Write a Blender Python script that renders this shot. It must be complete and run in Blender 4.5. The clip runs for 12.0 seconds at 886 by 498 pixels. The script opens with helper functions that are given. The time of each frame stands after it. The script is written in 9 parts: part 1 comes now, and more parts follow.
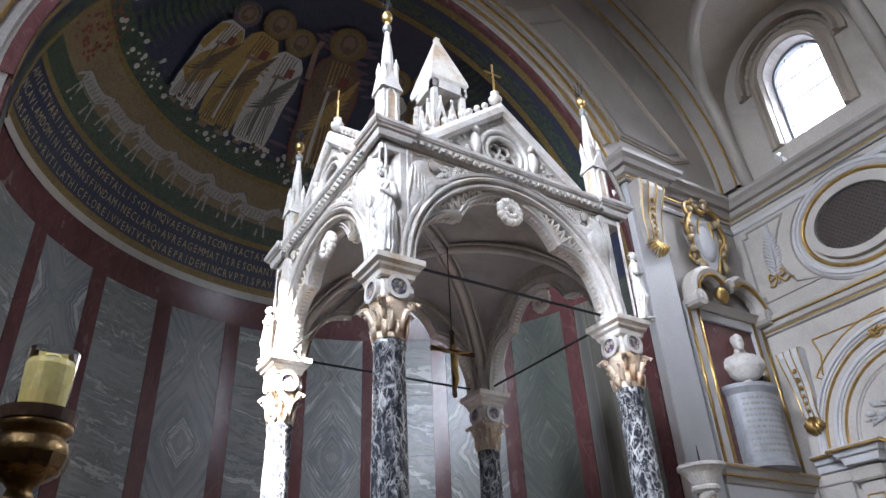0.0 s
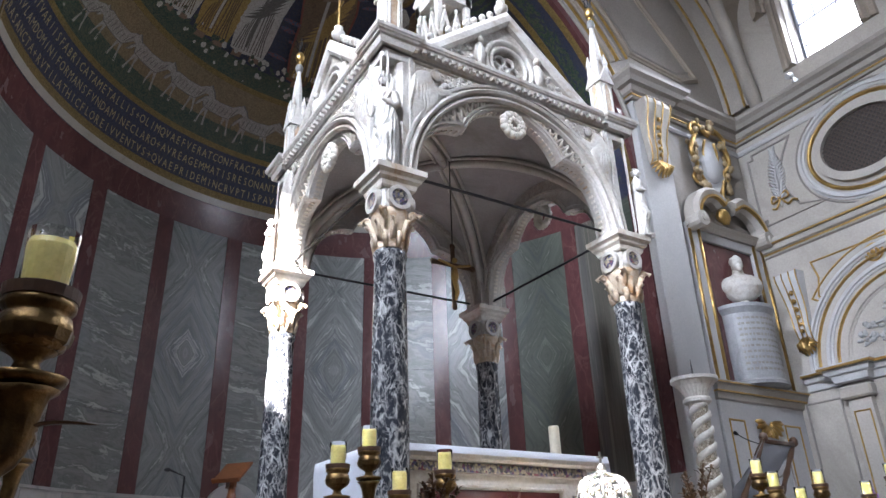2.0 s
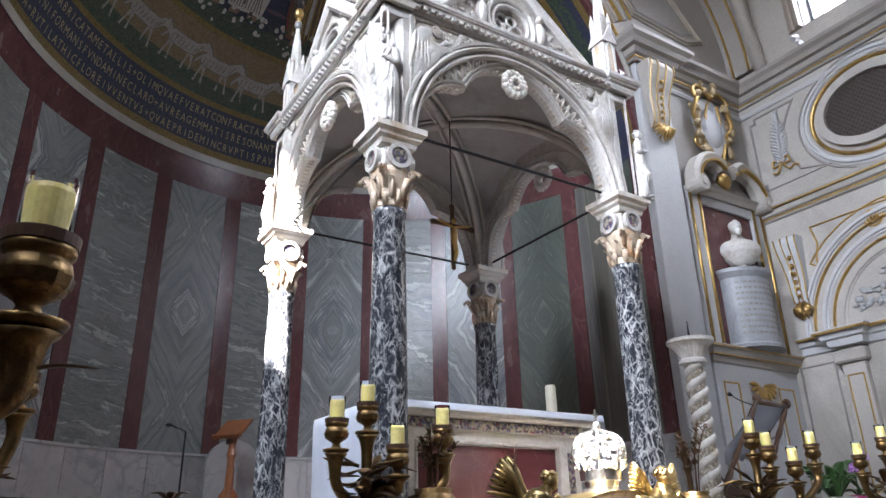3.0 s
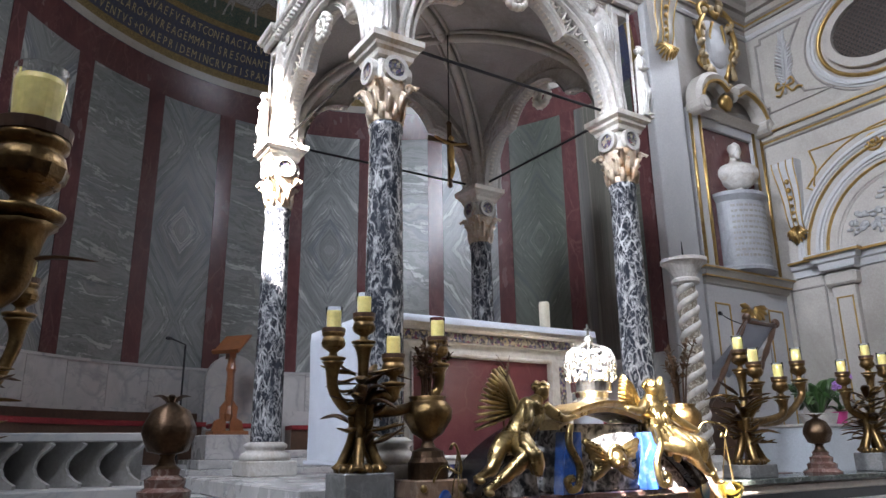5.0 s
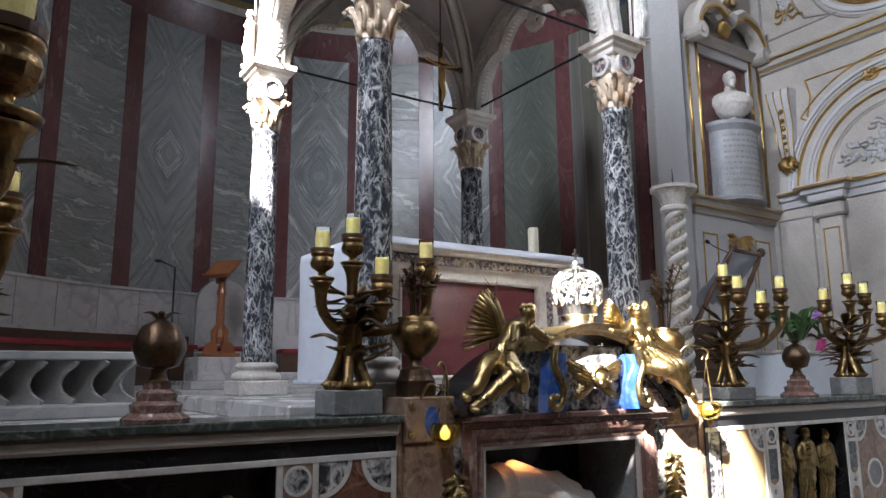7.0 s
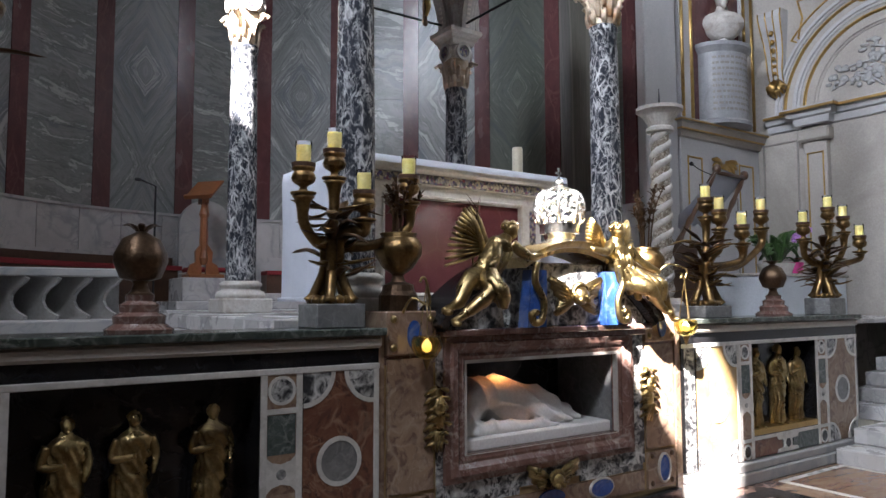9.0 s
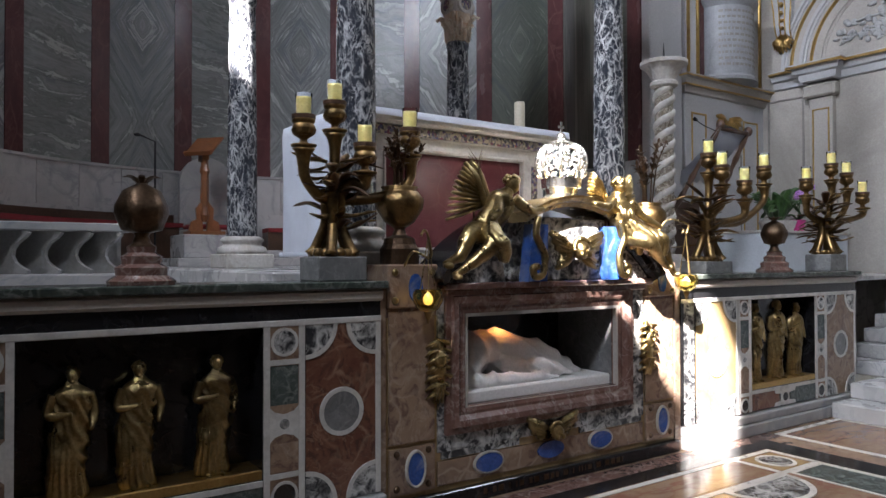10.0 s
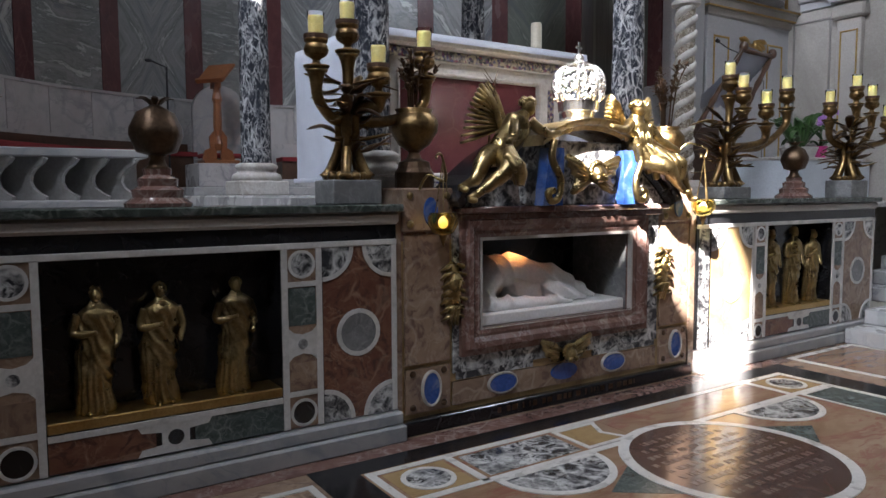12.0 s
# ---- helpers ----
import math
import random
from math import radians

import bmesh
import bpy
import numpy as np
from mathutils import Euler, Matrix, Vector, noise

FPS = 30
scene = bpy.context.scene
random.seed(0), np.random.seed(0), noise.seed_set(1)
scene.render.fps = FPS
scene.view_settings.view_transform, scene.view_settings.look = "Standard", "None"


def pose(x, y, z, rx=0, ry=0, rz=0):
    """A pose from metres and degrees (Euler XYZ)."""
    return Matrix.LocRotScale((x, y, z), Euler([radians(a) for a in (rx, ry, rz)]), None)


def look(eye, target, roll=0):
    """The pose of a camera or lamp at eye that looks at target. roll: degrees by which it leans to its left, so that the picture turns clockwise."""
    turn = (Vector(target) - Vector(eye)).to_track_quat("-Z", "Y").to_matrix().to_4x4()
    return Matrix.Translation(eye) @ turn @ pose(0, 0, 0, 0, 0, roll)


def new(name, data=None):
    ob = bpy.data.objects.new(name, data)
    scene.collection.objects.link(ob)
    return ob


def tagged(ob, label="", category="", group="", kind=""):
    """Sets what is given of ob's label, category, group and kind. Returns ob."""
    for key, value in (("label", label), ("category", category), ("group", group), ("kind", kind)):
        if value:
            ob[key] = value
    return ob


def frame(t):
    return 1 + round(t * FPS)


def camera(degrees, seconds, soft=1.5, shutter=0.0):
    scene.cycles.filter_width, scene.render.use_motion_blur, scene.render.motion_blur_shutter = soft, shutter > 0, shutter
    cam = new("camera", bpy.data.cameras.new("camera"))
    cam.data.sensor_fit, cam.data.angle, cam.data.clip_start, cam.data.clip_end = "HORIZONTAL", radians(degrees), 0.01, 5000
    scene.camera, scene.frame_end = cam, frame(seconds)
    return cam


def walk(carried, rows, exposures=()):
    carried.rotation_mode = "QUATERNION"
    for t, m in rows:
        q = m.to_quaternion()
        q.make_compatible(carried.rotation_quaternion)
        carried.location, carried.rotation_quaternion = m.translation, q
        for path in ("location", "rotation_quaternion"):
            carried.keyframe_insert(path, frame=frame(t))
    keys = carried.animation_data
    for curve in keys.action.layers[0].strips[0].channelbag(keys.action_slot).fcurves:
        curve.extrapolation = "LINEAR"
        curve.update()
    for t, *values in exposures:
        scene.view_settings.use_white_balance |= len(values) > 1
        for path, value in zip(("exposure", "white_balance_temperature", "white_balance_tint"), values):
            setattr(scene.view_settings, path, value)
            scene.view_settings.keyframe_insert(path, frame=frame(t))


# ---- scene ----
cam = camera(64.07, 12.0)
ROWS = [
    (0, 0.0000, 0.0000, 1.9795, 120.825, 2.410, -31.457),
    (0.5, 0.0095, 0.0138, 1.9529, 119.365, 2.219, -31.467),
    (1, 0.0197, 0.0239, 1.9312, 117.691, 2.059, -31.460),
    (1.5, 0.0263, 0.0350, 1.9127, 116.207, 1.865, -31.548),
    (2, 0.0292, 0.0445, 1.8955, 114.640, 1.647, -31.695),
    (2.5, 0.0322, 0.0514, 1.8793, 113.235, 1.427, -31.837),
    (3, 0.0350, 0.0569, 1.8598, 111.723, 1.187, -31.962),
    (5, 0.0482, 0.0745, 1.7931, 105.622, 0.749, -32.397),
    (5.5, 0.0538, 0.0774, 1.7798, 104.240, 0.673, -32.599),
    (6, 0.0592, 0.0803, 1.7656, 102.765, 0.560, -32.823),
    (6.5, 0.0629, 0.0834, 1.7529, 101.442, 0.459, -33.026),
    (7, 0.0668, 0.0855, 1.7407, 100.006, 0.340, -33.273),
    (9, 0.0898, 0.0869, 1.6702, 94.109, 0.176, -34.478),
    (9.5, 0.0928, 0.0892, 1.6507, 92.531, 0.125, -34.555),
    (10, 0.0933, 0.0921, 1.6279, 90.881, 0.112, -34.377),
    (10.5, 0.0925, 0.0952, 1.6106, 89.303, 0.108, -34.013),
    (11, 0.0884, 0.0947, 1.5921, 87.673, 0.161, -33.612),
    (11.5, 0.0878, 0.0942, 1.5807, 86.418, 0.214, -33.345),
    (12, 0.0900, 0.0950, 1.5725, 85.407, 0.239, -33.224),
]
walk(cam, [(t, pose(x, y, z, rx, ry, rz)) for t, x, y, z, rx, ry, rz in ROWS], [(0, 4.66, 6130, 16), (3, 4.72, 6150, 16), (5, 4.62, 6250, 16), (7, 4.42, 6280, 16), (9.5, 4.28, 6250, 16), (12, 4.22, 6200, 16)])

# ---- light ----
world = bpy.data.worlds.new("sky")
scene.world = world
world.use_nodes = True
wn = world.node_tree
sky = wn.nodes.new("ShaderNodeTexSky")
sky.sky_type = "NISHITA"
sky.sun_disc = False
sky.sun_elevation, sky.sun_rotation = radians(46), radians(250)
wn.nodes["Background"].inputs[1].default_value = 0.05
wn.links.new(sky.outputs[0], wn.nodes["Background"].inputs[0])

SUN_WAY = Vector((1.0, 0.60, -1.1)).normalized()
sun = new("sun", bpy.data.lights.new("sun", "SUN"))
sun.data.energy, sun.data.angle, sun.data.color = 5.0, radians(0.53), (1.0, 0.95, 0.87)
sun.matrix_world = look((-20, -20, 40), Vector((-20, -20, 40)) + SUN_WAY)


def window_light(name, eye, target, w, h, power, tint=(0.86, 0.93, 1.0), spread=180):
    """A rectangular area lamp: sky light in a window's opening, or added fill inside the room."""
    d = bpy.data.lights.new(name, "AREA")
    d.shape, d.size, d.size_y, d.energy, d.color = "RECTANGLE", w, h, power, tint
    d.spread = radians(spread)
    ob = new(name, d)
    ob.matrix_world = look(eye, target)
    return ob


# ---- node materials ----
def mat(name):
    m = bpy.data.materials.new(name)
    m.use_nodes = True
    return m, m.node_tree, m.node_tree.nodes["Principled BSDF"]


def node(nt, kind, ins=None, operation="", feature="", data_type="", blend_type=""):
    n = nt.nodes.new(kind)
    if operation:
        n.operation = operation
    if feature:
        n.feature = feature
    if data_type:
        n.data_type = data_type
    if blend_type:
        n.blend_type = blend_type
    for k, v in (ins or {}).items():
        if hasattr(v, "is_output"):
            nt.links.new(v, n.inputs[k])
        else:
            n.inputs[k].default_value = v
    return n


def coords(nt, scale=(1, 1, 1), shift=True):
    """Local coordinates in metres, moved by a random step for each object."""
    tc = node(nt, "ShaderNodeTexCoord")
    mp = node(nt, "ShaderNodeMapping", {"Vector": tc.outputs["Object"], "Scale": scale})
    if shift:
        oi = node(nt, "ShaderNodeObjectInfo")
        mul = node(nt, "ShaderNodeMath", {0: oi.outputs["Random"], 1: 37.0}, operation="MULTIPLY")
        nt.links.new(mul.outputs[0], mp.inputs["Location"])
    return mp.outputs[0]


def noise_tex(nt, vec, scale, detail=4.0, rough=0.55, distort=0.0):
    return node(nt, "ShaderNodeTexNoise", {"Vector": vec, "Scale": scale, "Detail": detail, "Roughness": rough, "Distortion": distort}).outputs["Fac"]


def ramp(nt, fac, stops):
    r = node(nt, "ShaderNodeValToRGB", {"Fac": fac})
    el = r.color_ramp.elements
    while len(el) < len(stops):
        el.new(0.5)
    for e, (p, c) in zip(el, stops):
        e.position, e.color = p, (*c, 1) if len(c) == 3 else c
    return r.outputs["Color"]


def mix(nt, fac, a, b, how="MIX"):
    n = node(nt, "ShaderNodeMix", data_type="RGBA", blend_type=how)
    for i, v in ((0, fac), (6, a), (7, b)):
        if hasattr(v, "is_output"):
            nt.links.new(v, n.inputs[i])
        else:
            n.inputs[i].default_value = v if i == 0 or len(v) == 4 else (*v, 1)
    return n.outputs[2]


def math_node(nt, op, a, b=0.0, c=0.0):
    return node(nt, "ShaderNodeMath", {0: a, 1: b, 2: c}, operation=op).outputs[0]


def bump(nt, bsdf, height, strength=0.2, dist=0.01):
    b = node(nt, "ShaderNodeBump", {"Height": height, "Strength": strength, "Distance": dist})
    nt.links.new(b.outputs[0], bsdf.inputs["Normal"])


def plain(name, c1, c2, scale=6.0, rough=0.5, metal=0.0, relief=0.15, fine=60.0, stain=None, coat=0.0, rough_var=0.15):
    """A surface with two colours mixed at two scales, fine relief and uneven gloss."""
    m, nt, b = mat(name)
    v = coords(nt)
    big = noise_tex(nt, v, scale, 5.0, 0.6)
    small = noise_tex(nt, v, fine, 3.0)
    col = ramp(nt, big, [(0.3, c1), (0.7, c2)])
    col = mix(nt, 0.35, col, ramp(nt, small, [(0.25, tuple(0.7 * x for x in c1)), (0.75, tuple(min(1, 1.15 * x) for x in c2))]))
    if stain:
        patches = noise_tex(nt, v, scale * 0.35, 6.0, 0.7, 1.0)
        col = mix(nt, ramp(nt, patches, [(0.5, (0, 0, 0)), (0.72, (1, 1, 1))]), col, stain)
    nt.links.new(col, b.inputs["Base Color"])
    r = node(nt, "ShaderNodeMapRange", {"Value": big, "To Min": max(0.02, rough - rough_var), "To Max": min(1, rough + rough_var)})
    nt.links.new(r.outputs[0], b.inputs["Roughness"])
    b.inputs["Metallic"].default_value = metal
    b.inputs["Coat Weight"].default_value = coat
    if relief:
        bump(nt, b, math_node(nt, "ADD", small, big), relief, 0.01)
    return m


def veined(name, ground, ground2, vein, scale=4.0, width=0.03, rough=0.18, stretch=(1, 1, 1), cloud=2.0, amount=1.0, second=None):
    """Polished marble: a clouded ground and thin branching veins."""
    m, nt, b = mat(name)
    v = coords(nt, stretch)
    wob = node(nt, "ShaderNodeTexNoise", {"Vector": v, "Scale": scale * 0.8, "Detail": 4.0})
    vv = node(nt, "ShaderNodeVectorMath", {0: wob.outputs["Color"], 1: (0.5, 0.5, 0.5)}, operation="SUBTRACT").outputs[0]
    vv = node(nt, "ShaderNodeVectorMath", {0: vv, "Scale": 1.2 / scale}, operation="SCALE").outputs[0]
    vv = node(nt, "ShaderNodeVectorMath", {0: v, 1: vv}, operation="ADD").outputs[0]
    edge = node(nt, "ShaderNodeTexVoronoi", {"Vector": vv, "Scale": scale}, feature="DISTANCE_TO_EDGE").outputs["Distance"]
    ridge = math_node(nt, "ABSOLUTE", math_node(nt, "SUBTRACT", noise_tex(nt, vv, scale * 1.7, 6.0, 0.6, 0.6), 0.5))
    col = ramp(nt, noise_tex(nt, v, cloud, 6.0, 0.65, 0.8), [(0.3, ground), (0.7, ground2)])
    if second:
        col = mix(nt, ramp(nt, noise_tex(nt, vv, cloud * 1.9, 5.0, 0.6, 1.5), [(0.52, (0, 0, 0)), (0.62, (1, 1, 1))]), col, second)
    f1 = ramp(nt, edge, [(0.0, (amount,) * 3), (width * 2, (0, 0, 0))])
    f2 = ramp(nt, ridge, [(0.0, (amount * 0.8,) * 3), (width, (0, 0, 0))])
    gate = ramp(nt, noise_tex(nt, v, scale * 0.9, 3.0), [(0.38, (0, 0, 0)), (0.6, (1, 1, 1))])
    gate1 = ramp(nt, noise_tex(nt, vv, scale * 0.6, 4.0, 0.6, 1.0), [(0.42, (0, 0, 0)), (0.62, (1, 1, 1))])
    col = mix(nt, mix(nt, 1.0, f1, gate1, "MULTIPLY"), col, vein)
    col = mix(nt, mix(nt, 1.0, f2, gate, "MULTIPLY"), col, vein)
    nt.links.new(col, b.inputs["Base Color"])
    r = node(nt, "ShaderNodeMapRange", {"Value": noise_tex(nt, v, 3.0), "To Min": rough * 0.6, "To Max": rough * 1.6})
    nt.links.new(r.outputs[0], b.inputs["Roughness"])
    bump(nt, b, noise_tex(nt, v, 90.0), 0.05, 0.003)
    return m


def panel_marble(name, chevron, c1, c2, c3, upright=False):
    """Grey-green wavy marble; chevron: four slabs opened like a book, so that the veins meet in diamonds."""
    m, nt, b = mat(name)
    tc = node(nt, "ShaderNodeTexCoord")
    sep = node(nt, "ShaderNodeSeparateXYZ", {0: tc.outputs["Object"]})
    oi = node(nt, "ShaderNodeObjectInfo")
    seed = math_node(nt, "MULTIPLY", oi.outputs["Random"], 19.0)
    x, z = sep.outputs[0], sep.outputs[2]
    if upright:
        x, z = math_node(nt, "MULTIPLY", z, 0.12), math_node(nt, "MULTIPLY", x, 2.0)
    if chevron:
        ax = math_node(nt, "ABSOLUTE", x)
        az = math_node(nt, "PINGPONG", z, 1.55)
        u = math_node(nt, "ADD", math_node(nt, "MULTIPLY", ax, 1.6), az)
        w = math_node(nt, "SUBTRACT", math_node(nt, "MULTIPLY", az, 0.6), ax)
    else:
        u = math_node(nt, "ADD", z, math_node(nt, "MULTIPLY", x, 0.12))
        w = math_node(nt, "MULTIPLY", x, 0.8)
    v = node(nt, "ShaderNodeCombineXYZ", {0: w, 1: u, 2: seed}).outputs[0]
    wob = noise_tex(nt, v, 1.1 if chevron else 0.9, 6.0, 0.58, 0.9)
    fine = noise_tex(nt, node(nt, "ShaderNodeMapping", {"Vector": v, "Scale": (0.8, 5.0, 1.0)}).outputs[0], 2.2, 8.0, 0.62, 1.2)
    uu = math_node(nt, "ADD", u, math_node(nt, "MULTIPLY", wob, 0.55 if chevron else 1.5))
    vb = node(nt, "ShaderNodeCombineXYZ", {0: 0.0, 1: uu, 2: seed}).outputs[0]
    bands = noise_tex(nt, vb, 4.6 if chevron else 3.0, 8.0, 0.7)
    f = math_node(nt, "ADD", math_node(nt, "MULTIPLY", bands, 0.74), math_node(nt, "MULTIPLY", fine, 0.26))
    col = ramp(nt, f, [(0.34, c1), (0.46, c2), (0.53, c1), (0.58, c3), (0.68, c2)])
    cloud = noise_tex(nt, node(nt, "ShaderNodeCombineXYZ", {0: x, 1: z, 2: seed}).outputs[0], 0.9, 4.0)
    col = mix(nt, math_node(nt, "MULTIPLY", cloud, 0.6), col, c2, "MULTIPLY")
    col = mix(nt, 0.18, col, ramp(nt, fine, [(0.35, c1), (0.65, c3)]))
    blue = ramp(nt, noise_tex(nt, vb, 1.7, 5.0, 0.6), [(0.56, (0, 0, 0)), (0.64, (0.45, 0.45, 0.45))])
    col = mix(nt, blue, col, (c1[0] * 0.75, c1[1] * 0.80, c1[2] * 1.15))
    nt.links.new(col, b.inputs["Base Color"])
    r = node(nt, "ShaderNodeMapRange", {"Value": cloud, "To Min": 0.24, "To Max": 0.46})
    nt.links.new(r.outputs[0], b.inputs["Roughness"])
    bump(nt, b, cloud, 0.06, 0.02)
    return m


def mosaic(name, colours, scale=70.0, patch=2.0, rough=0.45, glint=0.0):
    """Glass tesserae a centimetre across: each cell a colour of its own out of a slow change of hue."""
    m, nt, b = mat(name)
    v = coords(nt)
    vo = node(nt, "ShaderNodeTexVoronoi", {"Vector": v, "Scale": scale})
    cell = node(nt, "ShaderNodeSeparateColor", {0: vo.outputs["Color"]}).outputs[0]
    slow = noise_tex(nt, v, patch, 6.0, 0.7, 1.0)
    f = math_node(nt, "ADD", math_node(nt, "MULTIPLY", cell, 0.62), math_node(nt, "MULTIPLY", slow, 0.62))
    n = len(colours)
    col = ramp(nt, f, [(0.25 + 0.62 * i / max(1, n - 1), c) for i, c in enumerate(colours)])
    nt.links.new(col, b.inputs["Base Color"])
    b.inputs["Roughness"].default_value = rough
    b.inputs["Metallic"].default_value = glint
    bump(nt, b, math_node(nt, "ADD", vo.outputs["Distance"], cell), 0.35, 0.006)
    return m


PLASTER = plain("painted_plaster", (0.35, 0.322, 0.285), (0.45, 0.418, 0.375), 1.2, 0.6, relief=0.08, fine=40, stain=(0.28, 0.257, 0.225))
PLASTER_COOL = plain("grey_plaster", (0.42, 0.42, 0.425), (0.51, 0.505, 0.50), 1.0, 0.55, relief=0.08, fine=40, stain=(0.40, 0.40, 0.41))
PLASTER_WARM = plain("ochre_plaster", (0.28, 0.24, 0.195), (0.37, 0.32, 0.265), 0.8, 0.65, relief=0.1, fine=35, stain=(0.22, 0.19, 0.155))
PLASTER_TAUPE = plain("taupe_plaster", (0.27, 0.245, 0.22), (0.36, 0.33, 0.30), 0.9, 0.62, relief=0.1, fine=35, stain=(0.22, 0.20, 0.175))
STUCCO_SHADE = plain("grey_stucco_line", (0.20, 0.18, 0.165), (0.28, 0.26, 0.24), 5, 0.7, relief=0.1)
GILT = plain("gilding", (0.40, 0.255, 0.085), (0.58, 0.40, 0.155), 9, 0.40, 1.0, 0.25, 70, stain=(0.30, 0.18, 0.07))
BRONZE_GILT = plain("gilt_bronze", (0.19, 0.135, 0.055), (0.47, 0.355, 0.165), 10, 0.31, 1.0, 0.4, 55, stain=(0.08, 0.055, 0.03))
BRONZE_DARK = plain("dark_gilt_bronze", (0.10, 0.064, 0.030), (0.29, 0.185, 0.075), 9, 0.38, 1.0, 0.35, 50, stain=(0.07, 0.05, 0.03))
BRONZE_BROWN = plain("brown_bronze", (0.07, 0.043, 0.027), (0.16, 0.105, 0.065), 7, 0.42, 1.0, 0.35, 50)
WHITE_MARBLE = plain("white_carved_marble", (0.42, 0.395, 0.36), (0.60, 0.58, 0.545), 5, 0.48, 0, 0.5, 34, stain=(0.30, 0.235, 0.17))
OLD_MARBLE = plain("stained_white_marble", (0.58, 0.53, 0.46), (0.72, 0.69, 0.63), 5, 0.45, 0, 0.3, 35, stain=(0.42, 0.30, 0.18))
# darker mottle for recessed grounds: brown dirt plus crevice shade put into the colour
RELIEF_STONE = plain("carved_ground_marble", (0.30, 0.26, 0.22), (0.62, 0.58, 0.53), 26, 0.55, 0, 0.9, 70, stain=(0.36, 0.30, 0.23))
CAPITAL_GILT = plain("capital_marble_with_gilding", (0.46, 0.34, 0.22), (0.64, 0.55, 0.44), 11, 0.42, 0.1, 0.4, 40, stain=(0.40, 0.19, 0.06))
STATUE_MARBLE = plain("statue_marble", (0.72, 0.70, 0.67), (0.82, 0.81, 0.79), 4, 0.35, 0, 0.1, 50)
FLOOR_MARBLE = veined("white_floor_marble", (0.38, 0.375, 0.365), (0.52, 0.51, 0.50), (0.26, 0.26, 0.27), 1.6, 0.02, 0.25)
DADO = veined("pale_dado_marble", (0.42, 0.415, 0.40), (0.54, 0.53, 0.515), (0.30, 0.30, 0.31), 1.2, 0.03, 0.35)
STALL_STONE = plain("grey_stall_marble", (0.26, 0.25, 0.235), (0.36, 0.35, 0.335), 4, 0.4, 0, 0.15, 40, stain=(0.19, 0.18, 0.165))
WAINSCOT = veined("white_wainscot_marble", (0.29, 0.285, 0.275), (0.39, 0.38, 0.37), (0.22, 0.24, 0.25), 1.2, 0.03, 0.35)
COLUMN_MARBLE = veined("black_white_column_marble", (0.016, 0.018, 0.024), (0.045, 0.05, 0.062), (0.60, 0.60, 0.60), 13.0, 0.055, 0.16, (1.1, 1.1, 0.55), 8.0, 0.9)
PORPHYRY = veined("dark_red_marble", (0.085, 0.034, 0.036), (0.135, 0.055, 0.055), (0.20, 0.10, 0.095), 3.0, 0.025, 0.22, (1, 1, 0.5), 3.0, 0.6)
ALTAR_RED = veined("altar_porphyry", (0.105, 0.030, 0.034), (0.150, 0.048, 0.050), (0.18, 0.075, 0.07), 2.5, 0.015, 0.16, cloud=1.6, amount=0.5)
PANEL_BOOK = panel_marble("book_matched_grey_marble", True, (0.125, 0.137, 0.135), (0.30, 0.315, 0.31), (0.57, 0.58, 0.565))
PANEL_WAVE = panel_marble("wavy_green_grey_marble", False, (0.135, 0.147, 0.141), (0.30, 0.312, 0.30), (0.56, 0.572, 0.55))
PANEL_GREEN = panel_marble("striped_green_marble", True, (0.070, 0.085, 0.068), (0.135, 0.150, 0.125), (0.22, 0.235, 0.20))
PANEL_STREAK = panel_marble("upright_streaked_marble", False, (0.095, 0.09, 0.075), (0.17, 0.16, 0.135), (0.25, 0.24, 0.20), True)
GREEN_SLAB = veined("dark_green_marble", (0.020, 0.027, 0.022), (0.055, 0.068, 0.058), (0.22, 0.23, 0.21), 7.0, 0.05, 0.14, cloud=7.0, amount=0.6)
GREEN_PANEL = veined("speckled_green_marble", (0.035, 0.050, 0.046), (0.085, 0.105, 0.095), (0.26, 0.28, 0.26), 12.0, 0.05, 0.2, cloud=11.0, amount=0.5)
BLACK_MARBLE = veined("black_marble", (0.008, 0.008, 0.009), (0.016, 0.015, 0.016), (0.06, 0.06, 0.06), 2.5, 0.012, 0.14, amount=0.5)
BRECCIA_BW = veined("black_white_breccia", (0.014, 0.014, 0.016), (0.06, 0.06, 0.062), (0.62, 0.61, 0.58), 9.0, 0.10, 0.16, cloud=7.0)
BRECCIA_RED = veined("red_brown_breccia", (0.115, 0.045, 0.030), (0.185, 0.085, 0.052), (0.34, 0.22, 0.15), 4.0, 0.03, 0.18, cloud=4.0, amount=0.6, second=(0.085, 0.040, 0.030))
BRECCIA_PINK = veined("mottled_brown_marble", (0.20, 0.125, 0.085), (0.31, 0.215, 0.145), (0.42, 0.33, 0.25), 3.5, 0.03, 0.18, cloud=3.5, amount=0.6, second=(0.16, 0.10, 0.075))
SIENA = veined("yellow_brown_marble", (0.27, 0.175, 0.075), (0.38, 0.265, 0.13), (0.20, 0.10, 0.05), 3.0, 0.02, 0.2, cloud=2.5, amount=0.6)
FLOOR_AGATE = veined("banded_floor_marble", (0.22, 0.130, 0.072), (0.33, 0.225, 0.145), (0.19, 0.075, 0.05), 1.6, 0.05, 0.14, (1, 2.2, 1), 1.8, 0.7, (0.25, 0.12, 0.08))
FRAME_RED = veined("red_grey_moulding_marble", (0.11, 0.052, 0.042), (0.20, 0.115, 0.092), (0.38, 0.31, 0.27), 6.0, 0.04, 0.16, cloud=6.0, amount=0.7)
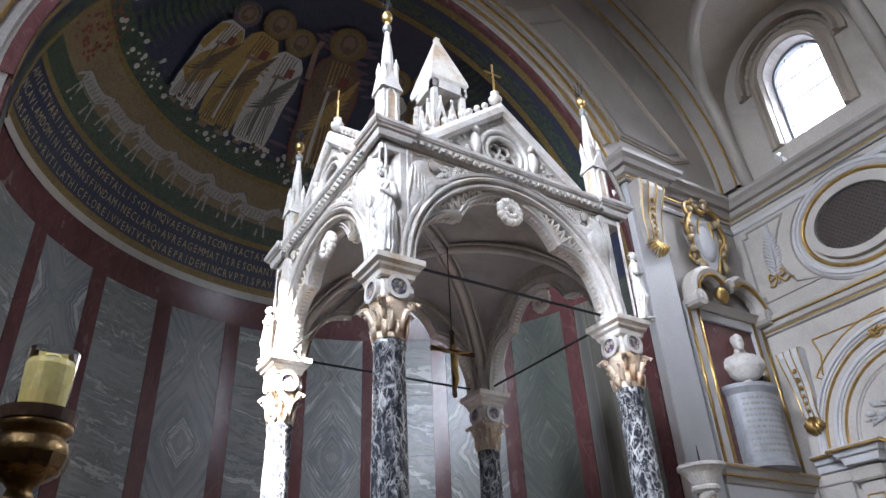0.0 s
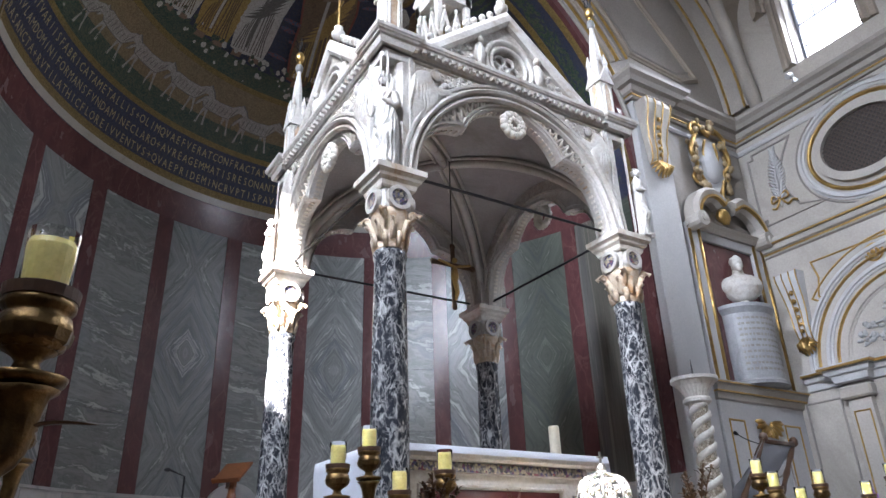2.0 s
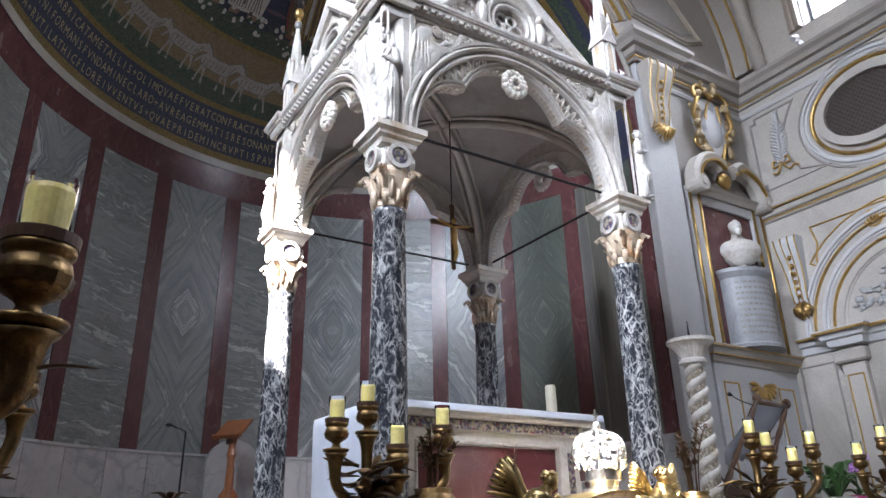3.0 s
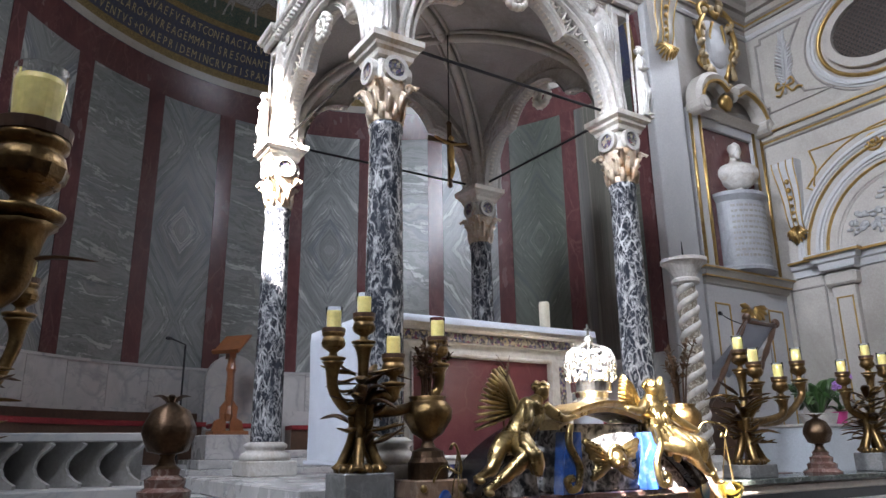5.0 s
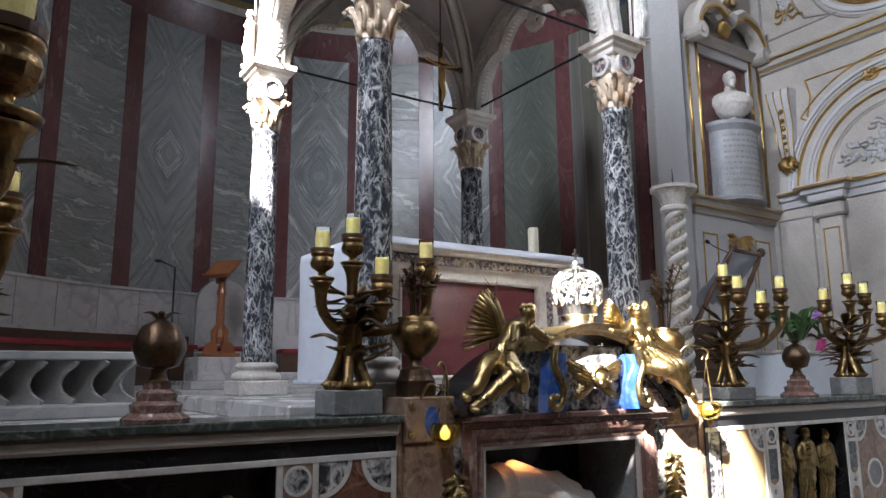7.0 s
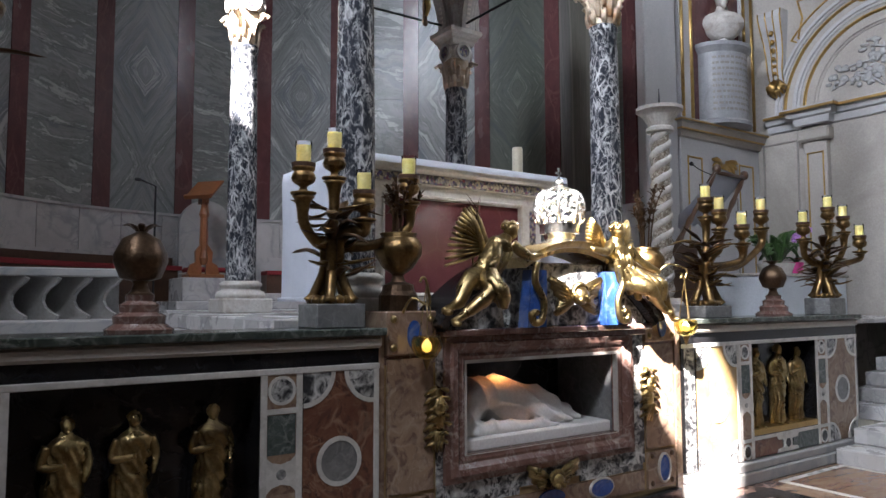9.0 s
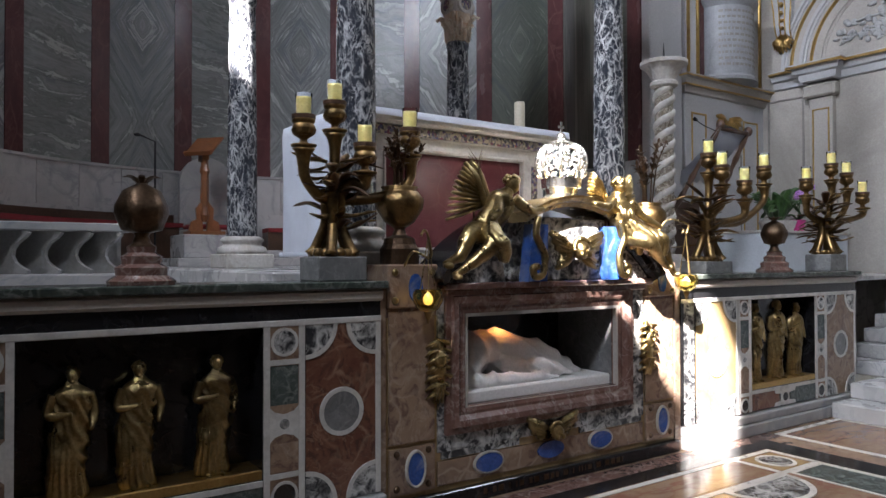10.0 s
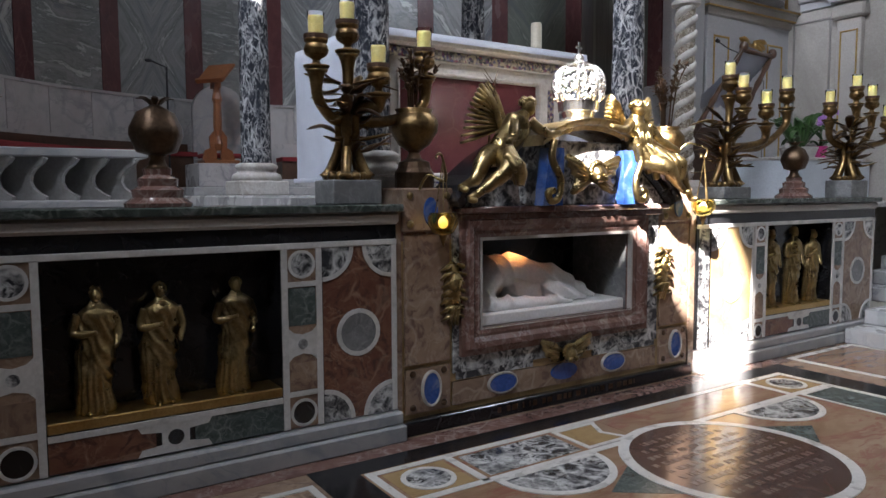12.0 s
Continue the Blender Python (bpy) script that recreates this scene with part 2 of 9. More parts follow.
INLAY_WHITE = plain("white_inlay_marble", (0.50, 0.48, 0.44), (0.62, 0.60, 0.56), 6, 0.3, 0, 0.05, 50, stain=(0.40, 0.38, 0.34))
MOULD_STONE = plain("grey_beige_moulding_stone", (0.36, 0.33, 0.29), (0.46, 0.43, 0.385), 5, 0.32, 0, 0.06, 50)
LAPIS = plain("lapis_blue_stone", (0.015, 0.045, 0.20), (0.04, 0.11, 0.36), 12, 0.16, 0, 0.05, 60, stain=(0.16, 0.20, 0.32))
GREY_BLOCK = veined("grey_speckled_marble", (0.10, 0.10, 0.10), (0.19, 0.19, 0.185), (0.33, 0.33, 0.32), 9.0, 0.05, 0.3, cloud=9.0, amount=0.5)
WAX = plain("yellow_wax", (0.60, 0.50, 0.16), (0.72, 0.62, 0.25), 14, 0.45, 0, 0.1, 60)
WAX.node_tree.nodes["Principled BSDF"].inputs["Subsurface Weight"].default_value = 0.25
WAX.node_tree.nodes["Principled BSDF"].inputs["Subsurface Radius"].default_value = (0.03, 0.02, 0.008)
WAX_WHITE = plain("ivory_wax", (0.62, 0.56, 0.42), (0.72, 0.66, 0.52), 10, 0.45, 0, 0.1, 60)
CLOTH = plain("white_linen", (0.48, 0.51, 0.58), (0.58, 0.61, 0.67), 5, 0.85, 0, 0.25, 220)
RED_CLOTH = plain("red_velvet", (0.16, 0.012, 0.016), (0.25, 0.025, 0.028), 6, 0.85, 0, 0.3, 200)
WOOD = plain("polished_red_wood", (0.17, 0.060, 0.022), (0.28, 0.110, 0.045), 5, 0.35, 0, 0.2, 30)
WOOD_DARK = plain("dark_walnut", (0.050, 0.025, 0.015), (0.10, 0.052, 0.030), 5, 0.4, 0, 0.2, 30)
IRON = plain("dark_iron", (0.02, 0.02, 0.022), (0.045, 0.045, 0.048), 9, 0.5, 0.8, 0.2, 80)
LEAF = plain("green_leaf", (0.022, 0.055, 0.014), (0.060, 0.125, 0.035), 20, 0.4, 0, 0.2, 80)
PINK_POT = plain("pink_pot", (0.55, 0.04, 0.22), (0.66, 0.08, 0.30), 8, 0.35, 0, 0.05, 60)
ORCHID = plain("violet_petal", (0.42, 0.17, 0.55), (0.60, 0.34, 0.70), 30, 0.6, 0, 0.1, 90)
STEEL = plain("bright_silver", (0.62, 0.62, 0.60), (0.80, 0.80, 0.78), 12, 0.22, 1.0, 0.2, 80)
LEAD = plain("window_lead", (0.16, 0.17, 0.20), (0.24, 0.25, 0.28), 8, 0.5, 0.3, 0.1, 60)
GRILLE = plain("brown_grille", (0.045, 0.032, 0.026), (0.085, 0.062, 0.050), 8, 0.6, 0.2, 0.2, 60)
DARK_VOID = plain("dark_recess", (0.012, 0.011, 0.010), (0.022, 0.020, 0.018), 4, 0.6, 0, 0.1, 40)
STONE_GREY = plain("grey_inscribed_stone", (0.25, 0.255, 0.27), (0.35, 0.355, 0.365), 6, 0.5, 0, 0.15, 50, stain=(0.20, 0.20, 0.21))
DISC_BROWN = veined("dark_brown_floor_marble", (0.075, 0.042, 0.033), (0.115, 0.068, 0.052), (0.16, 0.10, 0.08), 2.0, 0.012, 0.12, amount=0.4)
MOS_BLUE = mosaic("dark_blue_mosaic", [(0.012, 0.016, 0.042), (0.022, 0.026, 0.062), (0.035, 0.045, 0.09), (0.05, 0.045, 0.05)])
MOS_GOLD = mosaic("gold_mosaic", [(0.10, 0.070, 0.022), (0.18, 0.125, 0.040), (0.27, 0.19, 0.065), (0.15, 0.10, 0.03)], glint=0.25)
MOS_OCHRE = mosaic("ochre_mosaic", [(0.125, 0.088, 0.044), (0.185, 0.132, 0.066), (0.25, 0.184, 0.10)])
MOS_GREEN = mosaic("green_mosaic", [(0.014, 0.035, 0.024), (0.025, 0.060, 0.042), (0.05, 0.075, 0.045), (0.10, 0.10, 0.06)], patch=5)
MOS_WHITE = mosaic("white_mosaic", [(0.34, 0.315, 0.275), (0.46, 0.44, 0.40), (0.56, 0.54, 0.50)])
MOS_YELLOW = mosaic("golden_robe_mosaic", [(0.22, 0.135, 0.03), (0.33, 0.215, 0.055), (0.42, 0.29, 0.09)])
MOS_BROWN = mosaic("brown_robe_mosaic", [(0.070, 0.042, 0.022), (0.12, 0.075, 0.040), (0.18, 0.12, 0.06)])
MOS_SKIN = mosaic("pale_brown_mosaic", [(0.17, 0.105, 0.07), (0.25, 0.165, 0.115)])
MOS_RED = mosaic("red_mosaic", [(0.13, 0.03, 0.022), (0.22, 0.065, 0.04)])
MOS_CLOUD = mosaic("blue_red_cloud_mosaic", [(0.03, 0.055, 0.12), (0.06, 0.10, 0.17), (0.20, 0.05, 0.04)], patch=8)
MOS_STONE = mosaic("grey_line_mosaic", [(0.10, 0.09, 0.08), (0.16, 0.145, 0.13)])
MOS_LETTER = mosaic("pale_gold_letter_mosaic", [(0.34, 0.27, 0.13), (0.46, 0.38, 0.20)])
COSMATI = mosaic("red_blue_inlay", [(0.20, 0.030, 0.025), (0.035, 0.045, 0.13), (0.42, 0.36, 0.25), (0.03, 0.03, 0.04)], scale=45, patch=12)


def glass(name, tint=(1, 1, 1), rough=0.02):
    m, nt, b = mat(name)
    b.inputs["Base Color"].default_value = (*tint, 1)
    b.inputs["Roughness"].default_value = rough
    b.inputs["Transmission Weight"].default_value = 1.0
    b.inputs["IOR"].default_value = 1.1
    return m


GLASS = glass("clear_glass")
PANE = glass("window_glass", (0.95, 0.97, 1.0), 0.3)
AMBER = glass("amber_glass", (0.90, 0.78, 0.34), 0.2)
FLAME, _nt, _b = mat("small_flame")
_b.inputs["Emission Color"].default_value = (1.0, 0.62, 0.2, 1)
_b.inputs["Emission Strength"].default_value = 0.09


# ---- mesh tools ----
def part(name, bm, material, parent=None, label="", smooth=False):
    """Links a bmesh as one mesh object under a thing or a part."""
    me = bpy.data.meshes.new(name)
    bmesh.ops.recalc_face_normals(bm, faces=bm.faces)
    bm.to_mesh(me)
    bm.free()
    return part_mesh(name, me, material, parent, label, smooth)


def part_mesh(name, me, material, parent=None, label="", smooth=False):
    if material and not me.materials:
        me.materials.append(material)
    if smooth:
        me.polygons.foreach_set("use_smooth", [True] * len(me.polygons))
    ob = new(name, me)
    ob.parent = parent
    if label:
        ob["label"] = label
    return ob


def thing(name, at=(0, 0, 0), turn=0.0, label="", category="", group="", kind=""):
    ob = new(name)
    ob.empty_display_size = 0.1
    ob.matrix_basis = pose(*at, 0, 0, turn)
    return tagged(ob, label, category, group, kind)


def box(bm, x0, x1, y0, y1, z0, z1, bevel=0.0):
    vs = [bm.verts.new(p) for p in ((x0, y0, z0), (x1, y0, z0), (x1, y1, z0), (x0, y1, z0), (x0, y0, z1), (x1, y0, z1), (x1, y1, z1), (x0, y1, z1))]
    fs = [bm.faces.new([vs[i] for i in q]) for q in ((3, 2, 1, 0), (4, 5, 6, 7), (0, 1, 5, 4), (1, 2, 6, 5), (2, 3, 7, 6), (3, 0, 4, 7))]
    if bevel:
        bmesh.ops.bevel(bm, geom=list({e for f in fs for e in f.edges}), offset=bevel, segments=1, affect="EDGES")
    return bm


def boxed(*a, **k):
    return box(bmesh.new(), *a, **k)


def lathe(bm, profile, seg=24, at=(0, 0, 0), flute=None, squash=(1, 1)):
    """Turns a profile of (radius, height) round the upright axis at a point. flute: (count, depth)."""
    rings = []
    for r, z in profile:
        ring = []
        for i in range(seg):
            a = 2 * math.pi * i / seg
            rr = r * (1 + flute[1] * math.cos(flute[0] * a)) if flute else r
            ring.append(bm.verts.new((at[0] + squash[0] * rr * math.cos(a), at[1] + squash[1] * rr * math.sin(a), at[2] + z)))
        rings.append(ring)
    for lo, hi in zip(rings, rings[1:]):
        for i in range(seg):
            j = (i + 1) % seg
            bm.faces.new((lo[i], lo[j], hi[j], hi[i]))
    if profile[0][0] > 1e-4:
        bm.faces.new(rings[0][::-1])
    if profile[-1][0] > 1e-4:
        bm.faces.new(rings[-1])
    return bm


def turned(profile, seg=24, **k):
    return lathe(bmesh.new(), profile, seg, **k)


def tube(bm, pts, radii, seg=8, closed_ends=True, twist=0.0, flat=1.0):
    """A round bar along points, with a radius for each."""
    pts = [Vector(p) for p in pts]
    if not hasattr(radii, "__len__"):
        radii = [radii] * len(pts)
    radii = [float(r) for r in radii]
    rings, up = [], None
    for i, p in enumerate(pts):
        d = (pts[min(i + 1, len(pts) - 1)] - pts[max(i - 1, 0)]).normalized()
        if up is None:
            up = Vector((0, 0, 1)) if abs(d.z) < 0.9 else Vector((1, 0, 0))
        s = d.cross(up).normalized()
        up = s.cross(d).normalized()
        rings.append([bm.verts.new(p + radii[i] * (math.cos(a) * s + flat * math.sin(a) * up)) for a in (2 * math.pi * k / seg + twist * i for k in range(seg))])
    for lo, hi in zip(rings, rings[1:]):
        for k in range(seg):
            bm.faces.new((lo[k], lo[(k + 1) % seg], hi[(k + 1) % seg], hi[k]))
    if closed_ends:
        bm.faces.new(rings[0][::-1])
        bm.faces.new(rings[-1])
    return bm


def curve_pts(pts, n=8):
    """A smooth line through points."""
    pts = [Vector(p) for p in pts]
    out = []
    for i in range(len(pts) - 1):
        p0, p1, p2, p3 = pts[max(i - 1, 0)], pts[i], pts[i + 1], pts[min(i + 2, len(pts) - 1)]
        for k in range(n):
            t = k / n
            out.append(0.5 * ((2 * p1) + (p2 - p0) * t + (2 * p0 - 5 * p1 + 4 * p2 - p3) * t * t + (3 * p1 - p0 - 3 * p2 + p3) * t ** 3))
    return out + [pts[-1]]


def ball(bm, c, r, seg=12, rings=8):
    """An ellipsoid; r is a number or three."""
    r = (r, r, r) if not hasattr(r, "__len__") else r
    m = Matrix.Translation(c) @ Matrix.Diagonal((*r, 1))
    bmesh.ops.create_uvsphere(bm, u_segments=seg, v_segments=rings, radius=1.0, matrix=m)
    return bm


def plate(bm, outline, depth, place):
    """A flat shape with thickness: the outline is (u, v), place turns (u, v, out) into the world."""
    lo = [bm.verts.new(place @ Vector((u, v, 0))) for u, v in outline]
    hi = [bm.verts.new(place @ Vector((u, v, depth))) for u, v in outline]
    n = len(lo)
    bm.faces.new(hi)
    bm.faces.new(lo[::-1])
    for i in range(n):
        bm.faces.new((lo[i], lo[(i + 1) % n], hi[(i + 1) % n], hi[i]))
    return bm


def ring_plate(bm, outer, inner, depth, place):
    """A flat frame between two outlines of as many points."""
    n = len(outer)
    v = [[bm.verts.new(place @ Vector((u, w, h))) for u, w in o] for o in (outer, inner) for h in (0, depth)]
    ol, oh, il, ih = v
    for i in range(n):
        j = (i + 1) % n
        bm.faces.new((oh[i], oh[j], ih[j], ih[i]))
        bm.faces.new((ol[i], ol[j], oh[j], oh[i]))
        bm.faces.new((ih[i], ih[j], il[j], il[i]))
        bm.faces.new((il[i], il[j], ol[j], ol[i]))
    return bm


def sweep(bm, path, profile, place, closed=False):
    """A moulding: profile of (across, out) carried along (u, v) points in the plane of place, mitred."""
    path = [Vector(p) for p in path]
    n = len(path)
    rows = []
    for i, p in enumerate(path):
        a = path[i - 1] if i or closed else None
        b = path[(i + 1) % n] if i < n - 1 or closed else None
        d1 = (p - a).normalized() if a is not None else None
        d2 = (b - p).normalized() if b is not None else None
        d1, d2 = d1 or d2, d2 or d1
        n1, n2 = Vector((-d1.y, d1.x)), Vector((-d2.y, d2.x))
        m = (n1 + n2)
        m = m / max(0.25, m.length_squared / 2) if m.length > 1e-6 else n1
        rows.append([bm.verts.new(place @ Vector((p.x + m.x * c, p.y + m.y * c, o))) for c, o in profile])
    last = n if closed else n - 1
    for i in range(last):
        r, s = rows[i], rows[(i + 1) % n]
        for k in range(len(profile) - 1):
            bm.faces.new((r[k], s[k], s[k + 1], r[k + 1]))
    if not closed:
        for r in (rows[0], rows[-1]):
            if len(r) > 2:
                bm.faces.new(r)
    return bm


def arc(cx, cy, r, a0, a1, n=16, ry=None):
    return [(cx + r * math.cos(radians(a0 + (a1 - a0) * i / n)), cy + (ry or r) * math.sin(radians(a0 + (a1 - a0) * i / n))) for i in range(n + 1)]


def rect(u0, u1, v0, v1):
    return [(u0, v0), (u1, v0), (u1, v1), (u0, v1)]


def wall_place(origin, along, out):
    """Axes of a wall: u along it, v up, and out of it."""
    a, o = Vector(along).normalized(), Vector(out).normalized()
    m = Matrix((a, (0, 0, 1), o)).transposed().to_4x4()
    m.translation = origin
    return m


ROUND = [(-1, 0), (-0.85, 0.6), (-0.4, 0.95), (0, 1), (0.4, 0.95), (0.85, 0.6), (1, 0)]


def bead(w, h):
    return [(w * a, h * b) for a, b in ROUND]


def step_profile(w, h):
    return [(-w, 0), (-w, h * 0.35), (-w * 0.5, h * 0.5), (-w * 0.3, h), (w * 0.3, h), (w * 0.5, h * 0.5), (w, h * 0.35), (w, 0)]


def roughen(bm, amount, scale, seed=0.0):
    """Uneven carved or cast relief."""
    bm.normal_update()
    for v in bm.verts:
        v.co += v.normal * amount * noise.noise(v.co * scale + Vector((seed, seed, seed)))
    return bm

# ---- the building: plan in metres, x along the altar front, y towards the apse ----
CX = 3.71                 # the church's axis
APSE_Y, APSE_R, SPRING = 7.3, 4.95, 7.55
WALL_Y, WALL_X = 6.9, 11.2
LEFT_X = 2 * CX - WALL_X
ARCH_R = 4.57
CORNICE = 9.75
BACK = wall_place((0, WALL_Y, 0), (1, 0, 0), (0, -1, 0))       # u = x
RIGHT = wall_place((WALL_X, 0, 0), (0, 1, 0), (-1, 0, 0))      # u = y
FRONT_Y = 3.95
SLAB_Z, PRES_Z, STEP_Z = 1.50, 1.42, 1.55


def ceiling_z(x):
    u = (x - CX) / (WALL_X - CX)
    return CORNICE + 0.2 + 5.2 * math.sqrt(max(0.0, 1 - u * u))


# floors
floor = tagged(part("floor", boxed(LEFT_X, WALL_X, -9, 4.1, -0.2, 0.0), BRECCIA_PINK), "polished floor of mottled brown inlaid marble", "floor", kind="structure")
_f = boxed(LEFT_X, WALL_X, 4.28, 13, 1.375, PRES_Z)
box(_f, LEFT_X, WALL_X, 4.92, 13, -0.2, 1.37)
pres = tagged(part("floor_presbytery", _f, FLOOR_MARBLE), "raised presbytery floor of veined white marble", "floor", kind="structure")
platform = tagged(part("altar_platform", boxed(1.75, 5.75, 4.42, 7.45, PRES_Z, STEP_Z, bevel=0.012), FLOOR_MARBLE), "low white marble step under the canopy", "step", kind="structure")

# apse cylinder behind the panels
def shell(bm, r, z0, z1, th0, th1, n, nz=1, cx=CX, cy=APSE_Y):
    rows = [[bm.verts.new((cx + r * math.sin(radians(th0 + (th1 - th0) * i / n)), cy + r * math.cos(radians(th0 + (th1 - th0) * i / n)), z0 + (z1 - z0) * k / nz)) for i in range(n + 1)] for k in range(nz + 1)]
    for a, b in zip(rows, rows[1:]):
        for i in range(n):
            bm.faces.new((a[i], a[i + 1], b[i + 1], b[i]))
    return bm


def solid_shell(r0, r1, z0, z1, th0, th1, n=64):
    bm = bmesh.new()
    ring = lambda r, z: [bm.verts.new((CX + r * math.sin(radians(th0 + (th1 - th0) * i / n)), APSE_Y + r * math.cos(radians(th0 + (th1 - th0) * i / n)), z)) for i in range(n + 1)]
    a, b, c, d = ring(r0, z0), ring(r1, z0), ring(r1, z1), ring(r0, z1)
    for i in range(n):
        for p, q in ((a, b), (b, c), (c, d), (d, a)):
            bm.faces.new((p[i], p[i + 1], q[i + 1], q[i]))
    for i in (0, n):
        bm.faces.new((a[i], b[i], c[i], d[i]))
    return bm


apse = tagged(part("wall_apse", solid_shell(APSE_R, APSE_R + 0.4, 0, SPRING, -95, 95), DARK_VOID), "curved apse wall faced with grey-green marble panels and red strips", "wall", kind="structure")

# half-dome
def dome_patch(lat0, lat1, th0=-90.0, th1=90.0, off=0.0, nlat=6, nth=72, y_min=7.66):
    bm = bmesh.new()
    rows = []
    for k in range(nlat + 1):
        la = radians(lat0 + (lat1 - lat0) * k / nlat)
        r = (APSE_R - off) * math.cos(la)
        lim = math.degrees(math.acos(min(1, (y_min - APSE_Y) / max(r, 1e-3)))) if r > y_min - APSE_Y else 0.5
        a0, a1 = max(th0, -lim), min(th1, lim)
        rows.append([bm.verts.new((CX + r * math.sin(radians(a0 + (a1 - a0) * i / nth)), APSE_Y + r * math.cos(radians(a0 + (a1 - a0) * i / nth)), SPRING - 0.05 + (APSE_R - off) * math.sin(la))) for i in range(nth + 1)])
    for a, b in zip(rows, rows[1:]):
        for i in range(nth):
            bm.faces.new((a[i], a[i + 1], b[i + 1], b[i]))
    return bm


dome = tagged(part("dome_apse", dome_patch(0, 85.8, off=-0.05, nlat=40, nth=96), MOS_BLUE, smooth=True), "half-dome covered in dark blue and gold mosaic", "vault", kind="structure")

# back wall with the apse arch through it
def back_outline_right():
    """Right half of the back wall in (x, z), from the opening's foot round to the axis."""
    pts = [(CX + ARCH_R, 0), (WALL_X, 0), (WALL_X, ceiling_z(WALL_X))]
    pts += [(x, ceiling_z(x)) for x in (WALL_X - 0.05 - (WALL_X - CX) * (i / 24) ** 1.6 for i in range(25)) if x > CX]
    pts += [(CX, ceiling_z(CX))]
    inner = arc(CX, SPRING, ARCH_R, 90, 0, 40)
    return pts, inner


def back_wall():
    bm = bmesh.new()
    n = 48
    for sgn in (1, -1):
        def both(u, z):
            return [bm.verts.new((CX + sgn * u, y, z)) for y in (WALL_Y, WALL_Y + 0.75)]
        W = WALL_X - CX
        cols = [both(ARCH_R, 0), both(ARCH_R, SPRING)], [both(W, 0), both(W, SPRING)]
        (a, b), (c, d) = cols
        bm.faces.new((a[0], c[0], d[0], b[0]))
        bm.faces.new((a[1], b[1], d[1], c[1]))
        bm.faces.new((a[0], b[0], b[1], a[1]))
        prev = None
        for i in range(n + 1):
            t = radians(90 * i / n)
            inner = both(ARCH_R * math.cos(t), SPRING + ARCH_R * math.sin(t))
            u = W * math.cos(t)
            outer = both(u, ceiling_z(CX + u) + 0.05 if i else SPRING)
            if prev:
                pi, po = prev
                bm.faces.new((pi[0], po[0], outer[0], inner[0]))
                bm.faces.new((pi[1], inner[1], outer[1], po[1]))
                bm.faces.new((pi[0], inner[0], inner[1], pi[1]))
            prev = inner, outer
    bmesh.ops.remove_doubles(bm, verts=bm.verts, dist=1e-4)
    return bm


wall_back = tagged(part("wall_back", back_wall(), PLASTER_TAUPE), "taupe-grey plastered wall round the apse arch", "wall", kind="structure")

# right wall, with the window cut through it
WIN_Y0, WIN_Y1, WIN_Z0, WIN_ZS = 4.13, 5.31, 10.20, 11.72     # opening and its springing
WIN_C, WIN_R = (WIN_Y0 + WIN_Y1) / 2, (WIN_Y1 - WIN_Y0) / 2


def wall_with_window(x, out, y0, y1, z1, holes, thick=0.5):
    """An upright wall along y, with arched holes (y0, y1, sill, springing)."""
    bm = bmesh.new()
    def quad(pts):
        f = [bm.verts.new((x, p, q)) for p, q in pts]
        g = [bm.verts.new((x + out * thick, p, q)) for p, q in pts]
        bm.faces.new(f)
        bm.faces.new(g[::-1])
        n = len(f)
        for i in range(n):
            bm.faces.new((f[i], g[i], g[(i + 1) % n], f[(i + 1) % n]))
    edge = y0
    for a, b, s, sp in sorted(holes):
        quad(rect(edge, a, 0, z1))
        quad(rect(a, b, 0, s))
        c, r = (a + b) / 2, (b - a) / 2
        top = arc(c, sp, r, 180, 0, 16)
        for (u0, v0), (u1, v1) in zip(top, top[1:]):
            quad([(u0, v0), (u1, v1), (u1, z1), (u0, z1)])
        edge = b
    quad(rect(edge, y1, 0, z1))
    return bm


wall_right = tagged(part("wall_right", wall_with_window(WALL_X, 1, -9, 7.7, 13.6, [(WIN_Y0, WIN_Y1, WIN_Z0, WIN_ZS), (-1.2, 0.0, WIN_Z0, WIN_ZS), (-6.2, -5.0, WIN_Z0, WIN_ZS)]), PLASTER), "cream plastered side wall with gilded mouldings", "wall", kind="structure")
# left wall (unseen): openings that let the sun in, cut to shape its patches
def beam(p, x=LEFT_X):
    """Where the sun's ray through p crosses the left wall."""
    p = Vector(p)
    return p - SUN_WAY * ((p.x - x) / SUN_WAY.x)


b_col, b_altar = beam((2.3, 6.85, 4.6)), beam((4.6, 3.95, 1.3))
# stepped outlines traced back from the wanted sun patches, not real window shapes
HOLES = [(b_col.y - 0.5, b_col.y + 0.5, b_col.z - 1.15, b_col.z + 0.65), (-1.97, -1.48, 9.90, 11.52), (-1.48, -0.92, 10.28, 11.5), (-0.92, -0.33, 10.02, 11.4)]
wall_left = tagged(part("wall_left", wall_with_window(LEFT_X, -1, -9, 7.7, 17.0, HOLES, thick=0.12), PLASTER), "unseen cream side wall with openings cut to shape the sun's patches", "wall", kind="structure")
# unseen end wall, added to enclose the room
wall_nave = tagged(part("wall_nave", boxed(LEFT_X - 0.5, WALL_X + 0.5, -9.4, -9.0, -0.2, 17.0), PLASTER), "unseen plain cream wall added to close the nave", "wall", kind="structure")


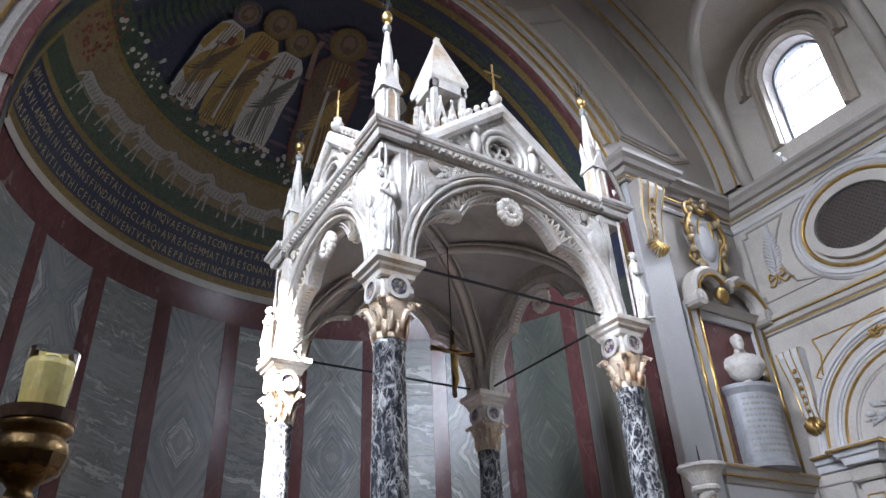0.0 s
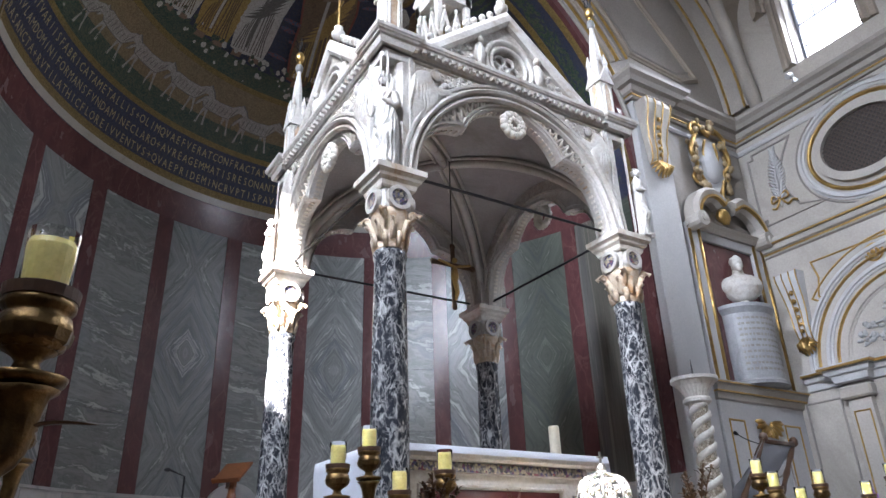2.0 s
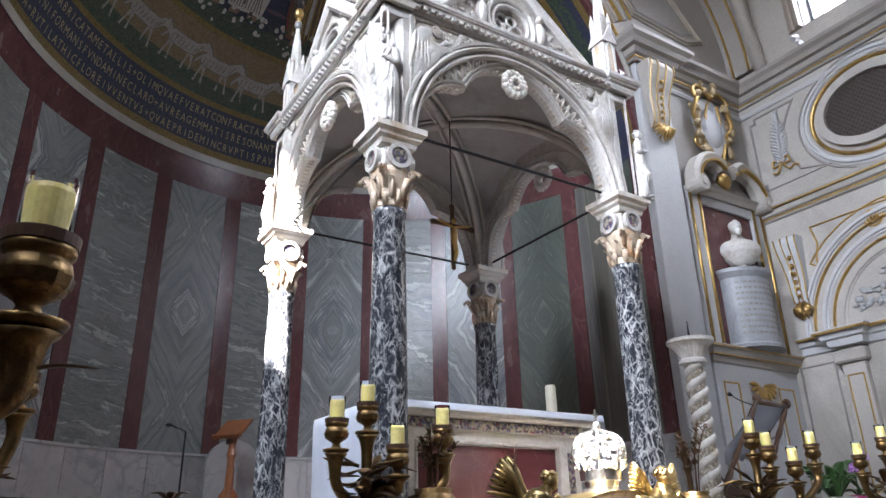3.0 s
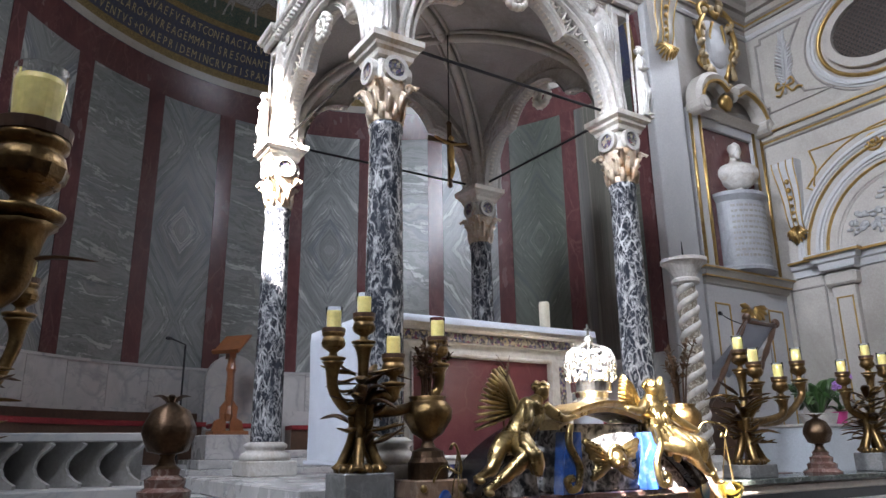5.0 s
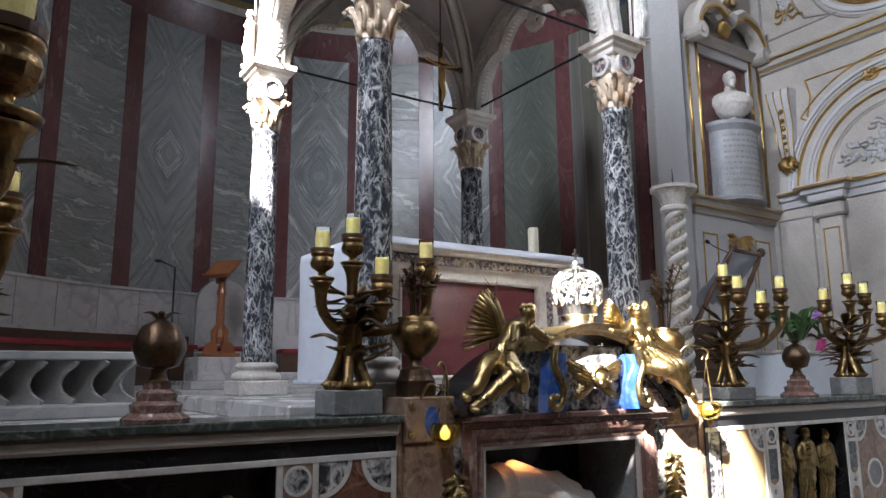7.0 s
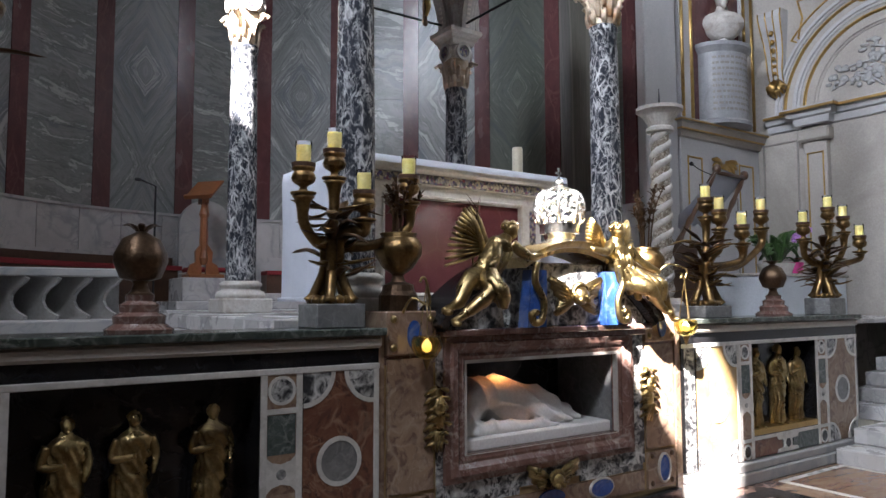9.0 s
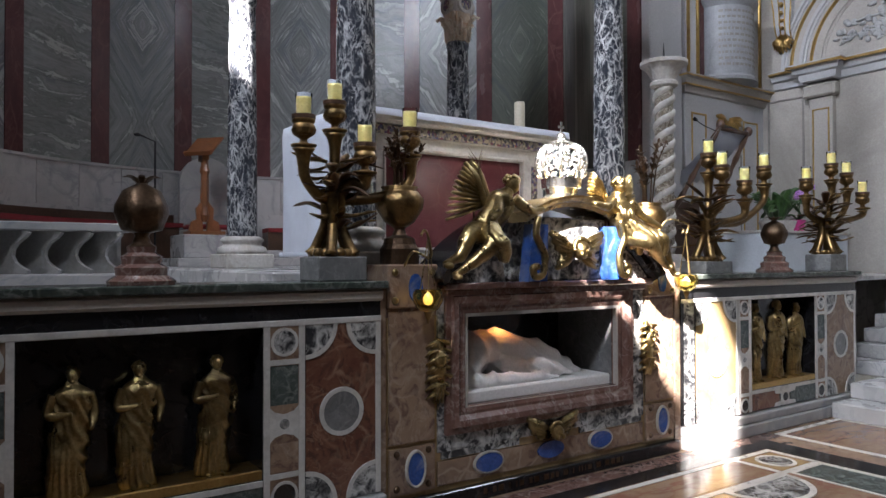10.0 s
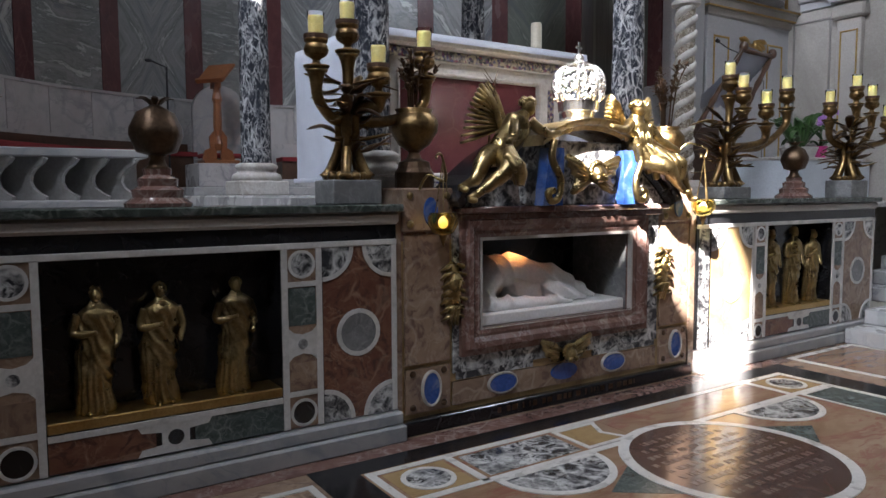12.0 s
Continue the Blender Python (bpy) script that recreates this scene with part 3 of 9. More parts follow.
# vault with a deep arched recess over the window
def vault():
    bm = bmesh.new()
    n, m = 72, 160
    y0, y1 = -9.0, 7.6
    grid = {}
    lun_r = 1.5
    def cut(y, z, x):
        for c in (WIN_C, -0.6, -5.6) if x > CX else (b_col.y, b_altar.y, -5.6):
            d = abs(y - c)
            if abs(x - CX) > 3 and d < lun_r and z < 11.62 + math.sqrt(lun_r ** 2 - d * d):
                return True
        return False
    for i in range(n + 1):
        a = math.pi * i / n
        x = CX + (WALL_X - CX) * math.cos(a)
        z = CORNICE + 0.15 + 5.25 * math.sin(a)
        for k in range(m + 1):
            grid[i, k] = (x, y0 + (y1 - y0) * k / m, z)
    verts = {}
    def vert(q):
        if q not in verts:
            verts[q] = bm.verts.new(grid[q])
        return verts[q]
    for i in range(n):
        for k in range(m):
            qs = ((i, k), (i + 1, k), (i + 1, k + 1), (i, k + 1))
            if sum(cut(grid[q][1], grid[q][2], grid[q][0]) for q in qs) >= 2:
                continue
            bm.faces.new([vert(q) for q in qs])
    # tunnels from the cut edge to the wall
    for side, c in ((1, WIN_C), (1, -0.6), (1, -5.6), (-1, b_col.y), (-1, b_altar.y), (-1, -5.6)):
        prev = None
        for u, v in [(c - lun_r, 9.7)] + arc(c, 11.62, lun_r + 0.03, 180, 0, 28) + [(c + lun_r, 9.7)]:
            s = min(1.0, max(0.0, (v - CORNICE - 0.15) / 5.25))
            xi = CX + side * ((WALL_X - CX) * math.sqrt(1 - s * s) - 0.12)
            row = bm.verts.new((xi, u, v)), bm.verts.new((CX + side * (WALL_X - CX + 0.1), u, v))
            if prev:
                bm.faces.new((prev[0], row[0], row[1], prev[1]))
            prev = row
    return bm


ceiling = tagged(part("ceiling", vault(), PLASTER_WARM, smooth=True), "warm cream plastered barrel vault with arched window recesses", "ceiling", kind="structure")
# unseen slab and shell, added to block outside light
roof = tagged(part("ceiling_outer", boxed(LEFT_X - 0.5, WALL_X + 0.5, -9.4, 13, 16.0, 16.2), PLASTER_WARM), "unseen slab added over the vault to keep light out", "ceiling", kind="structure")
wall_outer = tagged(part("wall_outer", solid_shell(APSE_R + 0.6, APSE_R + 0.8, 0, 14, -86, 86), PLASTER), "unseen shell added round the apse to keep light out", "wall", kind="structure")

for side, c in ((1, WIN_C), (1, -0.6), (-1, b_col.y)):
    pts = []
    for u, v in [(c - 1.53, 9.75)] + arc(c, 11.62, 1.53, 180, 0, 40) + [(c + 1.53, 9.75)]:
        q = min(1.0, max(0.0, (v - CORNICE - 0.15) / 5.25))
        pts.append((CX + side * ((WALL_X - CX) * math.sqrt(1 - q * q) - 0.02), u, v))
    tagged(part("trim_recess_edge", tube(bmesh.new(), pts, 0.13, 8), PLASTER, smooth=True), "rounded plaster edge of the window recess", "trim", kind="structure")
window_light("window_light_right", (WALL_X + 0.05, WIN_C, 11.2), (CX, WIN_C + 0.5, 2), 1.1, 1.8, 6.0, spread=100)
# sky lamps in unseen openings; aim, spread and power set to balance the brightness
window_light("window_light_right_nave", (WALL_X + 0.05, -0.6, 10.9), (CX, 4, 6), 1.1, 1.8, 4.0, spread=100)
window_light("window_light_left", (LEFT_X - 0.02, b_col.y, b_col.z - 0.1), (WALL_X + 1.0, 5.2, 0.6), 0.9, 1.9, 21, spread=84)
window_light("window_light_left_nave", (LEFT_X - 0.02, b_altar.y, b_altar.z), (10.0, 6.0, 2.4), 1.5, 1.5, 20, spread=82)
# added frontal fill high in the nave; no window stands there
window_light("nave_fill", (CX, -8.8, 10.5), (CX, 4, 8), 5.0, 3.0, 1.2, spread=90)
backdrop = tagged(part("backdrop_sky", boxed(WALL_X + 2.5, WALL_X + 2.55, -1, 12, 6, 18), None), "bright pale sky behind the window", "sky", kind="structure")
_m, _n, _q = mat("bright_sky")
_q.inputs["Base Color"].default_value = (0.8, 0.85, 1, 1)
_q.inputs["Emission Color"].default_value = (0.86, 0.92, 1.0, 1)
_q.inputs["Emission Strength"].default_value = 0.16
backdrop.data.materials.append(_m)

# ---- apse: marble facing ----
def curved_panel(r, width_deg, z0, z1, depth, n=6):
    """A slab bent to the apse, standing on its own middle height."""
    bm = bmesh.new()
    mid = (z0 + z1) / 2
    h = width_deg / 2
    rows = {}
    for k, (rr, z) in enumerate(((r, z0), (r, z1), (r - depth, z0), (r - depth, z1))):
        rows[k] = [bm.verts.new((rr * math.sin(radians(-h + width_deg * i / n)), rr * math.cos(radians(-h + width_deg * i / n)), z - mid)) for i in range(n + 1)]
    for i in range(n):
        for a, b in ((0, 1), (1, 3), (3, 2), (2, 0)):
            bm.faces.new((rows[a][i], rows[a][i + 1], rows[b][i + 1], rows[b][i]))
    for i in (0, n):
        bm.faces.new((rows[0][i], rows[1][i], rows[3][i], rows[2][i]))
    bmesh.ops.recalc_face_normals(bm, faces=bm.faces)
    me = bpy.data.meshes.new("panel")
    bm.to_mesh(me)
    bm.free()
    return me


PANEL_Z0, PANEL_Z1 = 3.08, 7.68
STRIPES = [-22.3 + 15.7 * k for k in range(-4, 8)]
stripe_me = curved_panel(APSE_R, 3.3, PANEL_Z0, PANEL_Z1, 0.05)
stripe_me.materials.append(PORPHYRY)
half_panels = {}
for key, mt in (("book", PANEL_BOOK), ("wave", PANEL_WAVE), ("green", PANEL_GREEN), ("streak", PANEL_STREAK)):
    top_z = PANEL_Z0 + (PANEL_Z1 - PANEL_Z0) / 4 - 0.006 if key == "wave" else PANEL_Z1
    half_panels[key] = curved_panel(APSE_R, 12.32, PANEL_Z0, top_z, 0.04)
    half_panels[key].materials.append(mt)
ORDER = ["book", "wave", "book", "wave", "book", "wave", "book", "wave", "book", "green", "streak"]


def at_angle(th, z):
    return Matrix.Translation((CX, APSE_Y, z)) @ Matrix.Rotation(-radians(th), 4, "Z")


for i, th in enumerate(STRIPES):
    ob = part_mesh("marble_strip", stripe_me, None, apse)
    ob.matrix_basis = at_angle(th, (PANEL_Z0 + PANEL_Z1) / 2)
    if i < len(ORDER):
        rows_n = 4 if ORDER[i] == "wave" else 1
        for k in range(rows_n):
            ob = part_mesh("marble_panel", half_panels[ORDER[i]], None, apse)
            ob.matrix_basis = at_angle(th + 7.85, PANEL_Z0 + (PANEL_Z1 - PANEL_Z0) * (k + 0.5) / rows_n)

# pale marble dado with its joints, and the bench below
dado_me = curved_panel(APSE_R, 7.75, 2.42, PANEL_Z0 - 0.03, 0.09, 4)
dado_me.materials.append(DADO)
for k in range(-10, 11):
    ob = part_mesh("dado_slab", dado_me, None, apse)
    ob.matrix_basis = at_angle(7.85 * k + 1.0, (2.42 + PANEL_Z0 - 0.03) / 2)
part("dado_cap", solid_shell(APSE_R - 0.12, APSE_R, PANEL_Z0 - 0.03, PANEL_Z0 + 0.01, -86, 86), DADO, apse)
part("dado_foot", solid_shell(APSE_R - 0.09, APSE_R, PRES_Z, 2.42, -86, 86), DADO, apse)
bench = thing("apse_bench", label="long curved wooden bench with a red cushion along the apse", category="bench")
part("seat_front", solid_shell(APSE_R - 0.62, APSE_R - 0.14, 1.5, 2.14, -84, -9), WOOD_DARK, bench)
part("cushion", solid_shell(APSE_R - 0.66, APSE_R - 0.12, 2.14, 2.21, -84, -9), RED_CLOTH, bench, "dark red velvet seat")
part("back_rail", solid_shell(APSE_R - 0.18, APSE_R - 0.12, 2.21, 2.36, -84, -9), WOOD_DARK, bench)
bench2 = thing("apse_bench", label="short wooden bench with a red cushion beside the throne", category="bench")
part("seat_front", solid_shell(APSE_R - 0.62, APSE_R - 0.14, 1.42, 2.1, 9, 84), WOOD_DARK, bench2)
part("cushion", solid_shell(APSE_R - 0.66, APSE_R - 0.12, 2.1, 2.17, 9, 84), RED_CLOTH, bench2)
part("bench_step", solid_shell(APSE_R - 1.15, APSE_R - 0.6, PRES_Z, 1.6, -84, 84), FLOOR_MARBLE, apse)

# ---- half-dome mosaics ----
def on_dome(th, lat, off=0.0):
    r = APSE_R - off
    t, l = radians(th), radians(lat)
    return Vector((CX + r * math.cos(l) * math.sin(t), APSE_Y + r * math.cos(l) * math.cos(t), SPRING - 0.05 + r * math.sin(l)))


DOME_C = Vector((CX, APSE_Y, SPRING - 0.05))
BANDS = [("red_band", 1.6, 8.4, 0.03, PORPHYRY), ("cream_band", 8.4, 10.0, 0.05, MOULD_STONE), ("gold_band", 10.0, 11.6, 0.04, MOS_GOLD),
         ("inscription_band", 11.6, 20.6, 0.02, MOS_BLUE), ("gold_band", 20.6, 21.8, 0.025, MOS_GOLD), ("meadow_band", 21.8, 26.0, 0.02, MOS_GREEN),
         ("lamb_band", 26.0, 35.0, 0.02, MOS_OCHRE), ("gold_band", 35.0, 36.2, 0.025, MOS_GOLD), ("flower_band", 36.2, 40.5, 0.02, MOS_GREEN)]
for name, a, b, off, mt in BANDS:
    part(name, dome_patch(a, b, off=off, nlat=3, nth=90), mt, dome, smooth=True)


def dome_shape(bm, outline, foot, head, off, width=1.0):
    """A flat mosaic shape, drawn from foot (v = 0) to head (v = 1), bent onto the dome."""
    f, h = on_dome(*foot), on_dome(*head)
    up = h - f
    size = up.length
    n = (DOME_C - (f + h) / 2).normalized()
    side = up.normalized().cross(n).normalized()
    vs = []
    for u, v in outline:
        p = f + up * v + side * (u * size * width)
        d = (p - DOME_C).normalized()
        vs.append(bm.verts.new(DOME_C + d * (APSE_R - off)))
    bm.faces.new(vs)


def blob_outline(cx, cy, rx, ry, n=14):
    return [(cx + rx * math.cos(2 * math.pi * i / n), cy + ry * math.sin(2 * math.pi * i / n)) for i in range(n)]


def bend(bm, off):
    """Cut flat shapes up finely and lay them on the curve of the dome."""
    bmesh.ops.triangulate(bm, faces=bm.faces[:])
    bmesh.ops.subdivide_edges(bm, edges=bm.edges[:], cuts=3, use_grid_fill=True)
    for v in bm.verts:
        v.co = DOME_C + (v.co - DOME_C).normalized() * (APSE_R - off)
    return bm


def mosaic_figure(foot, head, robe, mantle, fold, halo=MOS_GOLD, lift=False):
    g = thing("mosaic_figure", label="standing robed figure in gold and coloured mosaic, plain shapes", category="mosaic figure", group="figures in the half-dome")
    off = 0.026
    def shape(name, mt, outs, o):
        bm = bmesh.new()
        for out in outs:
            dome_shape(bm, out, foot, head, o)
        part(name, bend(bm, o), mt, g)
    def stroke(pts, w=0.006):
        return [(u - w, v) for u, v in pts] + [(u + w, v + 0.004) for u, v in pts[::-1]]
    body = [(-0.15, 0.02), (-0.05, 0.0), (0.05, 0.015), (0.14, 0.0), (0.155, 0.18), (0.15, 0.40), (0.165, 0.56), (0.135, 0.74), (0.08, 0.81), (-0.07, 0.81), (-0.13, 0.75), (-0.17, 0.56), (-0.15, 0.40), (-0.165, 0.18)]
    shape("outline", MOS_BLUE if robe is not MOS_BROWN else MOS_RED, [[(u * 1.09, 0.4 + (v - 0.4) * 1.03) for u, v in body]], off)
    shape("robe", robe, [body], off + 0.004)
    shape("mantle", mantle, [[(-0.165, 0.26), (-0.06, 0.16), (0.05, 0.24), (0.155, 0.44), (0.16, 0.60), (0.125, 0.74), (0.07, 0.80), (0.02, 0.60), (-0.10, 0.44)], [(-0.17, 0.50), (-0.10, 0.48), (-0.05, 0.78), (-0.13, 0.74)]], off + 0.008)
    lines = [stroke([(a, 0.03), (a * 0.9 + 0.012 * math.sin(40 * a), 0.18), (a * 0.75, 0.34 + 0.12 * math.sin(17 * a + 1))], 0.0045) for a in (-0.13, -0.11, -0.085, -0.06, -0.035, -0.01, 0.015, 0.04, 0.065, 0.09, 0.115)]
    lines += [stroke([(-0.15 + 0.025 * i, 0.27 + 0.035 * i), (-0.02 + 0.02 * i, 0.31 + 0.04 * i), (0.11 + 0.006 * i, 0.43 + 0.04 * i)], 0.004) for i in range(8)]
    lines += [stroke([(-0.05 + 0.025 * i, 0.60 + 0.01 * i), (-0.055 + 0.028 * i, 0.79)], 0.004) for i in range(5)]
    shape("fold", fold, lines, off + 0.012)
    shape("stole", MOS_STONE if robe is MOS_WHITE else MOS_WHITE, [stroke([(-0.03, 0.06), (-0.025, 0.4), (-0.02, 0.62)], 0.010)], off + 0.014)
    for hm in ([(-0.13, -0.035), (-0.05, -0.035), (-0.04, 0.01), (-0.12, 0.01)], [(0.03, -0.035), (0.12, -0.03), (0.11, 0.01), (0.03, 0.01)]):
        shape("shoe", MOS_SKIN, [hm], off + 0.006)
    if halo:
        shape("halo_rim", MOS_BROWN, [blob_outline(0, 0.93, 0.128, 0.128, 24)], off + 0.003)
        shape("halo", halo, [blob_outline(0, 0.93, 0.118, 0.118, 24)], off + 0.007)
        shape("halo_line", MOS_OCHRE, [blob_outline(0, 0.93, 0.090, 0.090, 24)], off + 0.010)
    shape("hair", MOS_BROWN, [blob_outline(0, 0.935, 0.058, 0.078)], off + 0.014)
    shape("face", MOS_SKIN, [blob_outline(0, 0.94, 0.040, 0.052)], off + 0.018)
    shape("beard", MOS_BROWN, [blob_outline(0, 0.893, 0.028, 0.022)], off + 0.022)
    shape("forearm", MOS_SKIN, [[(-0.06, 0.57), (0.05, 0.60), (0.05, 0.63), (-0.06, 0.60)]] + ([[(-0.20, 0.62), (-0.16, 0.62), (-0.17, 0.82), (-0.15, 0.90), (-0.19, 0.90), (-0.205, 0.82)]] if lift else []), off + 0.016)
    shape("book", MOS_RED, [[(0.02, 0.62), (0.085, 0.63), (0.08, 0.71), (0.025, 0.70)]], off + 0.02)
    return g


mosaic_figure((-41, 40.5), (-54, 63.5), MOS_WHITE, MOS_YELLOW, MOS_BROWN, MOS_CLOUD)
mosaic_figure((-29, 41), (-41, 68.5), MOS_YELLOW, MOS_YELLOW, MOS_BROWN)
mosaic_figure((-17, 42), (-24, 69), MOS_WHITE, MOS_WHITE, MOS_STONE)
mosaic_figure((4, 41), (3.5, 74.5), MOS_BROWN, MOS_BROWN, MOS_YELLOW, lift=True)
mosaic_figure((24, 42), (38, 66), MOS_WHITE, MOS_WHITE, MOS_STONE)
mosaic_figure((36, 41), (52, 64), MOS_YELLOW, MOS_BROWN, MOS_WHITE)
mosaic_figure((48, 40.5), (62, 60), MOS_WHITE, MOS_YELLOW, MOS_BROWN)


MOS_LAMB = mosaic("pale_lamb_mosaic", [(0.20, 0.175, 0.15), (0.29, 0.265, 0.235), (0.37, 0.35, 0.32)])


def mosaic_lamb(th, lat, flip=1):
    g = thing("mosaic_lamb", label="pale walking lamb in mosaic on an ochre band, plain shape", category="mosaic figure", group="lambs of the mosaic band")
    foot, head = (th, lat - 4.6), (th, lat + 3.4)
    def shape(name, mt, outs, o):
        bm = bmesh.new()
        for out in outs:
            dome_shape(bm, [(flip * u, v) for u, v in out][:: flip], foot, head, o)
        part(name, bend(bm, o), mt, g)
    for x, k in ((-0.52, 0.16), (-0.30, -0.02), (0.16, 0.08), (0.42, -0.12)):
        shape("leg", MOS_LAMB, [[(x - 0.035, 0.0), (x + 0.035, 0.0), (x + 0.02 + 0.4 * k, 0.24), (x + 0.055 + k, 0.52), (x - 0.06 + k, 0.52), (x - 0.02 + 0.4 * k, 0.24)]], 0.028)
    body = [(-0.50, 0.62), (-0.44, 0.49), (-0.20, 0.45), (0.10, 0.44), (0.32, 0.46), (0.44, 0.60), (0.54, 0.72), (0.62, 0.73), (0.80, 0.67), (0.83, 0.73), (0.74, 0.87), (0.66, 0.93), (0.60, 0.99), (0.57, 0.93), (0.48, 0.90), (0.34, 0.80), (0.0, 0.77), (-0.36, 0.80), (-0.47, 0.75), (-0.62, 0.56), (-0.68, 0.44), (-0.63, 0.45)]
    shape("outline", MOS_STONE, [[(u * 1.05, 0.62 + (v - 0.62) * 1.10) for u, v in body]], 0.030)
    shape("fleece", MOS_LAMB, [body], 0.034)
    shape("shade_line", MOS_STONE, [[(-0.42 + 0.12 * i, 0.50), (-0.405 + 0.12 * i, 0.50), (-0.35 + 0.12 * i, 0.68), (-0.37 + 0.12 * i, 0.69)] for i in range(7)] + [[(0.36, 0.56), (0.38, 0.55), (0.50, 0.80), (0.48, 0.82)], [(0.66, 0.84), (0.69, 0.83), (0.69, 0.85), (0.66, 0.86)]], 0.038)


for th, lat in ((-60.6, 27.5), (-49.9, 28.8), (-39.0, 29.2), (-27.5, 29.6), (-17.7, 28.8), (-7.2, 28.0)):
    mosaic_lamb(th, lat)
for th in (8, 18, 28, 39, 50, 60):
    mosaic_lamb(th, 28.8, -1)

# meadow tufts, flowers, palm branches, small clouds and town gate
random.seed(4)
bm, bw, bs = bmesh.new(), bmesh.new(), bmesh.new()
for i in range(420):
    th, la = random.uniform(-84, 84), random.uniform(36.8, 42.5)
    w = random.uniform(0.35, 1.1)
    dome_shape(random.choice((bm, bm, bw)), [(-0.5, 0), (0.0, -0.3), (0.5, 0), (0.4, 0.8), (0, 1), (-0.4, 0.7)], (th, la), (th + random.uniform(-.5, .5), la + w), 0.032)
for i in range(300):
    th, la = random.uniform(-84, 84), random.uniform(22.0, 25.6)
    dome_shape(bm, [(-0.2, 0), (0.2, 0), (0.0, 1)], (th, la), (th + random.uniform(-.5, .5), la + random.uniform(0.5, 1.6)), 0.03)
tagged(part("meadow_tufts", bm, MOS_GREEN), "green mosaic plants of the meadow bands", "mosaic plants", kind="stuff")
tagged(part("meadow_flowers", bw, MOS_WHITE), "small white mosaic flowers of the meadow", "mosaic plants", kind="stuff")
for i in range(46):
    th, la = random.choice((random.uniform(-9, 22), random.uniform(-16, 30))), random.uniform(43, 74)
    dome_shape(bs, blob_outline(0, 0.5, random.uniform(1.5, 3.0), 0.5, 10), (th, la), (th, la + random.uniform(0.7, 1.5)), 0.026)
tagged(part("mosaic_clouds", bs, MOS_CLOUD), "red and blue streaked mosaic clouds", "mosaic clouds", kind="stuff")
bm = bmesh.new()
for th0, la0, lean in ((-64, 42, -9), (-66, 40, 4), (63, 42, 9)):
    for k in range(15):
        la = la0 + k * 1.7
        th = th0 + lean * (k / 14) ** 2 / max(0.4, math.cos(radians(la)))
        for sg in (-1, 1):
            dome_shape(bm, [(-0.12, 0), (0.12, 0), (0.02, 1)], (th, la), (th + sg * 4.5 / math.cos(radians(la)), la + 0.8), 0.03)
tagged(part("palm_branches", bm, MOS_GREEN), "dark green palm branches in mosaic", "mosaic plants", kind="stuff")
bm = bmesh.new()
for i in range(60):
    th, la = random.uniform(-78, -66), random.uniform(28, 39)
    dome_shape(bm, [(-0.5, 0), (0.5, 0), (0.5, 1), (-0.5, 1)], (th, la), (th, la + 0.7), 0.03)
tagged(part("mosaic_gate", bm, MOS_RED), "jewelled city gate in red and gold mosaic", "mosaic", kind="stuff")

# the verses, letter by letter
GLYPHS = {}


def glyph(c):
    if c not in GLYPHS:
        cu = bpy.data.curves.new("letter", "FONT")
        cu.body, cu.size, cu.align_x, cu.resolution_u = c, 1.0, "CENTER", 2
        ob = bpy.data.objects.new("letter", cu)
        scene.collection.objects.link(ob)
        dg = bpy.context.evaluated_depsgraph_get()
        me = ob.evaluated_get(dg).to_mesh()
        GLYPHS[c] = [tuple(v.co) for v in me.vertices], [tuple(p.vertices) for p in me.polygons]
        ob.evaluated_get(dg).to_mesh_clear()
        bpy.data.objects.remove(ob)
        bpy.data.curves.remove(cu)
    return GLYPHS[c]


def verse(text, th_end, lat, step=1.36, high=2.5):
    vs, fs = [], []
    start = th_end - step * text.index("|")
    for i, c in enumerate(text.replace("|", "")):
        th = start + step * i
        if abs(th) > 84:
            continue
        gv, gf = glyph(c)
        k = len(vs)
        for x, y, _ in gv:
            vs.append(on_dome(th + x * 1.62 / math.cos(radians(lat)), lat + y * high, 0.032))
        fs += [tuple(k + q for q in f) for f in gf]
    me = bpy.data.meshes.new("verse")
    me.from_pydata(vs, [], fs)
    part_mesh("verse", me, MOS_LETTER, dome, "gold mosaic capitals on dark blue")


verse("HAECDOMVSAMPLAMICATVARIISFABRICATAMETALLIS+OLIMQVAEFVERATCONFRACTA|SVBTEMPOREPRISCO", -2.5, 18.0)
verse("CONDIDITINMELIVSPRAESVLOPIMVS+HANCAVLAMDOMINIFORMANSFVNDAMINECLARO+AVREAGEMMATISRESONA|NTHAECDINDIMATEMPLI", -1.0, 15.1)
verse("HICCONIVNXITCORPORASANCTA+RVTILATHICFLOREIVVENTVS+QVAEPRIDEMINCRVPTISP|AVSABANTMEMBRABEATA", -1.0, 12.2)

# garlanded soffit of the arch
def arch_band(r0, r1, y0, y1, a0=0, a1=180, n=72):
    bm = bmesh.new()
    pr = [(r0, y0), (r0, y1), (r1, y1), (r1, y0)]
    rows = [[bm.verts.new((CX + r * math.cos(radians(a0 + (a1 - a0) * i / n)), y, SPRING + r * math.sin(radians(a0 + (a1 - a0) * i / n)))) for r, y in pr] for i in range(n + 1)]
    for a, b in zip(rows, rows[1:]):
        for k in range(4):
            bm.faces.new((a[k], a[(k + 1) % 4], b[(k + 1) % 4], b[k]))
    bm.faces.new(rows[0])
    bm.faces.new(rows[-1])
    return bm


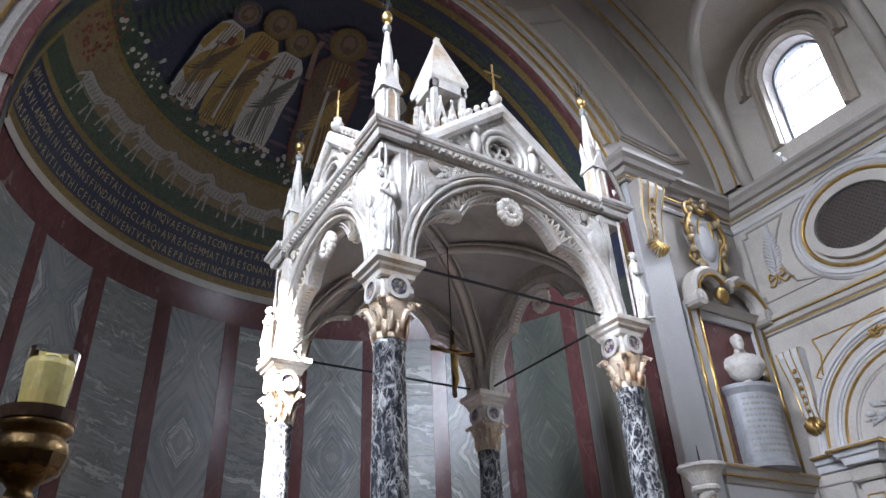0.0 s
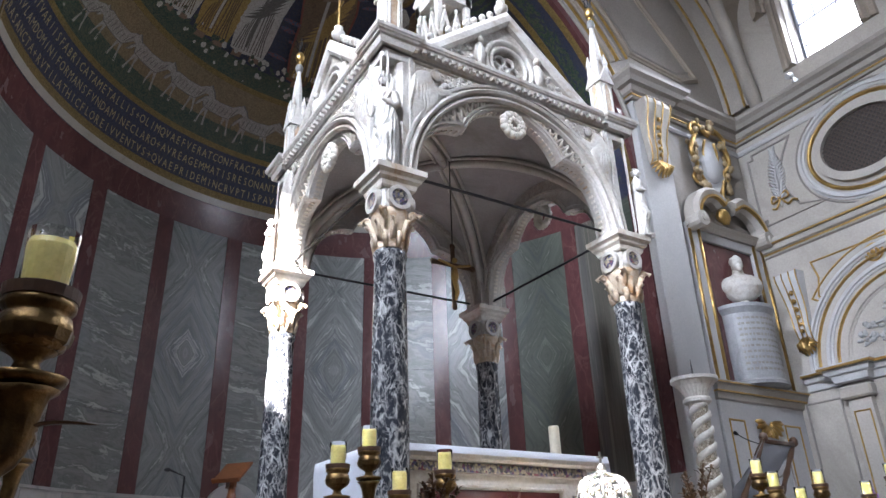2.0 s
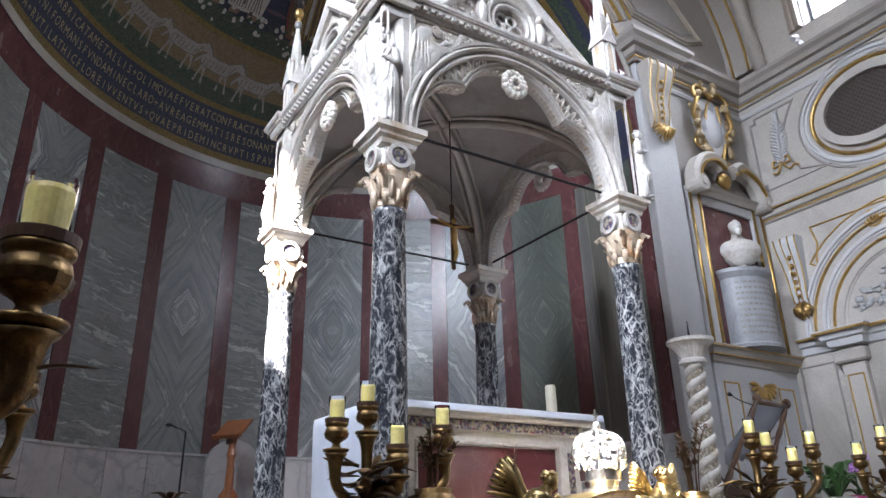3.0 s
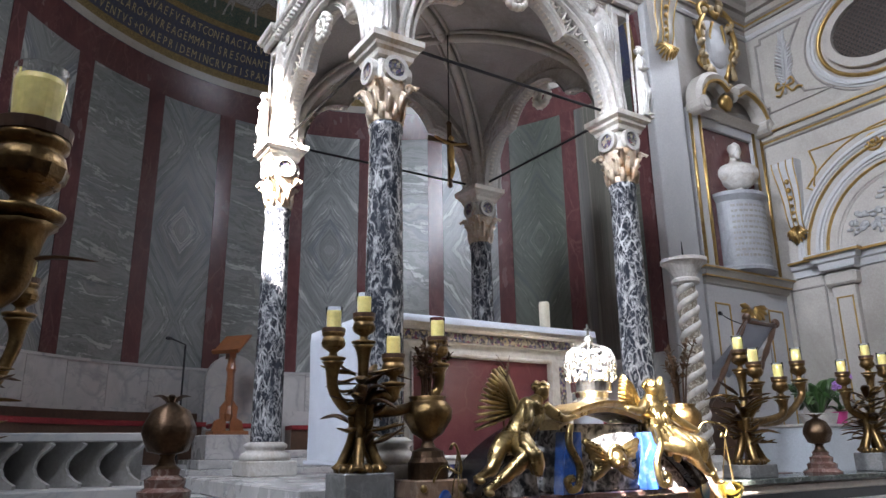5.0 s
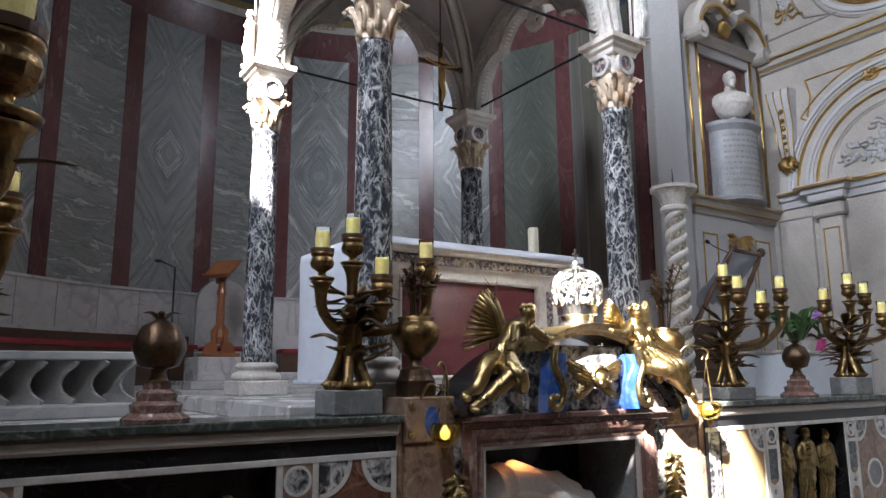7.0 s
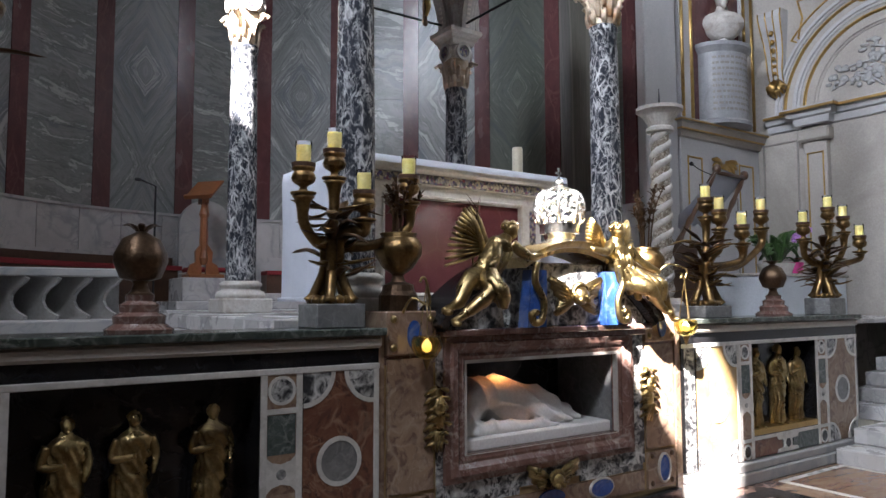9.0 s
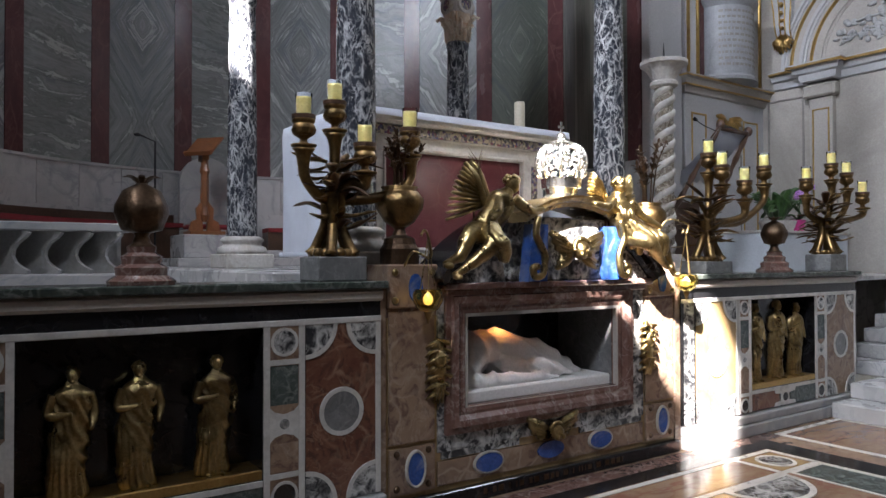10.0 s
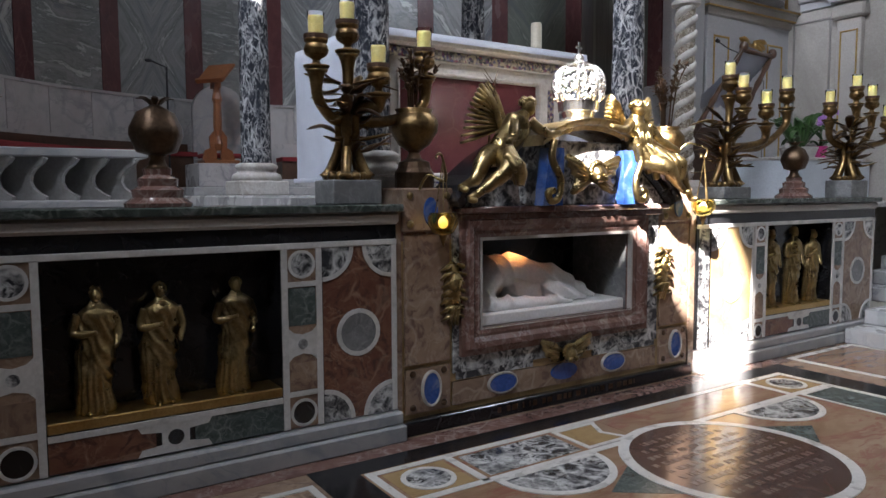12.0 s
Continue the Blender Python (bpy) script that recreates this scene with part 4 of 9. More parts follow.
part("arch_soffit", arch_band(ARCH_R - 0.03, ARCH_R + 0.02, WALL_Y + 0.06, 7.64), MOS_BLUE, wall_back)
part("soffit_border", arch_band(ARCH_R - 0.045, ARCH_R - 0.02, 7.54, 7.655), MOS_GOLD, wall_back)
part("soffit_border", arch_band(ARCH_R - 0.045, ARCH_R - 0.02, WALL_Y + 0.06, WALL_Y + 0.2), MOS_GOLD, wall_back)
part("red_border", arch_band(ARCH_R - 0.05, ARCH_R + 0.10, WALL_Y - 0.02, WALL_Y + 0.07), PORPHYRY, wall_back)
bm = bmesh.new()
for i in range(170):
    a = radians(4 + 172 * i / 170)
    for k in range(5):
        y, w = 7.36 + random.uniform(-0.12, 0.12), random.uniform(0.03, 0.06)
        da = random.uniform(-0.01, 0.01)
        p = [(a + da, y), (a + da + 0.012, y + w), (a + da + 0.03, y + random.uniform(-w, w)), (a + da + 0.012, y - w * 0.4)]
        bm.faces.new([bm.verts.new((CX + (ARCH_R - 0.045 - 0.002 * k) * math.cos(t), yy, SPRING + (ARCH_R - 0.045 - 0.002 * k) * math.sin(t))) for t, yy in p])
tagged(part("soffit_garland", bm, MOS_GREEN), "green leaf garland in mosaic on the arch soffit", "mosaic plants", kind="stuff")

# marble facing of the arch's jambs
for sg in (1, -1):
    x = CX + sg * ARCH_R
    jp = boxed(min(x, x - sg * 0.03), max(x, x - sg * 0.03), 7.16, 7.64, PANEL_Z0, SPRING)
    part("jamb_panel", jp, PANEL_GREEN, wall_back, "green striped marble")
    part("jamb_strip", boxed(min(x, x - sg * 0.04), max(x, x - sg * 0.04), WALL_Y + 0.02, 7.16, PANEL_Z0, SPRING), PORPHYRY, wall_back, "dark red marble strip")
    part("jamb_foot", boxed(min(x, x - sg * 0.05), max(x, x - sg * 0.05), WALL_Y + 0.02, 7.64, PRES_Z, PANEL_Z0), WAINSCOT, wall_back)

# ---- plaster walls: mouldings, cornices, niche ----
# great cornice along the back wall and round into the side wall
CORN = [(-0.42, 0.0), (-0.42, 0.06), (-0.30, 0.10), (-0.26, 0.16), (-0.12, 0.20), (-0.10, 0.30), (0.02, 0.36), (0.10, 0.44), (0.20, 0.46), (0.22, 0.0)]


def cornice(points, z, profile, material, name, parent, gilt=()):
    """A cornice carried along a line of the plan; the profile is (height, out), outward to the right of the line's way."""
    bm = bmesh.new()
    flat = Matrix.Translation((0, 0, z))
    sweep_plan(bm, points, profile, flat)
    part(name, bm, material, parent)
    for h, o, r in gilt:
        bm = bmesh.new()
        sweep_plan(bm, points, [(h - r, o - r), (h - r, o + r * 0.8), (h + r, o + r * 0.8), (h + r, o - r)], flat)
        part("gilt_fillet", bm, GILT, parent, "gilded fillet")


def sweep_plan(bm, pts, profile, place):
    pts = [Vector(p) for p in pts]
    n = len(pts)
    rows = []
    for i, p in enumerate(pts):
        d1 = (p - pts[i - 1]).normalized() if i else None
        d2 = (pts[i + 1] - p).normalized() if i < n - 1 else None
        d1, d2 = d1 or d2, d2 or d1
        m = Vector((d1.y, -d1.x)) + Vector((d2.y, -d2.x))
        m = m / max(0.2, m.length_squared / 2)
        rows.append([bm.verts.new(place @ Vector((p.x + m.x * o, p.y + m.y * o, h))) for h, o in profile])
    for a, b in zip(rows, rows[1:]):
        for k in range(len(profile) - 1):
            bm.faces.new((a[k], b[k], b[k + 1], a[k + 1]))


PIL_X0, PIL_X1 = 8.26, 8.99
CORN_LINE = [(PIL_X0 - 0.02, WALL_Y + 0.3), (PIL_X0 - 0.02, WALL_Y - 0.16), (PIL_X1 + 0.06, WALL_Y - 0.16), (PIL_X1 + 0.06, WALL_Y), (WALL_X, WALL_Y), (WALL_X, -8.9)]
cornice(CORN_LINE, 9.49, [(0.62 * h, 0.78 * o) for h, o in CORN], PLASTER_TAUPE, "cornice", wall_back, ((-0.205, 0.07, 0.014),))
cornice([(PIL_X1, WALL_Y), (WALL_X, WALL_Y), (WALL_X, -8.9)], 9.06, [(-0.05, 0), (-0.05, 0.03), (0.0, 0.05), (0.05, 0.03), (0.05, 0)], PLASTER_COOL, "astragal", wall_back)
cornice([(WALL_X, WALL_Y), (WALL_X, -8.9)], 6.99, [(-0.16, 0), (-0.14, 0.05), (-0.08, 0.06), (-0.06, 0.1), (0.02, 0.12), (0.06, 0.17), (0.12, 0.18), (0.13, 0)], PLASTER, "string_course", wall_right, ((-0.1, 0.06, 0.014), (0.04, 0.15, 0.014)))
cornice([(WALL_X, WALL_Y - 0.3), (WALL_X, 6.02), (WALL_X - 0.16, 6.02), (WALL_X - 0.16, 5.58), (WALL_X, 5.58), (WALL_X, -8.9)], 4.52, [(-0.14, 0), (-0.12, 0.05), (-0.02, 0.07), (0.0, 0.12), (0.08, 0.15), (0.12, 0.2), (0.14, 0.2), (0.14, 0)], PLASTER_COOL, "impost_course", wall_right, ((0.1, 0.19, 0.02),))

# pilaster with its gilded console capital
pil = thing("pilaster", label="tall pale grey pilaster with a gilded scrolled console", category="pilaster", kind="structure")
part("shaft", boxed(PIL_X0, PIL_X1, WALL_Y - 0.14, WALL_Y + 0.02, PRES_Z, 9.24, bevel=0.015), PLASTER_COOL, pil)
part("base", boxed(PIL_X0 - 0.05, PIL_X1 + 0.05, WALL_Y - 0.2, WALL_Y + 0.02, PRES_Z, 1.75, bevel=0.02), FLOOR_MARBLE, pil)


def console(parent, place, w, h, out, material=PLASTER):
    """A scrolled bracket: a bulging tongue with gilded ribs, side leaves and a drop below. (u, v) from its foot."""
    bm = bmesh.new()
    prof = [(0.0, 0.04), (0.08, 0.30), (0.22, 0.42), (0.40, 0.40), (0.60, 0.55), (0.80, 0.85), (0.92, 1.0), (1.0, 0.95)]
    rows = []
    for t, o in prof:
        ww = w * (0.55 + 0.45 * t)
        rows.append([bm.verts.new(place @ Vector((s * ww / 2, h * t, d))) for s, d in ((-1, 0), (-1, out * o), (-0.45, out * o * 1.12), (0.45, out * o * 1.12), (1, out * o), (1, 0))])
    for a, b in zip(rows, rows[1:]):
        for k in range(5):
            bm.faces.new((a[k], a[k + 1], b[k + 1], b[k]))
    bm.faces.new(rows[-1])
    bm.faces.new(rows[0])
    part("tongue", bm, material, parent)
    for s in (-0.47, -0.16, 0.16, 0.47):
        pts = [place @ Vector((s * w * (0.55 + 0.45 * t), h * t, out * o * 1.13 + 0.01)) for t, o in prof]
        part("gilt_rib", tube(bmesh.new(), pts, 0.012, 6), GILT, parent, "gilded rib", smooth=True)
    bm = bmesh.new()
    for i in range(9):
        a = (i / 8 - 0.5) * 2.4
        reach = h * (0.20 - 0.05 * abs(i - 4) / 4)
        pts = [place @ Vector((math.sin(a) * w * 0.10, h * 0.06, out * 0.35)), place @ Vector((math.sin(a) * w * 0.34, -reach * 0.5 * math.cos(a), out * 0.62)), place @ Vector((math.sin(a) * w * 0.46, -reach * math.cos(a), out * 0.30))]
        tube(bm, pts, [0.03, 0.045, 0.012], 7, flat=0.55)
    for t in (0.15, 0.25, 0.35, 0.46, 0.58, 0.70):
        ball(bm, place @ Vector((0, h * t, out * (0.45 + 0.6 * t * t) + 0.02)), 0.03 + 0.016 * t, 8, 6)
    part("gilt_leaf", roughen(bm, 0.02, 25), GILT, parent, "gilded leaf drop", smooth=True)


con = thing("gilded_console", label="scrolled plaster console with gilded ribs and leaf drop", category="bracket")
console(con, wall_place((8.60, WALL_Y - 0.14, 7.98), (1, 0, 0), (0, -1, 0)), 0.62, 1.2, 0.24)
con2 = thing("gilded_console", label="scrolled wall console with gilded garland under the string course", category="bracket")
console(con2, wall_place((WALL_X, 6.42, 5.2), (0, 1, 0), (-1, 0, 0)), 0.42, 1.2, 0.2, PLASTER_COOL)
con3 = thing("gilded_console", label="scrolled wall console with gilded garland under the string course", category="bracket")
console(con3, wall_place((WALL_X, 2.9, 5.2), (0, 1, 0), (-1, 0, 0)), 0.42, 1.2, 0.2, PLASTER_COOL)

# niche aedicule with podium
AX0, AX1 = 9.17, 11.16
NX0, NX1, NZ0, NZ1 = 9.50, 10.84, 4.40, 6.88
pod = thing("wall_podium", label="pale plaster podium with gilt-lined panels and a gilded shell", category="podium", kind="structure")
part("body", boxed(AX0 - 0.06, WALL_X - 0.005, WALL_Y - 0.09, WALL_Y + 0.02, PRES_Z, 4.18, bevel=0.012), PLASTER_COOL, pod)
cornice([(AX0 - 0.06, WALL_Y + 0.2), (AX0 - 0.06, WALL_Y - 0.09), (WALL_X, WALL_Y - 0.09)], 4.26, [(-0.12, 0), (-0.1, 0.04), (-0.02, 0.06), (0.0, 0.11), (0.08, 0.14), (0.1, 0.18), (0.14, 0.18), (0.145, -0.3)], PLASTER, "podium_cornice", pod, ((0.0, 0.1, 0.016), (0.11, 0.18, 0.012)))
PODF = wall_place((0, WALL_Y - 0.09, 0), (1, 0, 0), (0, -1, 0))
for u0, u1 in ((9.28, 9.62), (10.62, 11.0)):
    part("gilt_panel_line", sweep(bmesh.new(), rect(u0, u1, 1.9, 3.86), bead(0.016, 0.014), PODF, True), GILT, pod, "gilded panel line")
part("panel_line", sweep(bmesh.new(), [(9.7, 1.9), (9.7, 3.3)] + arc(10.12, 3.42, 0.36, 200, 340, 12) + [(10.54, 3.3), (10.54, 1.9)], bead(0.014, 0.012), PODF, True), STUCCO_SHADE, pod)
bm = bmesh.new()
for i in range(9):
    a = radians(180 + 180 * i / 8)
    pts = [PODF @ Vector((10.12 + math.cos(a) * r, 3.86 + math.sin(a) * r * 0.8, 0.03 + 0.05 * math.sin(r * 6))) for r in (0.06, 0.15, 0.25, 0.33)]
    tube(bm, pts, [0.015, 0.035, 0.045, 0.02], 6)
part("gilt_shell", roughen(bm, 0.012, 30), GILT, pod, "gilded shell ornament", smooth=True)

nic = thing("niche_frame", label="tall plaster niche frame with gilded edges and scrolled pediment", category="niche", kind="structure")
D = 0.07
part("post", boxed(AX0, NX0, WALL_Y - D, WALL_Y + 0.02, 4.40, 7.15, bevel=0.01), PLASTER_COOL, nic)
part("post", boxed(NX1, AX1, WALL_Y - D, WALL_Y + 0.02, 4.40, 7.15, bevel=0.01), PLASTER_COOL, nic)
part("lintel", boxed(NX0, NX1, WALL_Y - D, WALL_Y + 0.02, NZ1, 7.15, bevel=0.01), PLASTER_COOL, nic)
part("niche_back", boxed(NX0, NX1, WALL_Y - 0.012, WALL_Y + 0.01, NZ0, NZ1), PORPHYRY, nic, "dark red marbled back")
NF = wall_place((0, WALL_Y - D, 0), (1, 0, 0), (0, -1, 0))
for u in (AX0 + 0.05, NX0 - 0.05, NX1 + 0.05, AX1 - 0.05):
    part("gilt_edge", sweep(bmesh.new(), [(u, 4.45), (u, 7.1)], bead(0.028, 0.035), NF), GILT, nic, "gilded bead", smooth=True)
for sg, c in ((1, AX0 + 0.12), (-1, AX1 - 0.12)):
    path = [(c, 7.18), (c + sg * 0.02, 7.38), (c + sg * 0.2, 7.62), (c + sg * 0.5, 7.72), (c + sg * 0.72, 7.60)]
    pts = curve_pts([(*p, 0) for p in path], 6)
    part("pediment_scroll", sweep(bmesh.new(), [(p.x, p.y) for p in pts][::sg], [(-0.12, 0), (-0.12, 0.12), (-0.05, 0.22), (0.05, 0.26), (0.12, 0.2), (0.12, 0)], NF), PLASTER, nic)
    part("gilt_scroll", sweep(bmesh.new(), [(p.x, p.y - 0.06) for p in pts][::sg], [(-0.02, 0.2), (-0.02, 0.27), (0.02, 0.27), (0.02, 0.2)], NF), GILT, nic, "gilded scroll edge")
    bm = bmesh.new()
    tube(bm, [NF @ Vector((c + 0.0 * sg, 7.12, q)) for q in (0.0, 0.28)], 0.14, 14)
    tube(bm, [NF @ Vector((c + 0.0 * sg, 7.12, q)) for q in (0.28, 0.31)], 0.06, 10)
    part("scroll_end", bm, PLASTER, nic, smooth=False)
part("pediment_cornice", sweep(bmesh.new(), [(AX0 - 0.02, 7.1), (AX1 + 0.02, 7.1)], [(-0.06, 0), (-0.06, 0.05), (0.0, 0.1), (0.05, 0.16), (0.07, 0)], NF), PLASTER, nic)
part("gilt_shell", roughen(ball(bmesh.new(), NF @ Vector((10.12, 7.42, 0.08)), (0.16, 0.09, 0.15), 14, 10), 0.03, 22), GILT, nic, "gilded shell", smooth=True)

# cartouche
car = thing("gilded_cartouche", label="large carved cartouche with gilded scrolls and leaves on a plaster shield", category="ornament")
CF = wall_place((10.12, WALL_Y, 8.55), (1, 0, 0), (0, -1, 0))
bm = bmesh.new()
plate(bm, [(-0.34, 0.45), (-0.42, 0.1), (-0.32, -0.35), (0.0, -0.72), (0.32, -0.35), (0.42, 0.1), (0.34, 0.45), (0.0, 0.58)], 0.10, CF)
ball(bm, CF @ Vector((0, -0.05, 0.08)), (0.28, 0.12, 0.4), 14, 10)
part("shield", bm, PLASTER_COOL, car)
bm = bmesh.new()
for sg in (-1, 1):
    for pts, r in (([(0.0, 0.55), (0.25, 0.75), (0.46, 0.6), (0.4, 0.42), (0.3, 0.5)], 0.05), ([(0.4, 0.4), (0.52, 0.1), (0.36, -0.15), (0.5, -0.42), (0.36, -0.55)], 0.05), ([(0.32, -0.3), (0.16, -0.7), (0.3, -0.9), (0.5, -0.78)], 0.045), ([(0.12, 0.4), (0.2, 0.1), (0.05, -0.2)], 0.028)):
        q = curve_pts([CF @ Vector((sg * a, b, 0.13 + 0.05 * math.sin(4 * b))) for a, b in pts], 5)
        tube(bm, q, [r * (1 - 0.5 * i / len(q)) for i in range(len(q))], 7)
part("gilt_scroll", bm, GILT, car, "gilded scrollwork", smooth=True)
bm = bmesh.new()
random.seed(11)
for i in range(60):
    a = random.uniform(0, 2 * math.pi)
    rr = random.uniform(0.85, 1.12)
    c = CF @ Vector((0.46 * rr * math.cos(a), 0.8 * rr * math.sin(a), random.uniform(0.06, 0.2)))
    ball(bm, c, (random.uniform(0.04, 0.09), random.uniform(0.03, 0.06), random.uniform(0.04, 0.10)), 7, 5)
part("leaf_cluster", roughen(bm, 0.02, 20), plain("brown_gilded_leaf", (0.22, 0.16, 0.09), (0.42, 0.32, 0.18), 12, 0.5, 0.3, 0.3, 50), car, "brownish gilded leaves", smooth=True)


# statues and busts: one plain mesh each
def draped(h, seed=0, lean=0.0, width=0.30, arms=True, crown=False):
    """A plain draped figure of height h, one mesh, feet at the origin, facing -y."""
    bm = bmesh.new()
    rnd = random.Random(seed)
    seg, n = 72, 72
    k = width / 0.30
    prof = [(0.0, 0.128), (0.03, 0.135), (0.18, 0.118), (0.36, 0.122), (0.48, 0.132), (0.58, 0.118), (0.68, 0.122), (0.755, 0.132), (0.785, 0.122), (0.81, 0.098), (0.83, 0.068), (0.848, 0.046), (0.87, 0.036)]
    ph, hip = rnd.uniform(0, 6), rnd.choice((-1, 1))
    a0 = -math.pi / 2 + hip * 1.9

    def ridge(x):
        return 1 - 2 * abs(math.sin(x)) ** 0.7

    rings = []
    for i in range(n + 1):
        t = 0.87 * i / n
        r = float(np.interp(t, [q[0] for q in prof], [q[1] for q in prof])) * h * k
        sway = lean * h * math.sin(t * 3.0) + hip * 0.020 * h * math.sin(t * 6.2)
        low = min(1.0, max(0.0, (0.58 - t) / 0.25))
        body = min(1.0, max(0.0, (0.80 - t) / 0.06))
        ring = []
        for q in range(seg):
            a = 2 * math.pi * q / seg
            warp = 0.6 * noise.noise(Vector((math.cos(a) * 1.5, math.sin(a) * 1.5, 4 * t + seed)))
            diag = t - 0.40 - 0.22 * math.cos(a - a0)
            cloak = min(1.0, max(0.0, diag / 0.03)) * body
            pleat = ridge(8 * a + 2.2 * warp + ph) * (0.05 + 0.09 * low) * (1 - cloak)
            drape = ridge(26 * diag + 3.0 * warp) * 0.12 * cloak
            f = 1 + (pleat + drape) * body + 0.10 * cloak * (1 - max(0.0, (t - 0.55) / 0.3))
            knee = 0.045 * h * math.exp(-((t - 0.29) / 0.10) ** 2) * max(0.0, math.cos(a + math.pi / 2 - hip * 0.5)) ** 2
            ring.append(bm.verts.new((sway + r * f * math.cos(a), 0.64 * r * f * math.sin(a) - knee, t * h)))
        rings.append(ring)
    for lo, hi in zip(rings, rings[1:]):
        for q in range(seg):
            bm.faces.new((lo[q], lo[(q + 1) % seg], hi[(q + 1) % seg], hi[q]))
    bm.faces.new(rings[0][::-1])
    bm.faces.new(rings[-1])
    sx = lean * h * math.sin(0.9 * 3.0) + hip * 0.020 * h * math.sin(0.87 * 6.2)
    hx = sx + rnd.uniform(-0.012, 0.012) * h
    ball(bm, (hx, -0.012 * h, 0.912 * h), (0.043 * h, 0.050 * h, 0.060 * h), 16, 14)
    ball(bm, (hx, -0.062 * h, 0.909 * h), (0.009 * h, 0.012 * h, 0.018 * h), 8, 6)
    ball(bm, (hx, -0.046 * h, 0.871 * h), (0.018 * h, 0.016 * h, 0.014 * h), 8, 6)
    for i in range(34):
        a, e = rnd.uniform(0, 2 * math.pi), rnd.uniform(-0.5, 1.3)
        if math.sin(a) > -0.45 or e > 0.65:
            ball(bm, (hx + 0.045 * h * math.cos(a) * math.cos(e), 0.05 * h * math.sin(a) * math.cos(e), 0.923 * h + 0.052 * h * math.sin(e)), 0.015 * h, 6, 5)
    if crown:
        for i in range(9):
            a = 2 * math.pi * i / 9
            tube(bm, [(hx + 0.048 * h * math.cos(a), 0.05 * h * math.sin(a), 0.935 * h), (hx + 0.056 * h * math.cos(a), 0.058 * h * math.sin(a), 1.0 * h)], [0.014 * h, 0.009 * h], 6)
    if arms:
        for sg in (-1, 1):
            sh_ = (sx + sg * 0.110 * h * k, 0.0, 0.772 * h)
            el = (sx + sg * 0.142 * h * k, -0.012 * h, 0.630 * h)
            if sg == hip:
                hand = (sx + sg * 0.020 * h, -0.105 * h * k, 0.655 * h + rnd.uniform(-0.03, 0.05) * h)
            else:
                hand = (sx + sg * 0.118 * h * k, -0.080 * h * k, 0.520 * h)
            q = curve_pts([sh_, el, hand], 8)
            tube(bm, q, list(np.interp(np.linspace(0, 1, len(q)), [0, 0.3, 0.55, 0.9, 1.0], [0.040 * h, 0.042 * h, 0.038 * h, 0.020 * h, 0.016 * h])), 12)
            ball(bm, hand, (0.018 * h, 0.014 * h, 0.022 * h), 8, 6)
        for sg in (-1, 1):
            ball(bm, (sg * 0.055 * h, -0.088 * h * k, 0.012 * h), (0.022 * h, 0.05 * h, 0.016 * h), 8, 6)
    return roughen(bm, 0.005 * h, 26 / h, seed)


def leaning_figure(sg, seed=0):
    """A plain robed figure in relief, bending over the arch: u along the wall, v up, out."""
    bm = bmesh.new()

    def limb_of(pts, radii, sides=12):
        q = curve_pts([(-sg * u, v, o) for u, v, o in pts], 7)
        tube(bm, q, list(np.interp(np.linspace(0, 1, len(q)), np.linspace(0, 1, len(radii)), radii)), sides)

    limb_of([(0.03, -0.30, 0.02), (0.05, -0.10, 0.05), (0.05, 0.08, 0.05), (0.12, 0.24, 0.05), (0.20, 0.30, 0.05)], [0.05, 0.10, 0.11, 0.115, 0.10, 0.05], 16)
    limb_of([(0.06, 0.0, 0.07), (0.20, 0.05, 0.10), (0.17, -0.10, 0.09), (0.10, -0.26, 0.05)], [0.09, 0.085, 0.06, 0.04])
    limb_of([(0.16, 0.24, 0.08), (0.25, 0.13, 0.10), (0.40, 0.15, 0.08), (0.50, 0.15, 0.05)], [0.05, 0.046, 0.036, 0.022])
    limb_of([(0.10, 0.20, 0.10), (0.20, 0.08, 0.12), (0.33, 0.10, 0.10)], [0.045, 0.042, 0.025])
    ball(bm, (-sg * 0.27, 0.32, 0.07), (0.055, 0.066, 0.055), 14, 10)
    rnd = random.Random(seed)
    for i in range(16):
        a = rnd.uniform(0.2, 3.4)
        ball(bm, (-sg * (0.27 + 0.052 * math.cos(a)), 0.335 + 0.055 * math.sin(a), 0.06 + rnd.uniform(0, 0.04)), 0.018, 6, 5)
    for k in range(5):
        t = k / 4 + 0.06 * math.sin(7 * k)
        limb_of([(0.0 + 0.14 * t, 0.24 - 0.02 * t, 0.13), (-0.03 + 0.16 * t, 0.02, 0.165), (-0.05 + 0.20 * t, -0.14, 0.12), (-0.05 + 0.17 * t, -0.31 + 0.03 * math.sin(9 * t), 0.05)], [0.010, 0.017, 0.020, 0.012], 6)
    box(bm, -sg * 0.42 - 0.05, -sg * 0.42 + 0.05, 0.09, 0.15, 0.02, 0.09, bevel=0.006)
    return roughen(bm, 0.006, 30, seed)


